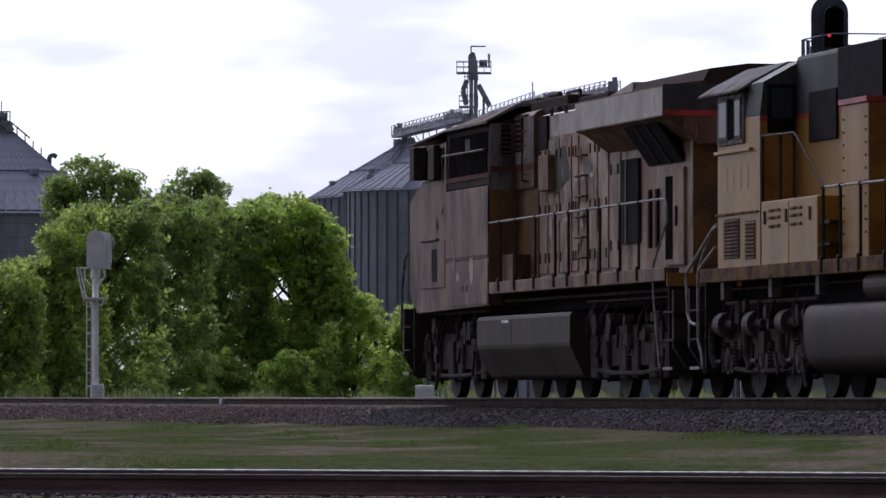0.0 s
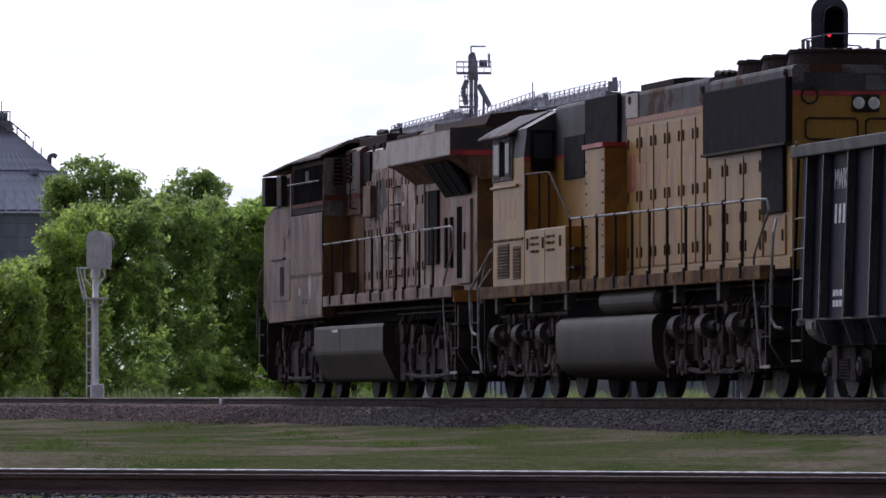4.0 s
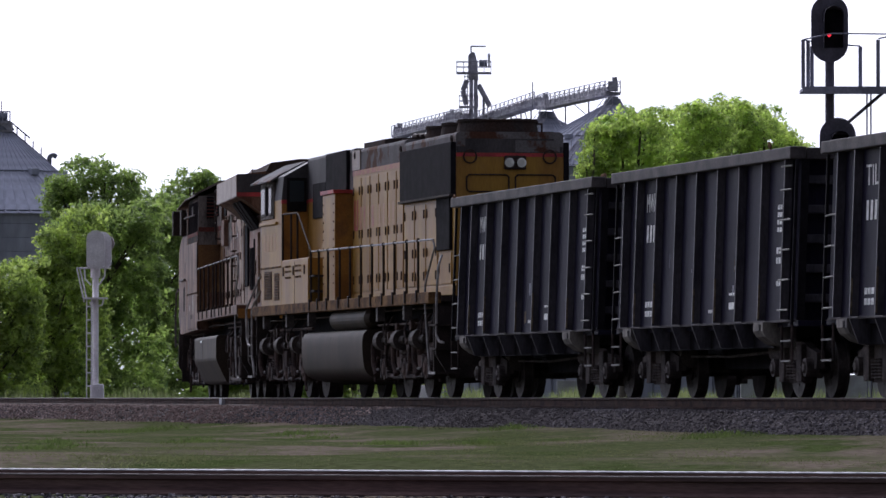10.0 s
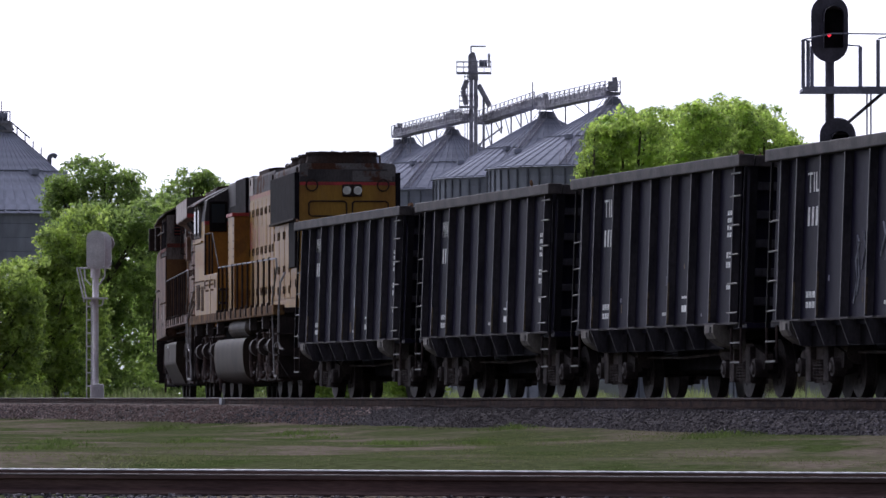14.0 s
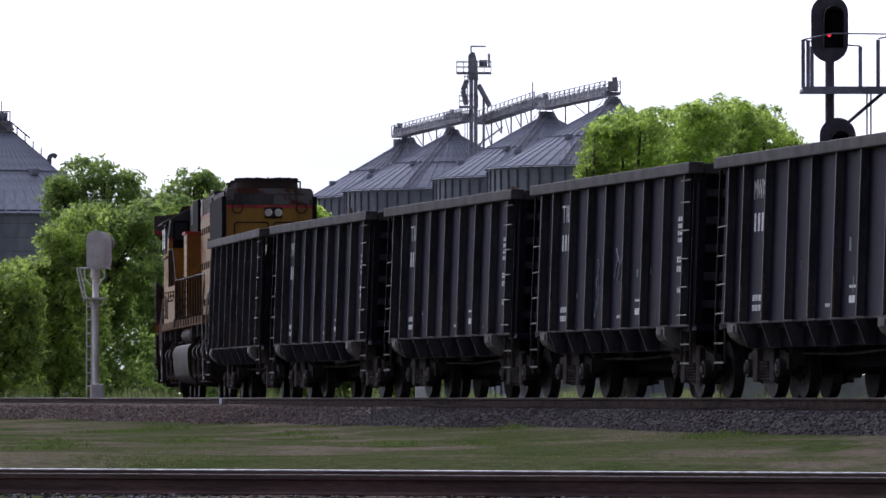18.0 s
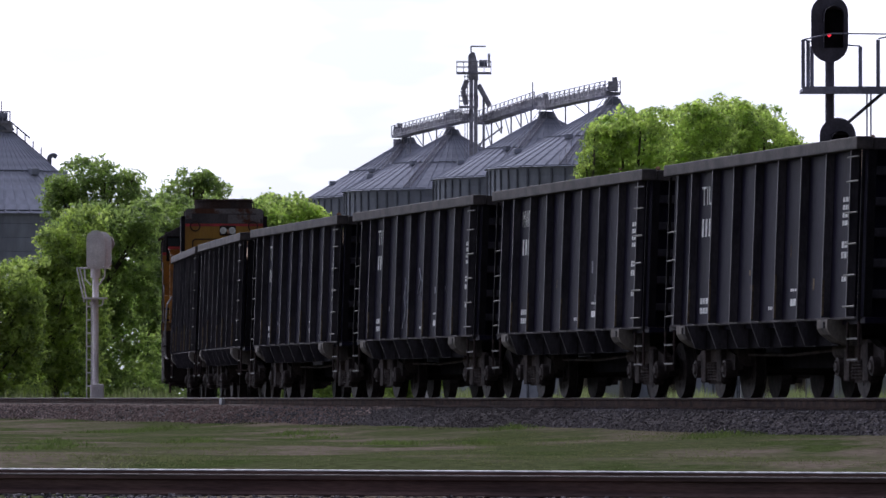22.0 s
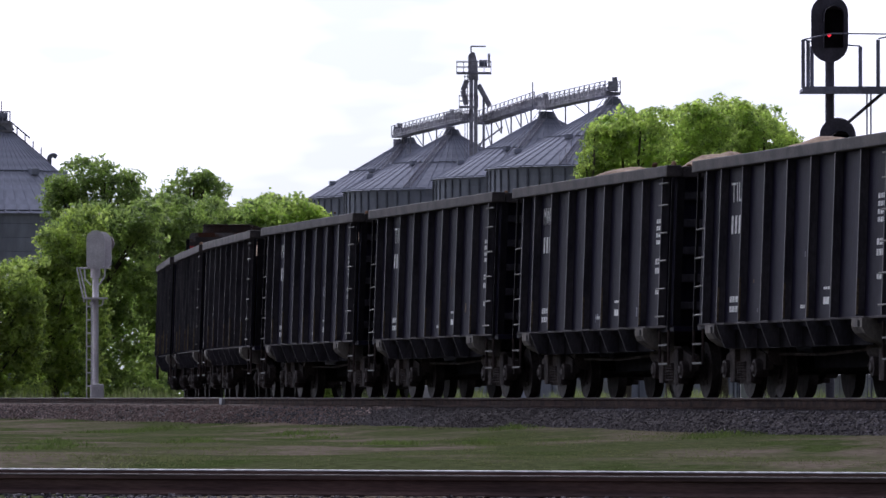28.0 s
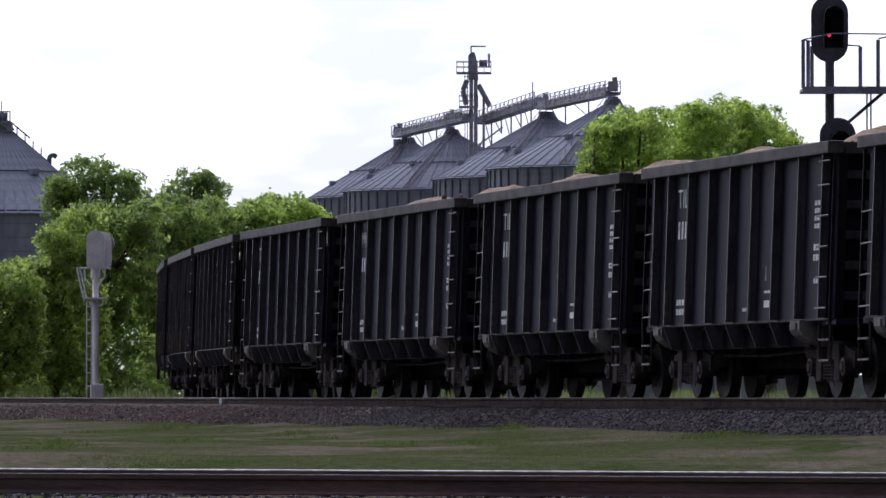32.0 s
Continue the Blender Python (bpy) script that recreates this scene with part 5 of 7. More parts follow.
    for sgn in (1, -1):
        bm = bmesh.new()
        prism(bm, [(sgn * 1.51, 3.80), (sgn * 1.482, 4.50), (sgn * 1.44, 4.50), (sgn * 1.48, 3.80)], "x", 2.8, 6.0)
        w = part("side_window", bm, M_INSIDE, cab, "dark open cab side window")
        # pale block stands in for sky seen through the opposite window
        part("window_seat", boxes((4.15, 4.55, sgn * 1.49, sgn * 1.512, 4.22, 4.42), bevel=0.01), M_CAP, w)
        part("red_stripe", boxes((2.6, 6.2, sgn * 1.48, sgn * 1.508, 3.72, 3.80)), M_OLDRED, cab, "faded red stripe")
        part("arm_rail", pipe([(2.69, sgn * 1.58, 4.18), (6.2, sgn * 1.58, 4.19)], 0.02, 6), M_RAILING, w)
        part("gutter", pipe([(2.5, sgn * 1.56, 4.63), (6.2, sgn * 1.56, 4.62)], 0.02, 6), M_RAILING, cab)
        part("pillar", boxes((6.2, 6.35, sgn * 1.44, sgn * 1.51, 1.6, 4.44)), M_FADED, cab)
        part("front_window", boxes((6.6, 8.3, sgn * 1.44, sgn * 1.5, 3.8, 4.36), bevel=0.02), M_GLASS, cab)
        m = part("mirror", boxes((7.95, 8.35, sgn * 1.50, sgn * 1.74, 3.84, 4.42), bevel=0.03), M_POST, cab, "black folding wind mirror")
        part("mirror", boxes((6.75, 7.3, sgn * 1.50, sgn * 1.62, 3.80, 4.42), bevel=0.03), M_POST, cab)
        # panel joints and the recessed nose door
        part("side_panel", boxes((2.62, 6.18, sgn * 1.5, sgn * 1.52, 2.36, 3.575), bevel=0.008), M_FADED, nose)
        part("side_panel", boxes((2.62, 6.18, sgn * 1.5, sgn * 1.52, 1.58, 2.33), bevel=0.008), M_FADED, nose)
        dp = part("locker_door", boxes((6.3, 8.37, sgn * 1.5, sgn * 1.52, 1.92, 2.74), bevel=0.008), M_FADED, nose)
        part("slot", boxes((6.98, 7.42, sgn * 1.52, sgn * 1.526, 2.03, 2.6)), M_SCREEN, dp)
        part("ledge", boxes((6.9, 8.4, sgn * 1.5, sgn * 1.56, 2.75, 2.79), bevel=0.008), M_RAILING, nose)
        bm = bmesh.new()
        for x in np.arange(2.7, 6.1, 0.24):
            rod(bm, (x, sgn * 1.52, 2.40), (x, sgn * 1.533, 2.40), 0.016, 6)
        tagged(part("rivets", bm, M_LATCH, nose), kind="stuff")
        part("side_marks", boxes((4.6, 4.85, sgn * 1.52, sgn * 1.523, 1.82, 1.92), (4.3, 4.5, sgn * 1.52, sgn * 1.523, 1.82, 1.92)), M_STEP, nose)
        part("grab_rail", pipe([(9.62, sgn * 1.5, 2.6), (9.72, sgn * 1.55, 2.5), (10.0, sgn * 1.55, 1.9), (10.0, sgn * 1.55, 1.2)], 0.024, 8), M_RAILING, car)
    part("antenna_dome", boxes((4.0, 5.6, -0.5, 0.5, 4.86, 5.0), bevel=0.04), M_DARKROOF, cab)
    part("air_conditioner", boxes((2.55, 3.9, -0.7, 0.7, 4.86, 5.06), bevel=0.05), M_DARKROOF, cab, "sooty roof air conditioner")
    part("roof_box", boxes((-0.6, 2.3, -0.85, 0.85, 4.70, 4.98), bevel=0.04), M_DARKROOF, car, "sooty roof equipment box")
    part("roof_box", boxes((-2.9, -0.75, -0.7, 0.7, 4.69, 4.92), bevel=0.04), M_DARKROOF, car, "sooty roof equipment box")
    part("roof_rack", pipe([(1.9, 0.3, 4.97), (1.9, 0.3, 5.12), (0.9, 0.3, 5.12), (0.9, 0.3, 4.97)], 0.03, 6), M_POST, car)
    bm = rod(bmesh.new(), (3.2, 0.2, 5.0), (3.2, 0.2, 5.12), 0.04, 6)
    rod(bm, (2.9, 0.2, 5.14), (3.6, 0.2, 5.14), 0.05, 8, 0.08)
    part("horn", bm, M_POST, cab)
    # below the walkway
    bm = bmesh.new()
    prism(bm, [(1.44, 1.37), (1.49, 1.35), (1.51, 1.30), (1.51, 0.88), (1.50, 0.82), (1.48, 0.77), (1.29, 0.37), (1.25, 0.33), (1.15, 0.30), (-1.15, 0.30), (-1.25, 0.33), (-1.29, 0.37), (-1.48, 0.77), (-1.50, 0.82), (-1.51, 0.88), (-1.51, 1.30), (-1.49, 1.35), (-1.44, 1.37)], "x", -3.72, 3.56, True)
    tank = part("fuel_tank", bm, M_TANK, car, "dusty grey fuel tank with a chamfered belly")
    part("tank_seam", boxes((0.72, 0.75, 1.51, 1.514, 0.88, 1.30)), M_STEP, tank)
    part("marker", boxes((1.0, 1.55, 1.51, 1.514, 1.24, 1.29)), M_WHITE, tank, "small white label")
    for sgn in (1, -1):
        for x in (5.2, 4.3, -4.6, -5.6):
            bm = rod(bmesh.new(), (x, sgn * 1.05, 1.15), (x, sgn * 1.32, 1.15), 0.17, 18)
            part("traction_motor_cap", bm, M_FRAME, car)
    for z, r, a, b in ((1.62, 0.024, -9.8, 2.4), (1.52, 0.018, -9.4, -3.8), (1.48, 0.026, 3.8, 8.6)):
        part("air_pipe", rod(bmesh.new(), (a, 1.24, z), (b, 1.24, z), r, 8), M_FRAME, car)
    clutter(car, 22, ((-9.6, -3.9), (3.8, 9.2)))
    for x in (6.7, -6.7):
        six_wheel_truck(car, x, 2.0, "cast")
    railing(car, (1.7, 0.43, -1.09, -2.6, -3.59, -4.98, -5.84, -7.22, -8.5), 1.94, 2.94, 2.97, 2.57, -10.3, 1.5, M_PALERAIL)
    steps(car, -10.1, -1)
    steps(car, 9.55, 1)
    pilot(car, -10.45, -1)
    pilot(car, 10.3, 1)
    return car


M_WORN = material("worn_pinkish_paint", (0.22, 0.125, 0.105), 0.7, dark=(0.13, 0.07, 0.06), scale=4, fine=0.2)
M_BAND = material("pale_dirty_band", (0.42, 0.355, 0.325), 0.6, dark=(0.28, 0.222, 0.195), scale=1.2, stretch=(1, 1, 0.6), fine=0.2, stain=(0.09, 0.06, 0.05), stain_scale=1.2, stain_low=0.56, stain_high=0.72)
M_SOOT = material("sooty_paint", (0.020, 0.016, 0.017), 0.85, dark=(0.05, 0.028, 0.022), scale=1.2, fine=0.25, low=0.42, high=0.58, spec=0.1)
M_SMOKE = material("sooty_grey_paint", (0.27, 0.228, 0.212), 0.8, dark=(0.15, 0.125, 0.12), scale=1.5, stretch=(1, 1, 0.4), fine=0.25, spec=0.1, stain=(0.025, 0.02, 0.022), stain_scale=0.7, stain_low=0.46, stain_high=0.60)
M_OLDRED = material("old_red_paint", (0.16, 0.045, 0.038), 0.8, dark=(0.08, 0.04, 0.035), scale=2.5, fine=0.3, spec=0.1)
M_ROOFBROWN = material("weathered_brown_roof", (0.19, 0.15, 0.14), 0.9, dark=(0.085, 0.058, 0.05), scale=1.5, fine=0.25, spec=0.08)
TRAIN.append((hood_loco(), 57.0, 6.5))
TRAIN.append((cowl_loco(), 78.8, 6.7))

# ---- grain bins ----
F = 11429.0


def spot(px, d):
    """Sideways place of a far thing at distance d, from its bearing."""
    return (px - 784) / F * d


def rise(py, d):
    return CAM_Z + (704 - py) / F * d


M_GALVROOF = material("dull_galvanised_roof", (0.33, 0.34, 0.41), 0.9, 0.0, dark=(0.27, 0.28, 0.34), scale=0.18, fine=0.15, fine_scale=1.5, vary=0.05, spec=0.1)
M_PALEROOF = material("pale_galvanised_roof", (0.42, 0.43, 0.52), 0.85, 0.0, dark=(0.34, 0.35, 0.42), scale=0.18, fine=0.15, fine_scale=1.5, spec=0.15)
M_GALVRIB = material("galvanised_stiffener", (0.17, 0.18, 0.225), 0.7, 0.0, scale=0.3, fine=0.15, fine_scale=2)
M_STEEL = material("weathered_structural_steel", (0.43, 0.42, 0.47), 0.8, 0.0, dark=(0.26, 0.25, 0.29), scale=0.6, fine=0.2, fine_scale=4, spec=0.2)


def corrugated_sheet(r, h, n=72):
    """A round bin wall with its rings of corrugation."""
    rings = max(6, int(h / 1.13))
    verts, faces = [], []
    levels = []
    for k in range(rings):
        z0 = h * k / rings
        levels += [(z0, r), (z0 + h / rings * 0.5, r + 0.03), (z0 + h / rings * 0.97, r + 0.02), (z0 + h / rings * 0.985, r - 0.05)]
    levels.append((h, r))
    for z, q in levels:
        for i in range(n):
            a = i * 2 * math.pi / n
            verts.append((q * math.cos(a), q * math.sin(a), z))
    for k in range(len(levels) - 1):
        for i in range(n):
            j = (i + 1) % n
            faces.append((k * n + i, k * n + j, (k + 1) * n + j, (k + 1) * n + i))
    me = bpy.data.meshes.new("wall")
    me.from_pydata(verts, [], faces)
    me.materials.append(M_GALV)
    return me


def grain_bin(x, y, r, eave, top, stair=0.0, ribbed=True):
    b = thing("grain_bin", "large round galvanised steel grain bin with a ribbed conical roof", "grain bin", "grain bins")
    b.location = (x, y, 0)
    w = new("wall", corrugated_sheet(r, eave))
    w.parent = b
    n = 54
    pitch = top - eave
    rib = boxes((-0.09, 0.09, -0.02, 0.16, 0.0, eave - 0.4))
    me = bpy.data.meshes.new("stiffener")
    rib.to_mesh(me)
    rib.free()
    me.materials.append(M_GALVRIB)
    slope = math.atan2(pitch, r)
    length = math.hypot(r + 0.35, pitch)
    # one roof sheet with a standing seam, laid round the cone
    da = math.pi / n
    bm = bmesh.new()
    ro, ri = r + 0.4, 0.9
    zo, zi = -0.4 * math.tan(slope), pitch * (1 - ri / r)
    vs = [bm.verts.new(p) for p in ((ro * math.cos(da), -ro * math.sin(da), zo), (ro * math.cos(da), ro * math.sin(da), zo), (ri * math.cos(da), ri * math.sin(da), zi), (ri * math.cos(da), -ri * math.sin(da), zi))]
    bm.faces.new(vs)
    for (a, c) in ((vs[0], vs[3]),):
        p, q = a.co.copy(), c.co.copy()
        side = Vector((0, 0.11, 0))
        up = Vector((0, 0, 0.10))
        e = [bm.verts.new(v) for v in (p - side, p + side, q + side * 0.5, q - side * 0.5, p + up, q + up)]
        bm.faces.new((e[0], e[4], e[5], e[3]))
        bm.faces.new((e[1], e[2], e[5], e[4]))
    bmesh.ops.recalc_face_normals(bm, faces=bm.faces[:])
    sheet = bpy.data.meshes.new("roof_sheet")
    bm.to_mesh(sheet)
    bm.free()
    sheet.materials.append(M_GALVROOF if ribbed else M_PALEROOF)
    roof = part("roof", rod(bmesh.new(), (0, 0, top - 0.6), (0, 0, top + 0.2), 1.2, 20, 0.8), M_GALVRIB, b)
    for i in range(n):
        a = i * 2 * math.pi / n
        if ribbed:
            s = new("stiffener", me)
            s.parent = w
            s.matrix_local = Matrix.Rotation(a, 4, "Z") @ Matrix.Translation((r + 0.02, 0, 0)) @ Matrix.Rotation(-math.pi / 2, 4, "Z")
        s = new("roof_sheet", sheet)
        s.parent = roof
        s.matrix_local = Matrix.Rotation(a, 4, "Z") @ Matrix.Translation((0, 0, eave))
    part("roof_ring", ring_mesh(r * 0.56, eave + pitch * 0.44 + 0.06, 0.05), M_GALVRIB, roof)
    part("eave_ring", ring_mesh(r + 0.1, eave - 0.1, 0.07), M_GALVRIB, w)
    for i in range(10):
        a = i * 0.628 + 0.3
        bm = boxes((-0.4, 0.4, -0.35, 0.35, -0.1, 0.45), bevel=0.1)
        v = part("roof_vent", bm, M_GALV, roof)
        q = 0.80 if i % 2 else 0.60
        v.matrix_local = Matrix.Rotation(a, 4, "Z") @ Matrix.Translation((r * q, 0, eave + pitch * (1 - q) + 0.1))
    # roof stair with a rail
    if stair:
        a = stair
        bm = bmesh.new()
        u = Vector((math.cos(a), math.sin(a), 0))
        side = Vector((-math.sin(a), math.cos(a), 0))
        low_r = r if ribbed else r * 0.46
        lo, hi = u * low_r + Vector((0, 0, eave + pitch * (1 - low_r / r) + 0.12)), u * 1.0 + Vector((0, 0, top - pitch / r + 0.12))
        for k in (-0.4, 0.4):
            rod(bm, lo + side * k, hi + side * k, 0.06, 6)
            high = Vector((0, 0, 0.9 if ribbed else 0.72))
            rod(bm, lo.lerp(hi, 0.0 if ribbed else 0.52) + side * k + high, hi + side * k + high, 0.035, 6)
            for i in range(9 if ribbed else 5):
                p = lo.lerp(hi, i / (8 if ribbed else 4.6)) + side * k
                rod(bm, p, p + high, 0.03, 5)
        for i in range(40):
            p = lo.lerp(hi, i / 39)
            rod(bm, p - side * 0.4, p + side * 0.4, 0.03, 5)
        part("roof_stair", bm, M_STEEL, roof, "steel roof stair with handrails")
        if not ribbed:
            vent = [(4.1, 0.0), (4.1, 0.55), (4.25, 0.75), (4.5, 0.78), (4.72, 0.6)]
            part("gooseneck_vent", pipe([u * q + Vector((0, 0, eave + pitch * (1 - 4.1 / r) + h)) for q, h in vent], 0.2, 8), M_GALVRIB, roof, "grey gooseneck roof vent")
    return b


BINS = ((722, 860, 13.1, 350, 246), (800, 810, 13.5, 338, 232), (968, 770, 13.5, 316, 201), (1085, 715, 13.9, 298, 178))
for px, d, r, pe, pt in BINS:
    grain_bin(spot(px, d), d, r, rise(pe, d), rise(pt, d), -2.0)
grain_bin(spot(0, 540), 540, 8.9, rise(376, 540), rise(218, 540), 0.12, False)


# ---- elevator leg and conveyors over the bins ----
def lattice(bm, a, b, w, h, n, r):
    """A box girder walkway from a to b: floor, two handrails with posts."""
    a, b = Vector(a), Vector(b)
    d = (b - a).normalized()
    side = d.cross(Vector((0, 0, 1))).normalized() * w / 2
    for s in (side, -side):
        rod(bm, a + s, b + s, r * 1.4, 6)
        rod(bm, a + s + Vector((0, 0, h)), b + s + Vector((0, 0, h)), r, 6)
        rod(bm, a + s + Vector((0, 0, h * 0.5)), b + s + Vector((0, 0, h * 0.5)), r * 0.8, 5)
        for i in range(n + 1):
            p = a.lerp(b, i / n) + s
            rod(bm, p, p + Vector((0, 0, h)), r, 5)
            if i < n:
                q = a.lerp(b, (i + 1) / n) + s
                rod(bm, p, q + Vector((0, 0, h)), r * 0.7, 5)
    return bm


def conveyor():
    c = thing("bin_conveyor", "grey steel conveyor walkway over the grain bins", "conveyor", "grain handling")
    pts = []
    for px, d, py in ((704, 862, 240), (797, 810, 217), (830, 795, 210)):
        pts.append(Vector((spot(px, d), d, rise(py, d))))
    hi = []
    for px, d, py in ((853, 795, 216), (958, 772, 181), (962, 770, 190), (1085, 715, 163)):
        hi.append(Vector((spot(px, d), d, rise(py, d))))
    for a, b in ((pts[0], pts[1]), (pts[1], pts[2]), (hi[0], hi[1]), (hi[2], hi[3])):
        part("walkway_rail", lattice(bmesh.new(), a, b, 1.7, 1.25, 14, 0.05), M_STEEL, c)
        d = (b - a).normalized()
        side = d.cross(Vector((0, 0, 1))).normalized()
        bm = bmesh.new()
        for k, zz, w, hgt in ((0, -0.15, 0.85, 0.17), (0.3, 0.35, 0.35, 0.25)):
            vs = []
            for p in (a, b):
                m = p + side * k + Vector((0, 0, zz))
                vs.append([bm.verts.new(m + side * s + Vector((0, 0, q))) for s, q in ((-w, -hgt), (w, -hgt), (w, hgt), (-w, hgt))])
            for i in range(4):
                bm.faces.new((vs[0][i], vs[0][(i + 1) % 4], vs[1][(i + 1) % 4], vs[1][i]))
            bm.faces.new(vs[0])
            bm.faces.new(vs[1])
        bmesh.ops.recalc_face_normals(bm, faces=bm.faces[:])
        part("conveyor_trough", bm, M_STEEL, c)
    # trestle legs down to the roofs
    for a, b, n in ((pts[0], pts[1], 4), (hi[0], hi[1], 6), (hi[2], hi[3], 3)):
        for i in range(1, n):
            p = a.lerp(b, i / n)
            low = p.z - (3.6 if i % 2 else 2.2)
            part("trestle_leg", rod(bmesh.new(), (p.x, p.y, low), (p.x, p.y, p.z - 0.4), 0.11, 6), M_STEEL, c)
            q = a.lerp(b, (i - 0.6) / n)
            part("brace", rod(bmesh.new(), (p.x, p.y, low), (q.x, q.y, q.z - 0.5), 0.06, 6), M_STEEL, c)
    for p in (pts[0], pts[1], hi[2], hi[3]):
        part("drive_box", boxes((p.x - 0.55, p.x + 0.55, p.y - 0.6, p.y + 0.6, p.z + 0.1, p.z + 1.2), bevel=0.1), M_STEEL, c)
        part("motor", rod(bmesh.new(), (p.x + 0.2, p.y, p.z + 1.2), (p.x + 0.2, p.y, p.z + 1.65), 0.3, 12), M_STEEL, c)
        part("discharge_spout", rod(bmesh.new(), (p.x, p.y, p.z - 2.6), (p.x, p.y, p.z - 0.5), 0.6, 12), M_STEEL, c)
    p = hi[2]
    part("mast", rod(bmesh.new(), (p.x - 1.3, p.y, p.z), (p.x - 1.3, p.y, p.z + 3.0), 0.08, 6), M_STEEL, c)
    return c


def elevator_leg():
    """The bucket elevator that stands over the bins."""
    d = 792.0
    k = d / F
    x = spot(838, d)
    t = thing("bucket_elevator", "tall grey steel bucket elevator tower with railed platforms", "elevator tower", "grain handling")
    top = rise(92, d)
    for s in (-0.27, 0.27):
        part("leg_casing", boxes((x + s - 0.235, x + s + 0.235, d - 0.4, d + 0.4, 0.0, top - 1.6), bevel=0.04), M_STEEL, t)
    bm = bmesh.new()
    prism(bm, [(x - 0.65, top - 3.4), (x - 0.65, top - 0.5), (x - 0.3, top), (x + 0.15, top - 0.1), (x + 0.45, top - 1.2), (x + 0.6, top - 3.4)], "y", d - 0.5, d + 0.5)
    part("head_casing", bm, M_STEEL, t)
    bm = rod(bmesh.new(), (x + 0.7, d, top - 1.4), (x + 1.7, d, top - 1.4), 0.45, 12)
    part("head_drive", bm, M_GALVRIB, t)
    part("davit", pipe([(x - 0.3, d, top), (x - 0.3, d, top + 0.7), (x + 1.5, d, top + 0.7)], 0.09, 6), M_STEEL, t)
    part("warning_light", rod(bmesh.new(), (x + 1.9, d, top - 1.9), (x + 1.9, d, top - 0.2), 0.10, 8, 0.16), M_STEEL, t)

    def platform(z, x0, x1):
        p = part("platform", boxes((x0, x1, d - 1.3, d + 1.3, z - 0.2, z)), M_STEEL, t)
        for y in (d - 1.25, d + 1.25):
            n = max(3, int((x1 - x0) / 0.8))
            for i in range(n + 1):
                xx = x0 + 0.05 + (x1 - x0 - 0.1) * i / n
                part("rail_post", rod(bmesh.new(), (xx, y, z), (xx, y, z + 1.3), 0.045, 6), M_STEEL, p)
            for zz in (0.65, 1.3):
                part("guard_rail", rod(bmesh.new(), (x0, y, z + zz), (x1, y, z + zz), 0.045, 6), M_STEEL, p)
        return p
    platform(rise(128, d), x - 2.1, x + 2.2)
    platform(rise(188, d), x - 1.8, x + 0.6)
    # ladder cage and spouts
    for s in (-1.05, -0.75):
        part("ladder_stile", rod(bmesh.new(), (x + s, d - 0.6, 20), (x + s, d - 0.6, rise(128, d)), 0.05, 5), M_STEEL, t)
    for i in range(9):
        z = rise(188, d) + i * 0.45
        part("cage_hoop", rod(bmesh.new(), (x - 1.2, d - 0.7, z), (x - 0.6, d - 0.7, z), 0.045, 5), M_STEEL, t)
    for a, b in (((x + 0.6, d, rise(150, d)), (x + 2.0, d, rise(188, d))), ((x - 0.8, d, rise(142, d)), (x - 1.3, d, rise(160, d))), ((x - 1.3, d, rise(160, d)), (x - 0.9, d, rise(185, d)))):
        part("spout", rod(bmesh.new(), a, b, 0.32, 10), M_STEEL, t)
    for s in (1.25,):
        part("support_leg", boxes((x + s - 0.15, x + s + 0.15, d - 0.2, d + 0.2, 0, rise(170, d))), M_STEEL, t)
        for i in range(6):
            z = 16 + i * 3.0
            part("brace", rod(bmesh.new(), (x + 0.6, d, z), (x + s, d, z + 1.5), 0.07, 6), M_STEEL, t)
    part("guy_strut", rod(bmesh.new(), (x + 0.5, d, rise(258, d)), (x + 3.6, d, rise(225, d)), 0.10, 6), M_STEEL, t)
    return t


conveyor()
elevator_leg()


def side_bin_top():
    """Gallery and down-pipe at the top of the nearer bin."""
    d = 540.0
    x = spot(4, d)
    t = thing("bin_gallery", "small railed steel gallery on top of the nearer grain bin", "gallery", "grain handling")
    z = rise(222, d)
    part("hopper", boxes((x - 0.9, x + 0.8, d - 1, d + 1, z - 0.6, z + 0.1), bevel=0.05), M_STEEL, t)
    part("deck", boxes((x - 3.0, x + 0.75, d - 1.2, d + 1.2, z + 0.1, z + 0.3)), M_STEEL, t)
    for xx in (x - 1.2, x - 0.5, x + 0.1, x + 0.7):
        part("rail_post", rod(bmesh.new(), (xx, d - 1.15, z + 0.3), (xx, d - 1.15, z + 1.1), 0.05, 6), M_STEEL, t)
    part("guard_rail", rod(bmesh.new(), (x - 3, d - 1.15, z + 1.1), (x + 0.75, d - 1.15, z + 1.1), 0.05, 6), M_STEEL, t)
    part("drive_motor", rod(bmesh.new(), (x - 0.5, d, z + 0.7), (x + 0.4, d, z + 0.7), 0.4, 12), M_GALVRIB, t)
    part("mast", rod(bmesh.new(), (x - 0.1, d, z + 0.3), (x - 0.1, d, z + 2.0), 0.05, 6), M_STEEL, t)
    part("down_pipe", rod(bmesh.new(), (x - 0.15, d - 9.3, 0.0), (x - 0.15, d - 9.3, rise(245, d)), 0.2, 10), M_GALVROOF, t)
    return t


side_bin_top()


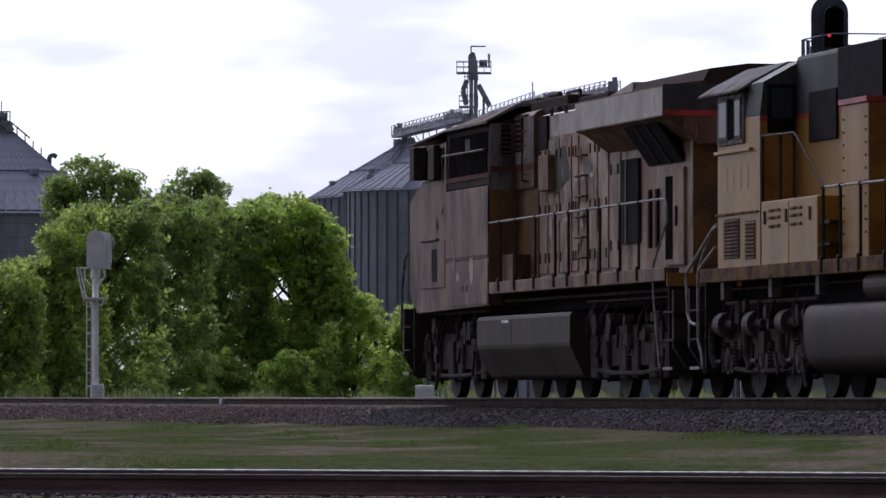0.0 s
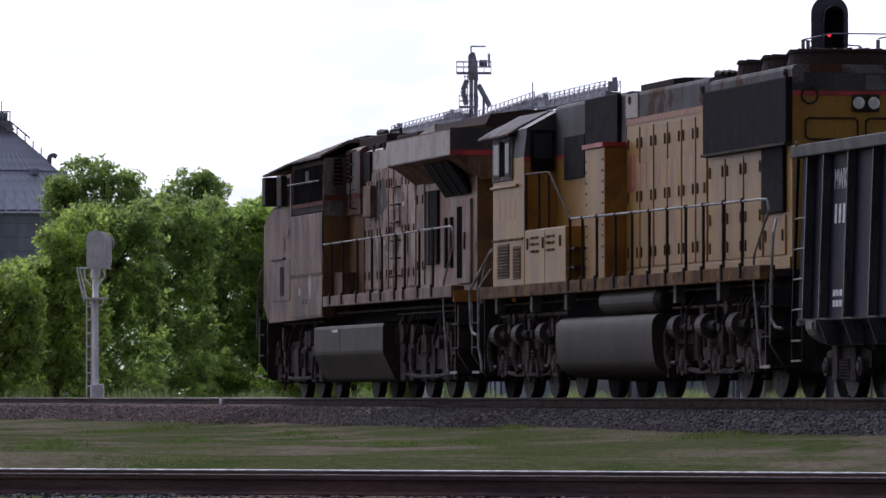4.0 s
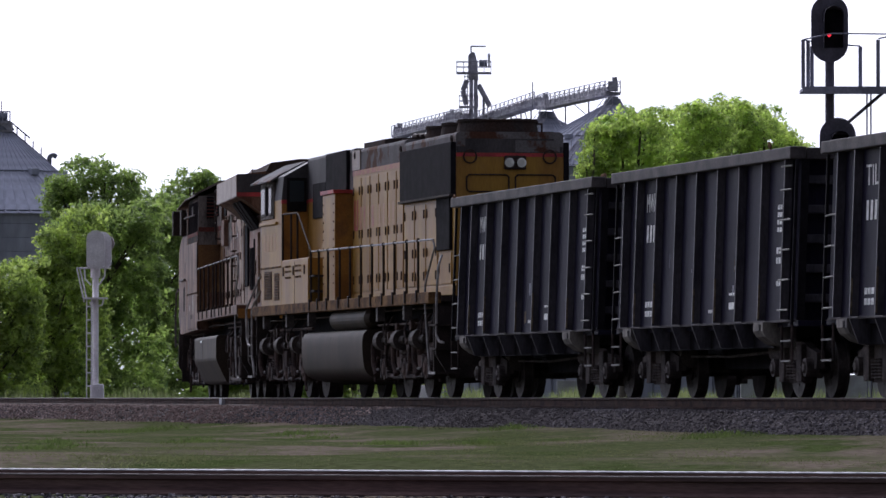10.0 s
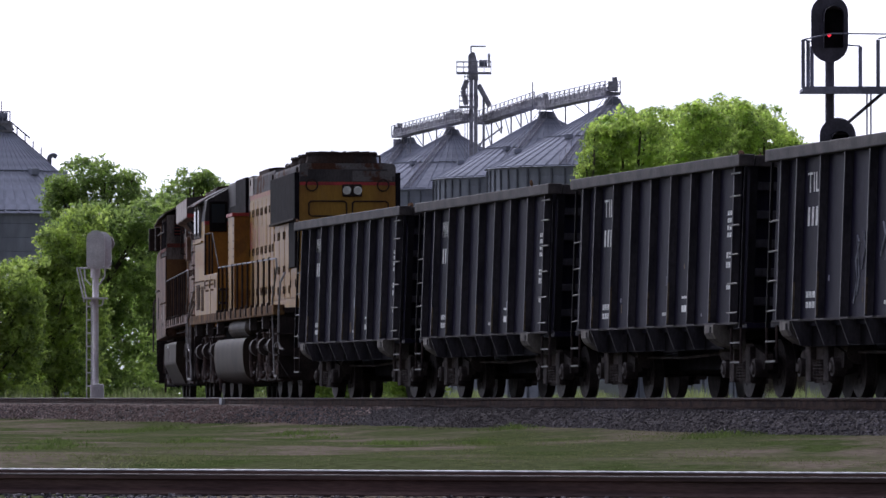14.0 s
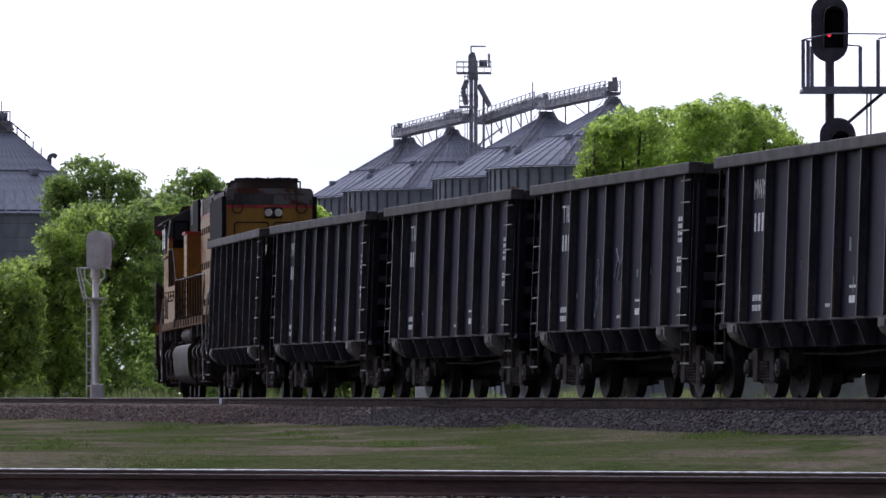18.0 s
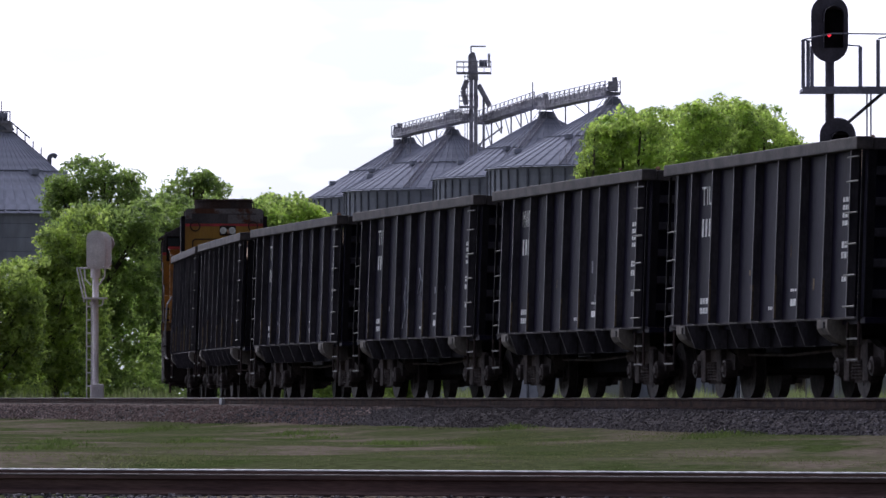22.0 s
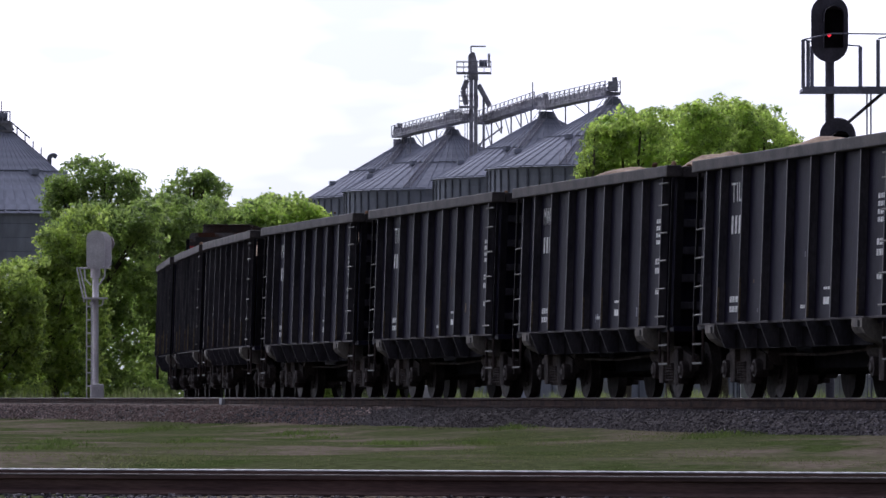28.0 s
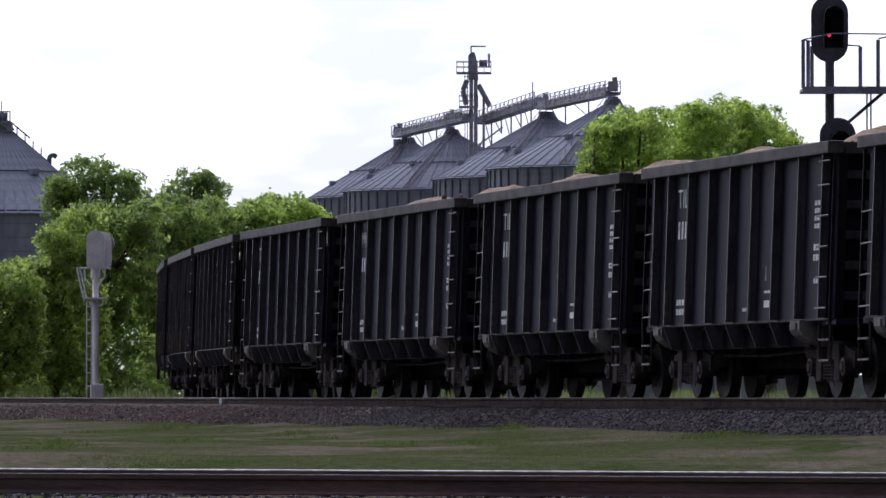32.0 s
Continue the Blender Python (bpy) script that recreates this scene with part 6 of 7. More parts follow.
# ---- signals ----
M_VISOR = material("pinkish_grey_paint", (0.45, 0.38, 0.38), 0.6, scale=3, fine=0.1)
def left_signal():
    d = 170.0
    k = d / F
    x = spot(169, d)
    s = thing("signal_mast", "silver-painted railway signal mast seen from behind, with ladder", "railway signal", "railway signals")
    z = rise
    part("base", boxes((x - 0.13, x + 0.22, d - 0.2, d + 0.2, 0.05, z(680, d)), bevel=0.03), M_SILVER, s)
    bm = rod(bmesh.new(), (x, d, 0.3), (x, d, z(478, d)), 0.085, 14)
    part("mast", bm, M_SILVER, s)
    part("collar", rod(bmesh.new(), (x, d, z(492, d)), (x, d, z(474, d)), 0.13, 14), M_SILVER, s)
    # oval housing with its round visor behind
    def oval(px0, px1, py0, py1, y0, y1, name, mat, parent):
        x0, x1, z0, z1 = spot(px0, d), spot(px1, d), z(py1, d), z(py0, d)
        r = (x1 - x0) / 2
        cx = (x0 + x1) / 2
        pts = [(cx + r * math.cos(a), z1 - r + r * math.sin(a)) for a in np.linspace(0, math.pi, 13)] + [(cx + r * math.cos(a), z0 + r * 0.5 + r * 0.5 * math.sin(a)) for a in np.linspace(math.pi, 2 * math.pi, 9)]
        bm = bmesh.new()
        prism(bm, [(float(a), float(b)) for a, b in pts], "y", y0, y1)
        return part(name, bm, mat, parent)
    plate = oval(163, 197, 410, 476, d + 0.02, d + 0.08, "background_plate", M_SILVER, s)
    oval(154, 186, 408, 477, d - 0.32, d + 0.02, "housing", M_SILVER, s)
    oval(159, 182, 415, 472, d - 0.345, d - 0.32, "door", M_SILVER, s)
    bm = rod(bmesh.new(), (spot(187, d), d + 0.08, z(430, d)), (spot(187, d), d + 0.5, z(430, d)), 0.21, 18)
    part("visor", bm, M_VISOR, s, "pinkish grey round visor")
    part("latch", boxes((spot(163, d), spot(169, d), d - 0.335, d - 0.32, z(446, d), z(443, d))), M_POST, s)
    # platform and guard bars
    part("platform", boxes((spot(149, d), spot(190, d), d - 0.35, d + 0.25, z(530, d), z(527, d))), M_SILVER, s)
    for pts in (((136, 475), (142, 475), (155, 532)), ((136, 475), (197, 475)), ((150, 475), (152, 495), (162, 505)), ((187, 475), (186, 490), (176, 505)), ((160, 535), (163, 541), (166, 530)), ((184, 530), (182, 540), (173, 543)), ((137, 476), (150, 535))):
        part("guard_bar", pipe([(spot(a, d), d - 0.25, z(b, d)) for a, b in pts], 0.022, 6), M_SILVER, s)
    for px in (154.5, 163):
        part("ladder_stile", rod(bmesh.new(), (spot(px, d), d - 0.28, 0.1), (spot(px, d), d - 0.28, z(530, d)), 0.02, 6), M_SILVER, s)
    for i in range(8):
        zz = z(703 - 23.4 * i + 4, d)
        part("ladder_rung", rod(bmesh.new(), (spot(154.5, d), d - 0.28, zz), (spot(163, d), d - 0.28, zz), 0.018, 6), M_SILVER, s)
    return s


def right_signal():
    d = 107.0
    x = spot(1469, d)
    z = rise
    s = thing("signal_mast", "black railway signal mast with red light and railed platform", "railway signal", "railway signals")
    part("mast", rod(bmesh.new(), (x, d, 0.0), (x, d, z(-20, d)), 0.075, 16), M_DARKSIG, s)
    part("base", boxes((x - 0.25, x + 0.25, d - 0.25, d + 0.25, -0.05, 0.5), bevel=0.04), M_DARKSIG, s)

    def head(px, py0, py1, w, name):
        x0 = spot(px, d)
        r = w / 2
        zt, zb = z(py0, d), z(py1, d)
        pts = [(x0 + r * math.cos(a), zt - r + r * math.sin(a)) for a in np.linspace(0, math.pi, 15)] + [(x0 + r * math.cos(a), zb + r + r * math.sin(a)) for a in np.linspace(math.pi, 2 * math.pi, 15)]
        bm = bmesh.new()
        prism(bm, [(float(a), float(b)) for a, b in pts], "y", d - 0.16, d - 0.13)
        h = part(name, bm, M_DARKSIG, s, "black oval signal target")
        return h, x0
    h, x0 = head(1468, -8, 111, 0.615, "target")
    # long visor over the lights
    def visor(px, py0, py1, w, parent, glow_py):
        xa = spot(px, d)
        r = w / 2
        zt, zb = z(py0, d), z(py1, d)
        arc = [(xa + r * math.cos(a), zt - r + r * math.sin(a)) for a in np.linspace(0.15, math.pi - 0.15, 13)]
        outline = [(xa + r, zb)] + arc + [(xa - r, zb)]
        bm = bmesh.new()
        front, back = [], []
        for px_, pz in outline:
            back.append(bm.verts.new((px_, d - 0.16, pz)))
            front.append(bm.verts.new((px_, d - 0.50, pz - 0.02)))
        for i in range(len(outline) - 1):
            bm.faces.new((back[i], back[i + 1], front[i + 1], front[i]))
        g = bmesh.ops.solidify(bm, geom=bm.faces[:], thickness=0.012)
        v = part("visor", bm, M_DARKSIG, parent)
        part("lens_plate", boxes((xa - r * 0.95, xa + r * 0.95, d - 0.18, d - 0.162, zb, zt - r * 0.4)), M_SCREEN, parent)
        return xa
    xa = visor(1474, 11, 85, 0.33, h, 63)
    bm = rod(bmesh.new(), (spot(1467, d), d - 0.20, z(63, d)), (spot(1467, d), d - 0.18, z(63, d)), 0.03, 16)
    part("red_lens", bm, M_REDLIGHT, h, "lit red signal lens")
    bm = rod(bmesh.new(), (spot(1480, d), d - 0.19, z(35, d)), (spot(1480, d), d - 0.18, z(35, d)), 0.10, 16)
    part("dark_lens", bm, M_SCREEN, h)
    h2, x1 = head(1482, 209, 330, 0.60, "target")
    visor(1486, 232, 306, 0.33, h2, 0)
    part("bracket", boxes((x - 0.06, x + 0.06, d - 0.14, d - 0.05, z(90, d), z(70, d))), M_DARKSIG, s)
    part("bracket", boxes((x - 0.06, x + 0.12, d - 0.14, d - 0.05, z(270, d), z(255, d))), M_DARKSIG, s)
    # platform with railing, a brace and a ladder
    zf = z(158, d)
    part("platform", boxes((spot(1418, d), spot(1640, d), d - 0.55, d + 0.45, zf - 0.06, zf), bevel=0.01), M_PLATFORM, s, "dark steel grating platform")
    part("platform_edge", boxes((spot(1418, d), spot(1640, d), d - 0.56, d - 0.55, zf - 0.10, zf + 0.02)), M_PLATFORM, s)
    for px, y in ((1419, d - 0.5), (1430, d - 0.1), (1440, d + 0.4), (1526, d + 0.4), (1551, d - 0.5), (1630, d - 0.5)):
        top = z(73, d) if y < d else z(80, d)
        part("rail_post", boxes((spot(px, d) - 0.03, spot(px, d) + 0.03, y - 0.03, y + 0.03, zf, top)), M_PLATFORM, s)
    for y, pts in ((d - 0.5, ((1419, 73), (1470, 62), (1568, 63), (1640, 66))), (d + 0.4, ((1436, 70), (1500, 77), (1526, 79))), (d - 0.5, ((1551, 71), (1580, 66)))):
        part("guard_rail", pipe([(spot(a, d), y, z(b, d)) for a, b in pts], 0.012, 6), M_PLATFORM, s)
    part("end_rail", pipe([(spot(1419, d), d - 0.5, z(73, d)), (spot(1436, d), d + 0.4, z(70, d))], 0.012, 6), M_PLATFORM, s)
    part("brace", rod(bmesh.new(), (spot(1500, d), d, z(218, d)), (spot(1566, d), d, z(162, d)), 0.028, 8), M_DARKSIG, s)
    for px in (1537, 1544):
        part("ladder_stile", boxes((spot(px, d) - 0.012, spot(px, d) + 0.012, d + 0.3, d + 0.34, 0.0, z(160, d))), M_PLATFORM, s)
    for i in range(14):
        zz = 0.3 + i * 0.32
        part("ladder_rung", rod(bmesh.new(), (spot(1537, d), d + 0.32, zz), (spot(1544, d), d + 0.32, zz), 0.012, 6), M_PLATFORM, s)
    return s


M_PLATFORM = material("dark_blue_grey_steel", (0.27, 0.27, 0.36), 0.6, 0.0, scale=3, fine=0.2)
M_REDLIGHT = bpy.data.materials.new("red_signal_light")
M_REDLIGHT.use_nodes = True
_b = M_REDLIGHT.node_tree.nodes["Principled BSDF"]
_b.inputs["Base Color"].default_value = (0.5, 0.02, 0.03, 1)
_b.inputs["Emission Color"].default_value = (1.0, 0.03, 0.05, 1)
_b.inputs["Emission Strength"].default_value = 1.3
left_signal()
right_signal()

# ---- trees ----
def leaf_material(name, colour, dark, glow, gloss=0.5):
    """Leaves: gloss above, light let through."""
    m = bpy.data.materials.new(name)
    m.use_nodes = True
    nt = m.node_tree
    link = nt.links.new
    b = nt.nodes["Principled BSDF"]
    geo = nt.nodes.new("ShaderNodeNewGeometry")
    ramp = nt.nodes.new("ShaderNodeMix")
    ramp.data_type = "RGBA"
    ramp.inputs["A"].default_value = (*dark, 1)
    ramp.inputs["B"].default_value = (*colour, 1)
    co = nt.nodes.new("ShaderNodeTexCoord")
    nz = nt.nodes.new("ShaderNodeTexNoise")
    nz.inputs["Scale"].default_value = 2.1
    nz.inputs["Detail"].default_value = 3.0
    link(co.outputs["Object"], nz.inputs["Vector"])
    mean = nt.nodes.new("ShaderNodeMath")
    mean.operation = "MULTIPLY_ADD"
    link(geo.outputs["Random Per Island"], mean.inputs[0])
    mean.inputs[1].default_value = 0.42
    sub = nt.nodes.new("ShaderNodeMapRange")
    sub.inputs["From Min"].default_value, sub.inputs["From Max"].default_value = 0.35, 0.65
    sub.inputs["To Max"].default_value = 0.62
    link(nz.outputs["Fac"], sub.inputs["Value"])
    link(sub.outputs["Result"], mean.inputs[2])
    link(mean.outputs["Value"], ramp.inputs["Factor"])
    link(ramp.outputs["Result"], b.inputs["Base Color"])
    b.inputs["Roughness"].default_value = 0.5 if gloss else 0.95
    b.inputs["Specular IOR Level"].default_value = gloss
    tr = nt.nodes.new("ShaderNodeBsdfTranslucent")
    hs = nt.nodes.new("ShaderNodeHueSaturation")
    hs.inputs["Hue"].default_value = 0.495
    hs.inputs["Saturation"].default_value = 1.1
    hs.inputs["Value"].default_value = 2.2
    link(ramp.outputs["Result"], hs.inputs["Color"])
    link(hs.outputs["Color"], tr.inputs["Color"])
    mix = nt.nodes.new("ShaderNodeMixShader")
    mix.inputs["Fac"].default_value = glow
    link(b.outputs["BSDF"], mix.inputs[1])
    link(tr.outputs["BSDF"], mix.inputs[2])
    link(mix.outputs["Shader"], nt.nodes["Material Output"].inputs["Surface"])
    return m


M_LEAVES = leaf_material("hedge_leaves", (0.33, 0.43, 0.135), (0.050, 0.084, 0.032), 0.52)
# brighter copies of the hedge leaves; M_SUNNY holds sunlight in its colour
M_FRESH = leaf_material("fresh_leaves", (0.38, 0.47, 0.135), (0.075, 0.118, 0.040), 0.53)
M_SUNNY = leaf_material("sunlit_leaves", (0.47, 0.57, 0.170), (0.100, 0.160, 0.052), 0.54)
M_DRYGRASS = leaf_material("long_grass", (0.22, 0.25, 0.11), (0.10, 0.13, 0.055), 0.35)


def leaf_cloud(rng, blobs, count, size, spray=9):
    """Folded leaves in sprays along twigs; the sprays roof uneven clumps, thin below and inside: arrays of vertices and faces."""
    m = count // spray
    B = np.array(blobs)
    weights = B[:, 3] ** 2
    pick = rng.choice(len(blobs), m, p=weights / weights.sum())
    B = B[pick]
    out = rng.normal(size=(m, 3))
    out[:, 2] = out[:, 2] * 0.8 + 0.45
    out /= np.linalg.norm(out, axis=1)[:, None]
    hub = B[:, :3] + out * (B[:, 3] * rng.uniform(0.45, 1.1, m) ** 0.5)[:, None] * np.array([1.0, 1.0, 0.72])
    hub[:, 2] = np.maximum(hub[:, 2], 0.05)
    face = out * 0.8 + np.array([0, -0.1, 0.4]) + rng.normal(scale=0.45, size=(m, 3))
    face /= np.linalg.norm(face, axis=1)[:, None]
    twig = np.cross(face, rng.normal(size=(m, 3)))
    twig /= np.linalg.norm(twig, axis=1)[:, None]
    n = m * spray
    hub, face, twig = (np.repeat(q, spray, axis=0) for q in (hub, face, twig))
    side = np.cross(face, twig)
    c = hub + twig * rng.uniform(-2.4, 2.4, (n, 1)) * size + side * rng.normal(scale=0.9, size=(n, 1)) * size + face * rng.normal(scale=0.35, size=(n, 1)) * size
    nrm = face + rng.normal(scale=0.45, size=(n, 3))
    nrm /= np.linalg.norm(nrm, axis=1)[:, None]
    t = np.cross(nrm, twig + rng.normal(scale=0.8, size=(n, 3)))
    t /= np.linalg.norm(t, axis=1)[:, None]
    b = np.cross(nrm, t)
    s = (size * rng.uniform(0.55, 1.35, n))[:, None]
    p = [c - t * s, c - b * s * 0.5 + nrm * s * 0.15, c + t * s, c + b * s * 0.5 + nrm * s * 0.15]
    verts = np.stack(p, 1).reshape(-1, 3)
    idx = np.arange(n)[:, None] * 4
    faces = np.concatenate([idx + np.array([0, 1, 2]), idx + np.array([0, 2, 3])], 1).reshape(-1, 3)
    return verts, faces


def mesh_of(name, verts, faces, mat):
    me = bpy.data.meshes.new(name)
    n, f = len(verts), len(faces)
    k = faces.shape[1]
    me.vertices.add(n)
    me.vertices.foreach_set("co", verts.astype(np.float32).ravel())
    me.loops.add(f * k)
    me.loops.foreach_set("vertex_index", faces.astype(np.int32).ravel())
    me.polygons.add(f)
    me.polygons.foreach_set("loop_start", np.arange(0, f * k, k, dtype=np.int32))
    me.polygons.foreach_set("loop_total", np.full(f, k, dtype=np.int32))
    me.update(calc_edges=True)
    me.validate()
    me.materials.append(mat)
    return me


GAP_D = 205.0
GAP_X, GAP_Z = spot(498, GAP_D), rise(512, GAP_D)


def skyline(px, line):
    """Height in the view of a row of crowns at a bearing."""
    return float(np.interp(px, [q[0] for q in line], [q[1] for q in line]))


def tree(seed, px, d, width, line, base, leaves, size, mat, label, clumps=60, depth=1.0, name="tree"):
    """A tree at bearing px and distance d; its crown fills a width in metres up to a skyline and down to a base height."""
    rng = np.random.default_rng(seed)
    x, y = spot(px, d), d
    t = thing(name, label, "tree", "trees by the track")
    t.location = (x, y, -0.05)
    top = rise(skyline(px, line), d)
    lean_x = rng.uniform(-0.3, 0.3)
    h = top * 0.6
    bm = bmesh.new()
    g = 0.022 * top
    rod(bm, (0, 0, 0), (lean_x * 0.5, 0, h * 0.5), g, 10, g * 0.7)
    rod(bm, (lean_x * 0.5, 0, h * 0.5), (lean_x, 0, h), g * 0.7, 10, g * 0.25)
    trunk = part("trunk", bm, M_BARK, t)
    cl = []
    for i in range(clumps * 4):
        if len(cl) == clumps:
            break
        q = rng.uniform(-1, 1)
        r = (0.17 + 0.40 * rng.uniform() ** 1.5) * (1.0 if width > 2.2 else 0.7)
        cx = q * (width / 2 - r * 0.4)
        cy = rng.uniform(-1, 1) * (1 - 0.35 * q * q) * width * 0.33 * depth
        ceil = rise(skyline(px + cx / d * F, line), d) - r * 0.6 - rng.exponential(0.08) - 0.55 * max(0.0, noise.noise((cx * 1.7 + seed, cy * 1.5, 4.0)))
        low = base + r * 0.5
        if ceil < low:
            continue
        # more clumps towards the outside than in the heart
        u = rng.uniform(0, 1) ** 0.8
        z = low + (ceil - low) * u
        cl.append((cx, cy, z, r))
    for c in sorted(cl, key=lambda c: -c[3])[:14]:
        k = min(0.95, max(0.2, (c[2] - 0.8) / max(h, 1)))
        part("limb", rod(bmesh.new(), (lean_x * k, 0, h * k * 0.85), (c[0], c[1], c[2]), 0.009 * top, 6, 0.003 * top), M_BARK, trunk)
    # loose foliage between the clumps
    fill = []
    while len(fill) < clumps * 3:
        q, c = rng.uniform(-1, 1), rng.uniform(-1, 1)
        ceil = rise(skyline(px + q * width / 2 / d * F, line), d) - 0.35 - 0.5 * max(0.0, noise.noise((q * width * 0.85 + seed, c, 4.0)))
        if base < ceil:
            fill.append((q * width / 2, c * (1 - 0.35 * q * q) * width * 0.33 * depth, base + (ceil - base) * rng.uniform(), rng.uniform(0.15, 0.4)))
    v, f = leaf_cloud(rng, cl, int(leaves * 0.68), size)
    v2, f2 = leaf_cloud(rng, fill, int(leaves * 0.32), size)
    v, f = np.concatenate([v, v2]), np.concatenate([f, f2 + len(v)])
    # a thin place in the crowns, with sky behind
    quad = v.reshape(-1, 4, 3)
    u = quad.mean(1) + np.array([x, y, 0.0])
    away = ((u[:, 0] * GAP_D / u[:, 1] - GAP_X) / 0.34) ** 2 + ((u[:, 2] - CAM_Z) * GAP_D / u[:, 1] - GAP_Z + CAM_Z) ** 2 / 0.34
    keep = away + rng.normal(scale=0.40, size=len(u)) > 0.72
    v = quad[keep].reshape(-1, 3)
    f = f[:keep.sum() * 2]
    crown = new("crown", mesh_of("crown", v, f, mat))
    crown.parent = t
    return t


HEDGE = "leafy green tree in full spring leaf beside the railway"
# skylines of the crowns, as bearing and height in the view
HEDGE_LINE = ((-120, 452), (0, 452), (62, 450), (80, 425), (92, 392), (112, 366), (150, 352), (235, 350), (262, 337), (290, 335), (330, 342), (395, 342), (430, 352), (460, 344), (475, 330), (500, 340), (532, 338), (556, 356), (578, 364), (600, 394), (617, 440), (622, 505), (660, 523), (720, 540))
TALL_LINE = ((76, 306), (96, 290), (128, 272), (160, 268), (200, 278), (238, 290), (256, 318), (270, 345))
THIN_LINE = ((292, 300), (300, 284), (326, 290), (352, 280), (372, 298), (396, 330), (404, 345))
LOW_LINE = ((340, 640), (380, 612), (420, 622), (445, 650), (470, 628), (520, 612), (560, 610), (600, 520), (640, 512), (690, 540), (730, 525), (790, 560))
RIGHT_LINE = ((1018, 310), (1028, 284), (1040, 262), (1041, 205), (1080, 192), (1120, 181), (1190, 182), (1230, 172), (1282, 164), (1330, 178), (1366, 182), (1394, 212), (1416, 236), (1452, 252))
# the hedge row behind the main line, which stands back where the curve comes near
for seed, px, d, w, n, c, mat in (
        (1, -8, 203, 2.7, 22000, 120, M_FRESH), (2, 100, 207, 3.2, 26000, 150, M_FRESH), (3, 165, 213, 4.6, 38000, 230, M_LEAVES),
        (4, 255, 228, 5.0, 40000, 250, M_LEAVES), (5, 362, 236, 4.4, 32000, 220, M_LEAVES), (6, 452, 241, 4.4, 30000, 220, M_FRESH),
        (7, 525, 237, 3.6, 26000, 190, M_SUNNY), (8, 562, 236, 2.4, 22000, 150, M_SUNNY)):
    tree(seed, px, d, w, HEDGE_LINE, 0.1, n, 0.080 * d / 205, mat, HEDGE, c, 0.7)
# tops standing over the hedge
tree(11, 172, 228, 3.75, TALL_LINE, 6.6, 14000, 0.070, M_LEAVES, "tall spreading tree rising over the hedge", 90, 0.7)
tree(12, 346, 262, 2.5, THIN_LINE, 7.4, 8000, 0.076, M_LEAVES, "tall thin tree rising over the hedge", 44, 0.7)
# low fresh growth at the foot of the hedge and beyond it, mostly sunlit colour
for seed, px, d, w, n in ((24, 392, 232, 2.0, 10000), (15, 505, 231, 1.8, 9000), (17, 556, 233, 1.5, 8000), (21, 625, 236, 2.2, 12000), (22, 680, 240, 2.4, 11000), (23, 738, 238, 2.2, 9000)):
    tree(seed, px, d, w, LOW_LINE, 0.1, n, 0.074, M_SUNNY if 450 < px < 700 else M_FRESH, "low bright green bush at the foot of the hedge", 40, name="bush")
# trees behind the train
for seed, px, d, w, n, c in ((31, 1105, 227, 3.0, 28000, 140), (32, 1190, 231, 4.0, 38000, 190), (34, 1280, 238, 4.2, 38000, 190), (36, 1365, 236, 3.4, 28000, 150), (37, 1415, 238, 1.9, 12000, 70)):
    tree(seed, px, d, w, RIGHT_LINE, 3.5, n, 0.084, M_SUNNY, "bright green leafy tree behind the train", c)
tree(35, 1040, 226, 0.85, RIGHT_LINE, 6.3, 2600, 0.074, M_FRESH, "thin green tree behind the train", 16)


# ---- low things seen under the train ----
def verge(seed, x0, x1, d0, d1, count, height, mat, label, name):
    """A belt of long grass and weeds."""
    rng = np.random.default_rng(seed)
    c = np.stack([rng.uniform(x0, x1, count), rng.uniform(d0, d1, count), np.zeros(count)], 1)
    line = np.array([on_line(s)[:2] for s in np.arange(60, 175, 1.0)])
    off = np.array([np.min(np.hypot(line[:, 0] - p[0], line[:, 1] - p[1])) for p in c])
    c = c[off > 2.4]
    count = len(c)
    h = height * rng.uniform(0.4, 1.3, count) * (0.6 + 0.5 * np.sin(c[:, 0] * 0.9 + seed) ** 2)
    a = rng.uniform(0, math.pi, count)
    w = np.stack([np.cos(a), np.sin(a), np.zeros(count)], 1) * (0.02 + 0.03 * rng.uniform(size=count))[:, None]
    tip = c + np.stack([rng.normal(scale=0.18, size=count) * h, rng.normal(scale=0.18, size=count) * h, h], 1)
    v = np.stack([c - w, c + w, tip], 1).reshape(-1, 3)
    f = np.arange(count * 3).reshape(-1, 3)
    return tagged(new(name, mesh_of(name, v, f, mat)), label, "grass", kind="stuff")


verge(51, spot(-100, 215), spot(1750, 215), 196, 222, 26000, 0.75, M_DRYGRASS, "long pale green grass at the foot of the trees", "long_grass")


def concrete_wall(px0, px1, d, h, label):
    w = thing("low_wall", label, "wall", "low walls")
    x0, x1 = spot(px0, d), spot(px1, d)
    n = max(1, int((x1 - x0) / 1.2))
    for i in range(n):
        a, b = x0 + (x1 - x0) * i / n, x0 + (x1 - x0) * (i + 1) / n
        part("block", boxes((a + 0.01, b - 0.01, d - 0.2, d + 0.2, -0.1, h), bevel=0.02), M_CONCRETE, w)
    return w


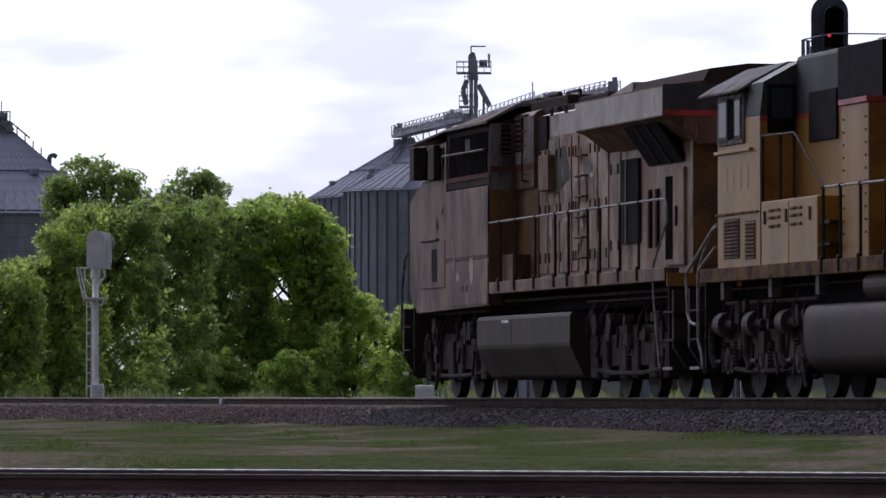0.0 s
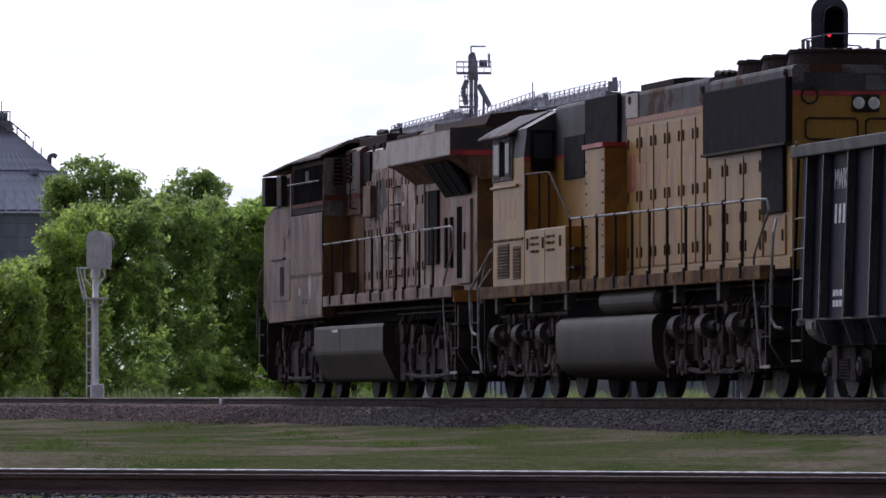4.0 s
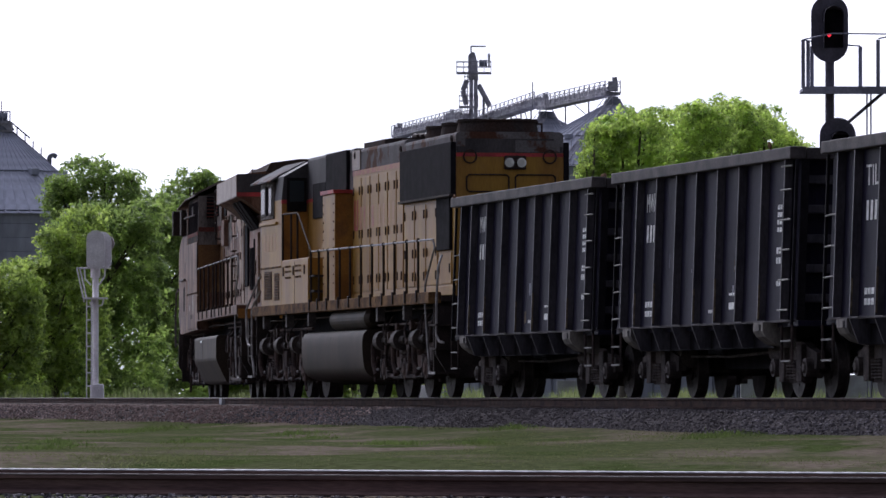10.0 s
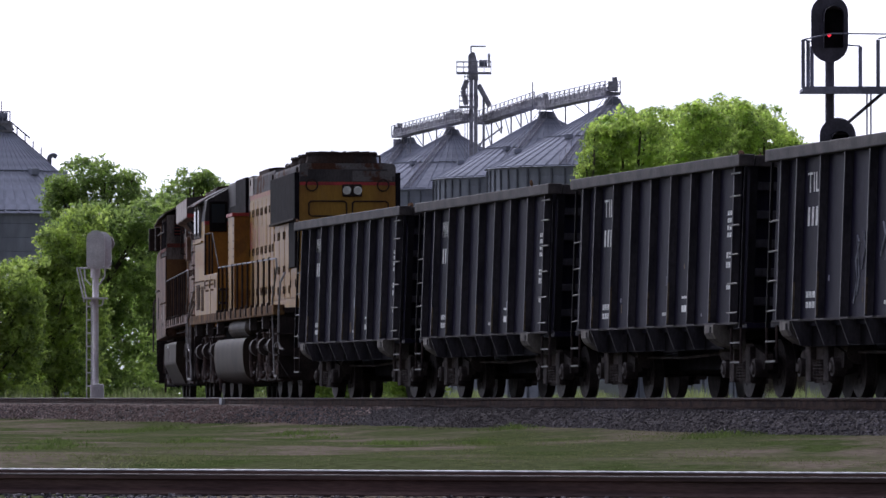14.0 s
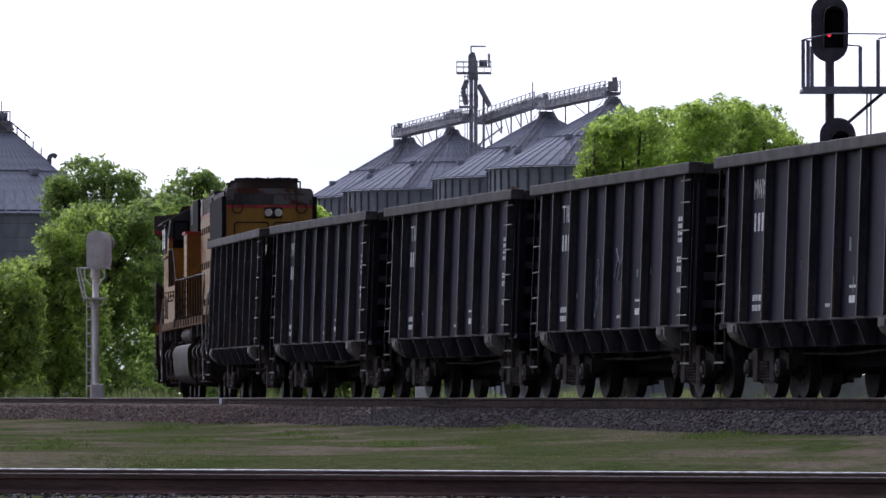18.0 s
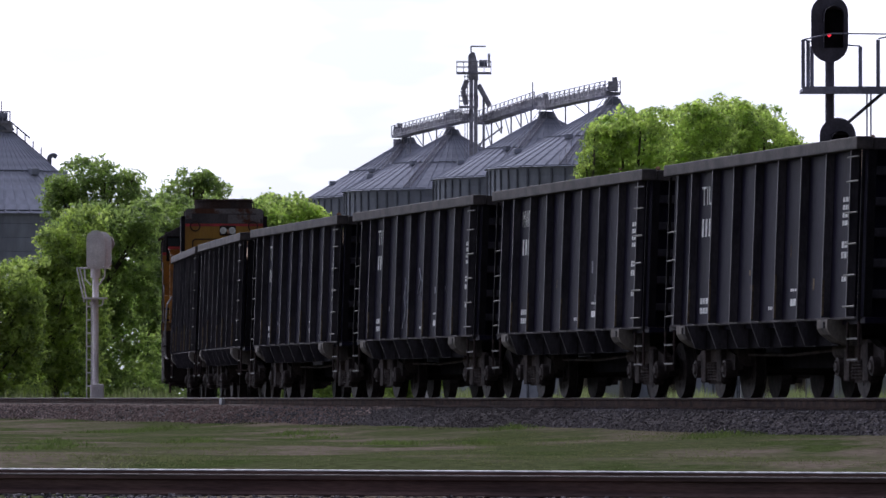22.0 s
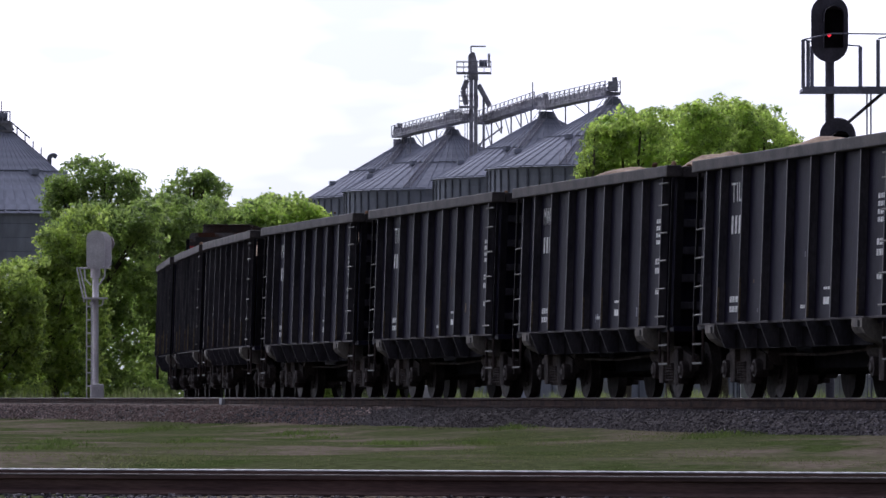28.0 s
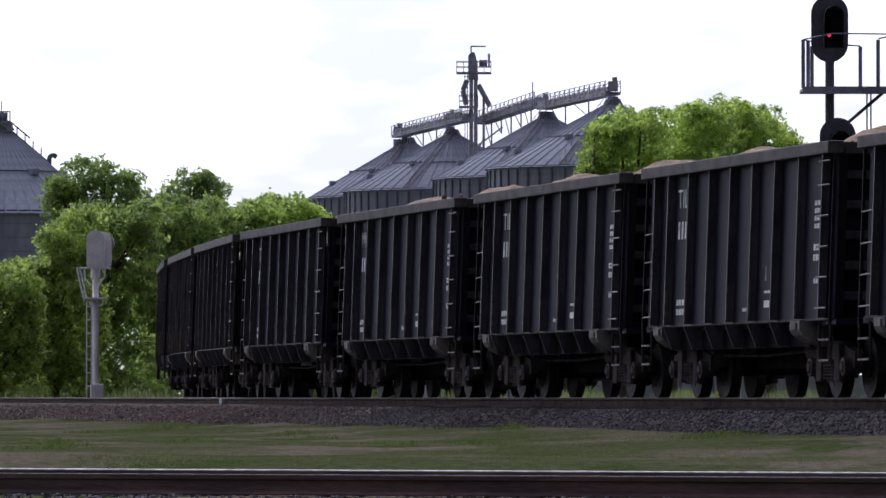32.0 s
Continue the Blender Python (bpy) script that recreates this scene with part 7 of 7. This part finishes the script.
M_CONCRETE = material("pale_concrete", (0.38, 0.39, 0.42), 0.8, dark=(0.28, 0.28, 0.30), scale=1.2, fine=0.15, vary=0.08)
concrete_wall(1310, 1660, 250, 1.5, "long low wall of pale grey concrete blocks")
concrete_wall(985, 1115, 255, 1.3, "short low wall of pale grey concrete blocks")
b = thing("utility_box", "small white steel utility box on the verge", "utility box")
part("body", boxes((spot(735, 212), spot(768, 212), 211.6, 212.4, -0.05, 1.03), bevel=0.05), M_SILVER, b)
part("door", boxes((spot(738, 212), spot(765, 212), 211.57, 211.6, 0.1, 0.93), bevel=0.01), M_SILVER, b)

# ---- ballast stones, grass and ties ----
def island_material(name, light, dark, rough=0.9, patch=None, patch_scale=0.4):
    """Pieces that differ one from another; patch mixes in a second colour over the ground."""
    m = bpy.data.materials.new(name)
    m.use_nodes = True
    nt = m.node_tree
    link = nt.links.new
    b = nt.nodes["Principled BSDF"]
    b.inputs["Roughness"].default_value = rough
    b.inputs["Specular IOR Level"].default_value = 0.15
    geo = nt.nodes.new("ShaderNodeNewGeometry")
    mix = nt.nodes.new("ShaderNodeMix")
    mix.data_type = "RGBA"
    mix.inputs["A"].default_value = (*dark, 1)
    mix.inputs["B"].default_value = (*light, 1)
    link(geo.outputs["Random Per Island"], mix.inputs["Factor"])
    last = mix.outputs["Result"]
    if patch:
        co = nt.nodes.new("ShaderNodeTexCoord")
        mp = nt.nodes.new("ShaderNodeMapping")
        mp.inputs["Scale"].default_value = (1.0, 0.3, 1.0)
        nz = nt.nodes.new("ShaderNodeTexNoise")
        nz.inputs["Scale"].default_value = patch_scale
        nz.inputs["Detail"].default_value = 4.0
        rg = nt.nodes.new("ShaderNodeMapRange")
        rg.inputs["From Min"].default_value, rg.inputs["From Max"].default_value = 0.44, 0.60
        m2 = nt.nodes.new("ShaderNodeMix")
        m2.data_type = "RGBA"
        link(co.outputs["Object"], mp.inputs["Vector"])
        link(mp.outputs["Vector"], nz.inputs["Vector"])
        link(nz.outputs["Fac"], rg.inputs["Value"])
        link(rg.outputs["Result"], m2.inputs["Factor"])
        link(last, m2.inputs["A"])
        m2.inputs["B"].default_value = (*patch, 1)
        last = m2.outputs["Result"]
    link(last, b.inputs["Base Color"])
    return m


M_STONE = island_material("ballast_stone", (0.120, 0.108, 0.124), (0.018, 0.015, 0.019), patch=(0.042, 0.035, 0.039), patch_scale=0.3)
M_PINKSTONE = island_material("brown_ballast_stone", (0.250, 0.182, 0.170), (0.045, 0.031, 0.031), patch=(0.140, 0.094, 0.088), patch_scale=0.25)
M_BLADE = leaf_material("grass_blade", (0.108, 0.116, 0.058), (0.080, 0.090, 0.042), 0.4, 0.0)
M_WEED = leaf_material("dry_weed", (0.085, 0.075, 0.050), (0.045, 0.048, 0.03), 0.2, 0.0)


def stones(name, pts, rng, lo, hi, label, mat=None):
    """Angular stones at the given points, in one mesh."""
    n = len(pts)
    cube = np.array([(x, y, z) for x in (-1, 1) for y in (-1, 1) for z in (-1, 1)], float)
    quads = np.array([(0, 1, 3, 2), (4, 6, 7, 5), (0, 4, 5, 1), (2, 3, 7, 6), (0, 2, 6, 4), (1, 5, 7, 3)])
    s = rng.uniform(lo, hi, (n, 1, 1)) * rng.uniform(0.6, 1.2, (n, 1, 3))
    v = cube[None] * s * rng.uniform(0.55, 1.1, (n, 8, 1))
    a = rng.uniform(0, math.pi, n)
    b = rng.uniform(-0.8, 0.8, n)
    ca, sa, cb, sb = np.cos(a), np.sin(a), np.cos(b), np.sin(b)
    x, y, z = v[..., 0], v[..., 1], v[..., 2]
    y, z = y * cb[:, None] - z * sb[:, None], y * sb[:, None] + z * cb[:, None]
    x, y = x * ca[:, None] - y * sa[:, None], x * sa[:, None] + y * ca[:, None]
    verts = (np.stack([x, y, z], -1) + pts[:, None, :]).reshape(-1, 3)
    faces = (np.arange(n)[:, None, None] * 8 + quads[None]).reshape(-1, 4)
    return tagged(new(name, mesh_of(name, verts, faces, mat or M_STONE)), label, "ballast", kind="stuff")


def bank_points(line, rng, count, s0, s1):
    s = rng.uniform(s0, s1, count)
    a = rng.uniform(0.3, 3.15, count)
    b = RAIL_Z - 0.212
    z = np.interp(a, (0.3, 1.0, 1.9, 2.9, 3.2), (b + 0.01, b + 0.01, b - 0.02, b - 0.42, b - 0.44))
    out = []
    for k in range(count):
        x, y, h = line(float(s[k]), float(a[k]))
        out.append((x, y, z[k] + rng.uniform(-0.015, 0.02)))
    return np.array(out)


rng = np.random.default_rng(77)
stones("ballast_stones", bank_points(main_line, rng, 80000, -14, 40), rng, 0.008, 0.024, "dark grey crushed ballast stones on the bank")
stones("ballast_stones", bank_points(main_line, rng, 60000, 26, 118), rng, 0.010, 0.030, "brownish pink crushed ballast stones on the bank", M_PINKSTONE)
near = []
for k in range(9000):
    x, y, h = near_path(float(rng.uniform(-4, 12)), float(rng.uniform(-1.2, 4.2)))
    near.append((x, y, NEAR_RAIL_Z - 0.232 + rng.uniform(-0.02, 0.02)))
stones("ballast_stones", np.array(near), rng, 0.014, 0.034, "grey ballast stones round the near track")


def turf():
    rng = np.random.default_rng(5)
    n = 60000
    y = 57 + 37 * rng.uniform(0, 1, n) ** 1.1
    far = rng.uniform(0, 1, n) < 0.22
    y[far] = rng.uniform(94, 165, far.sum())
    x = rng.uniform(-0.078, 0.078, n) * y
    keep = np.array([near_off(a, b) > 1.2 for a, b in zip(x, y)])
    line = np.array([main_line(s)[:2] for s in np.arange(-60, 140, 1.0)])
    gap = np.array([np.min(np.hypot(line[:, 0] - a, line[:, 1] - b)) for a, b in zip(x, y)])
    right = np.interp(y, line[:, 1], line[:, 0])
    keep &= (gap > 2.95) & (x < right)
    x, y = x[keep], y[keep]
    n = len(x)
    z = np.array([ground_z(a, b, line) for a, b in zip(x, y)]) - 0.01
    patch = np.array([noise.noise((a * 0.5, b * 0.16, 9.0)) for a, b in zip(x, y)])
    h = rng.uniform(0.008, 0.028, n) * (1.0 + 1.1 * np.clip(patch, -0.6, 1)) + 0.025 * (patch > 0.38) * rng.uniform(0, 1, n)
    a = rng.uniform(0, math.pi, n)
    w = np.stack([np.cos(a), np.sin(a), np.zeros(n)], 1) * rng.uniform(0.003, 0.010, n)[:, None]
    c = np.stack([x, y, z], 1)
    tip = c + np.stack([rng.normal(scale=1.2, size=n) * h, rng.normal(scale=1.2, size=n) * h, h], 1)
    v = np.stack([c - w, c + w, tip], 1).reshape(-1, 3)
    tagged(new("turf", mesh_of("turf", v, np.arange(n * 3).reshape(-1, 3), M_BLADE)), "short green and straw-coloured grass between the tracks", "grass", kind="stuff")


turf()


def tufts():
    """Thicker clumps of darker grass."""
    rng = np.random.default_rng(31)
    line = np.array([main_line(s)[:2] for s in np.arange(-60, 140, 1.0)])
    rows = []
    for px, d, wide in ((60, 77, 0.55), (120, 82, 0.5), (95, 88, 0.4), (200, 118, 1.1), (275, 122, 1.0), (345, 90, 0.6), (520, 104, 0.8), (560, 98, 0.6), (680, 86, 0.6), (720, 84, 0.5), (905, 100, 0.7), (1010, 112, 0.8), (1130, 104, 0.7), (1290, 86, 0.8), (1240, 84, 0.5), (1370, 98, 0.9), (1500, 90, 0.7), (850, 84, 0.5)):
        n = int(420 * wide)
        cx = (px - 784) / 11429 * d
        q = rng.normal(size=(n, 2)) * np.array([wide * 0.42, wide * 1.6])
        for a, b in q:
            rows.append((cx + a, d + b, math.exp(-(a / wide) ** 2 * 2)))
    c = np.array(rows)
    n = len(c)
    z = np.array([ground_z(a, b, line) for a, b in c[:, :2]]) - 0.01
    h = rng.uniform(0.03, 0.085, n) * (0.3 + c[:, 2])
    base = np.stack([c[:, 0], c[:, 1], z], 1)
    t = rng.uniform(0, math.pi, n)
    w = np.stack([np.cos(t), np.sin(t), np.zeros(n)], 1) * 0.009
    tip = base + np.stack([rng.normal(scale=0.6, size=n) * h, rng.normal(scale=0.6, size=n) * h, h], 1)
    v = np.stack([base - w, base + w, tip], 1).reshape(-1, 3)
    tagged(new("grass_tufts", mesh_of("grass_tufts", v, np.arange(n * 3).reshape(-1, 3), M_TUFT)), "thicker dark green grass tufts between the tracks", "grass", kind="stuff")


M_TUFT = leaf_material("tuft_blade", (0.085, 0.115, 0.042), (0.050, 0.072, 0.024), 0.4, 0.0)
tufts()


def weeds():
    """Taller weeds along the foot of the bank."""
    rng = np.random.default_rng(8)
    n = 9000
    s = rng.uniform(-12, 70, n)
    a = 2.95 + rng.normal(scale=0.22, size=n)
    c = []
    for k in range(n):
        x, y, h = main_line(float(s[k]), float(a[k]))
        c.append((x, y, 0.0))
    c = np.array(c)
    patch = np.array([noise.noise((q * 0.35, 0.0, 2.0)) for q in s])
    h = rng.uniform(0.02, 0.10, n) * np.clip(1.0 + 2.0 * patch, 0.25, 2)
    t = rng.uniform(0, math.pi, n)
    w = np.stack([np.cos(t), np.sin(t), np.zeros(n)], 1) * 0.012
    tip = c + np.stack([rng.normal(scale=0.4, size=n) * h, rng.normal(scale=0.4, size=n) * h, h + 0.03], 1)
    v = np.stack([c - w, c + w, tip], 1).reshape(-1, 3)
    tagged(new("weeds", mesh_of("weeds", v, np.arange(n * 3).reshape(-1, 3), M_WEED)), "dry weeds at the foot of the ballast bank", "weeds", kind="stuff")


weeds()


def lay_ties(track, line, s0, s1, z_top, plates):
    """Wooden ties under the rails; plates and spikes where they can be seen."""
    bm = boxes((-1.3, 1.3, -0.11, 0.11, -0.18, 0.0), bevel=0.015)
    tie = bpy.data.meshes.new("tie")
    bm.to_mesh(tie)
    bm.free()
    tie.materials.append(M_TIE)
    bm = boxes((-0.18, 0.18, -0.09, 0.09, 0.0, 0.022), bevel=0.004)
    plate = bpy.data.meshes.new("tie_plate")
    bm.to_mesh(plate)
    bm.free()
    plate.materials.append(M_RAIL)
    bm = boxes((-0.012, 0.012, -0.012, 0.012, 0.0, 0.04))
    box(bm, -0.02, 0.02, -0.022, 0.022, 0.04, 0.055)
    spike = bpy.data.meshes.new("spike")
    bm.to_mesh(spike)
    bm.free()
    spike.materials.append(M_RAIL)
    rnd = random.Random(3)
    for s in np.arange(s0, s1, 0.5):
        x, y, h = line(float(s))
        o = new("tie", tie)
        o.parent = track
        o.matrix_local = Matrix.Translation((x, y, z_top - 0.185)) @ Matrix.Rotation(h + rnd.uniform(-0.02, 0.02), 4, "Z")
        if not plates:
            continue
        for side in (0.755, -0.755):
            p = new("tie_plate", plate)
            p.parent = o
            p.matrix_local = Matrix.Translation((side, 0, 0))
            for k in (-0.1, 0.1):
                q = new("spike", spike)
                q.parent = o
                q.matrix_local = Matrix.Translation((side + k, 0.04 if k > 0 else -0.04, 0.02))


lay_ties(TRACK_MAIN, main_line, 23, 110, RAIL_Z - 0.004, False)
lay_ties(TRACK_BRANCH, on_line, -14, 60, RAIL_Z, False)
lay_ties(TRACK_NEAR, lambda s: near_path(s, 0.755), -6, 15, NEAR_RAIL_Z - 0.03, False)


def rail_details():
    # pale insulated joint on the main track
    for s in np.arange(20, 110, 0.1):
        x, y, h = main_line(float(s), 0.755)
        if 784 + F * x / y < 398:
            break
    j = part("joint_bar", boxes((-0.05, 0.05, -0.16, 0.16, -0.15, -0.012), bevel=0.008), M_CONCRETE, TRACK_MAIN, "pale insulated rail joint")
    j.matrix_local = Matrix.Translation((x, y, RAIL_Z - 0.004)) @ Matrix.Rotation(h, 4, "Z") @ Matrix.Translation((-0.04, 0, 0))
    # chalk cross and pale patch on the near rail
    for px, kind in ((1430, "cross"), (325, "patch")):
        for s in np.arange(-2, 12, 0.02):
            x, y, h = near_path(float(s), 1.51)
            if 784 + F * x / y > px:
                break
        m = Matrix.Translation((x, y, NEAR_RAIL_Z)) @ Matrix.Rotation(h, 4, "Z")
        front = -0.0145
        if kind == "cross":
            for a in (0.6, -0.6):
                o = part("chalk_stroke", boxes((-0.002, 0.0, -0.004, 0.004, -0.045, 0.045)), M_WHITE, TRACK_NEAR, "white chalk stroke")
                o.matrix_local = m @ Matrix.Translation((CHALK, 0, -0.105)) @ Matrix.Rotation(a, 4, "X")
        else:
            o = part("bond_weld", boxes((-0.004, 0.0, -0.05, 0.05, -0.06, -0.045)), M_CONCRETE, TRACK_NEAR)
            o.matrix_local = m @ Matrix.Translation((CHALK, 0, -0.02))


CHALK = -0.016
rail_details()


# ---- what moves ----
def motions():
    times = [i * 0.8 for i in range(41)]
    fine = [i * 0.152 for i in range(211)] + [32.0]
    for ob, s0, half in TRAIN:
        walk(ob, [(t, stand(s0 + run(t), half)) for t in times])
        for w in ob.children_recursive:
            if w.name.startswith("wheelset"):
                x, y, r = w.location
                walk(w, [(t, Matrix.Translation((x, y, r)) @ Matrix.Rotation(run(t) / r, 4, "Y")) for t in fine])


motions()
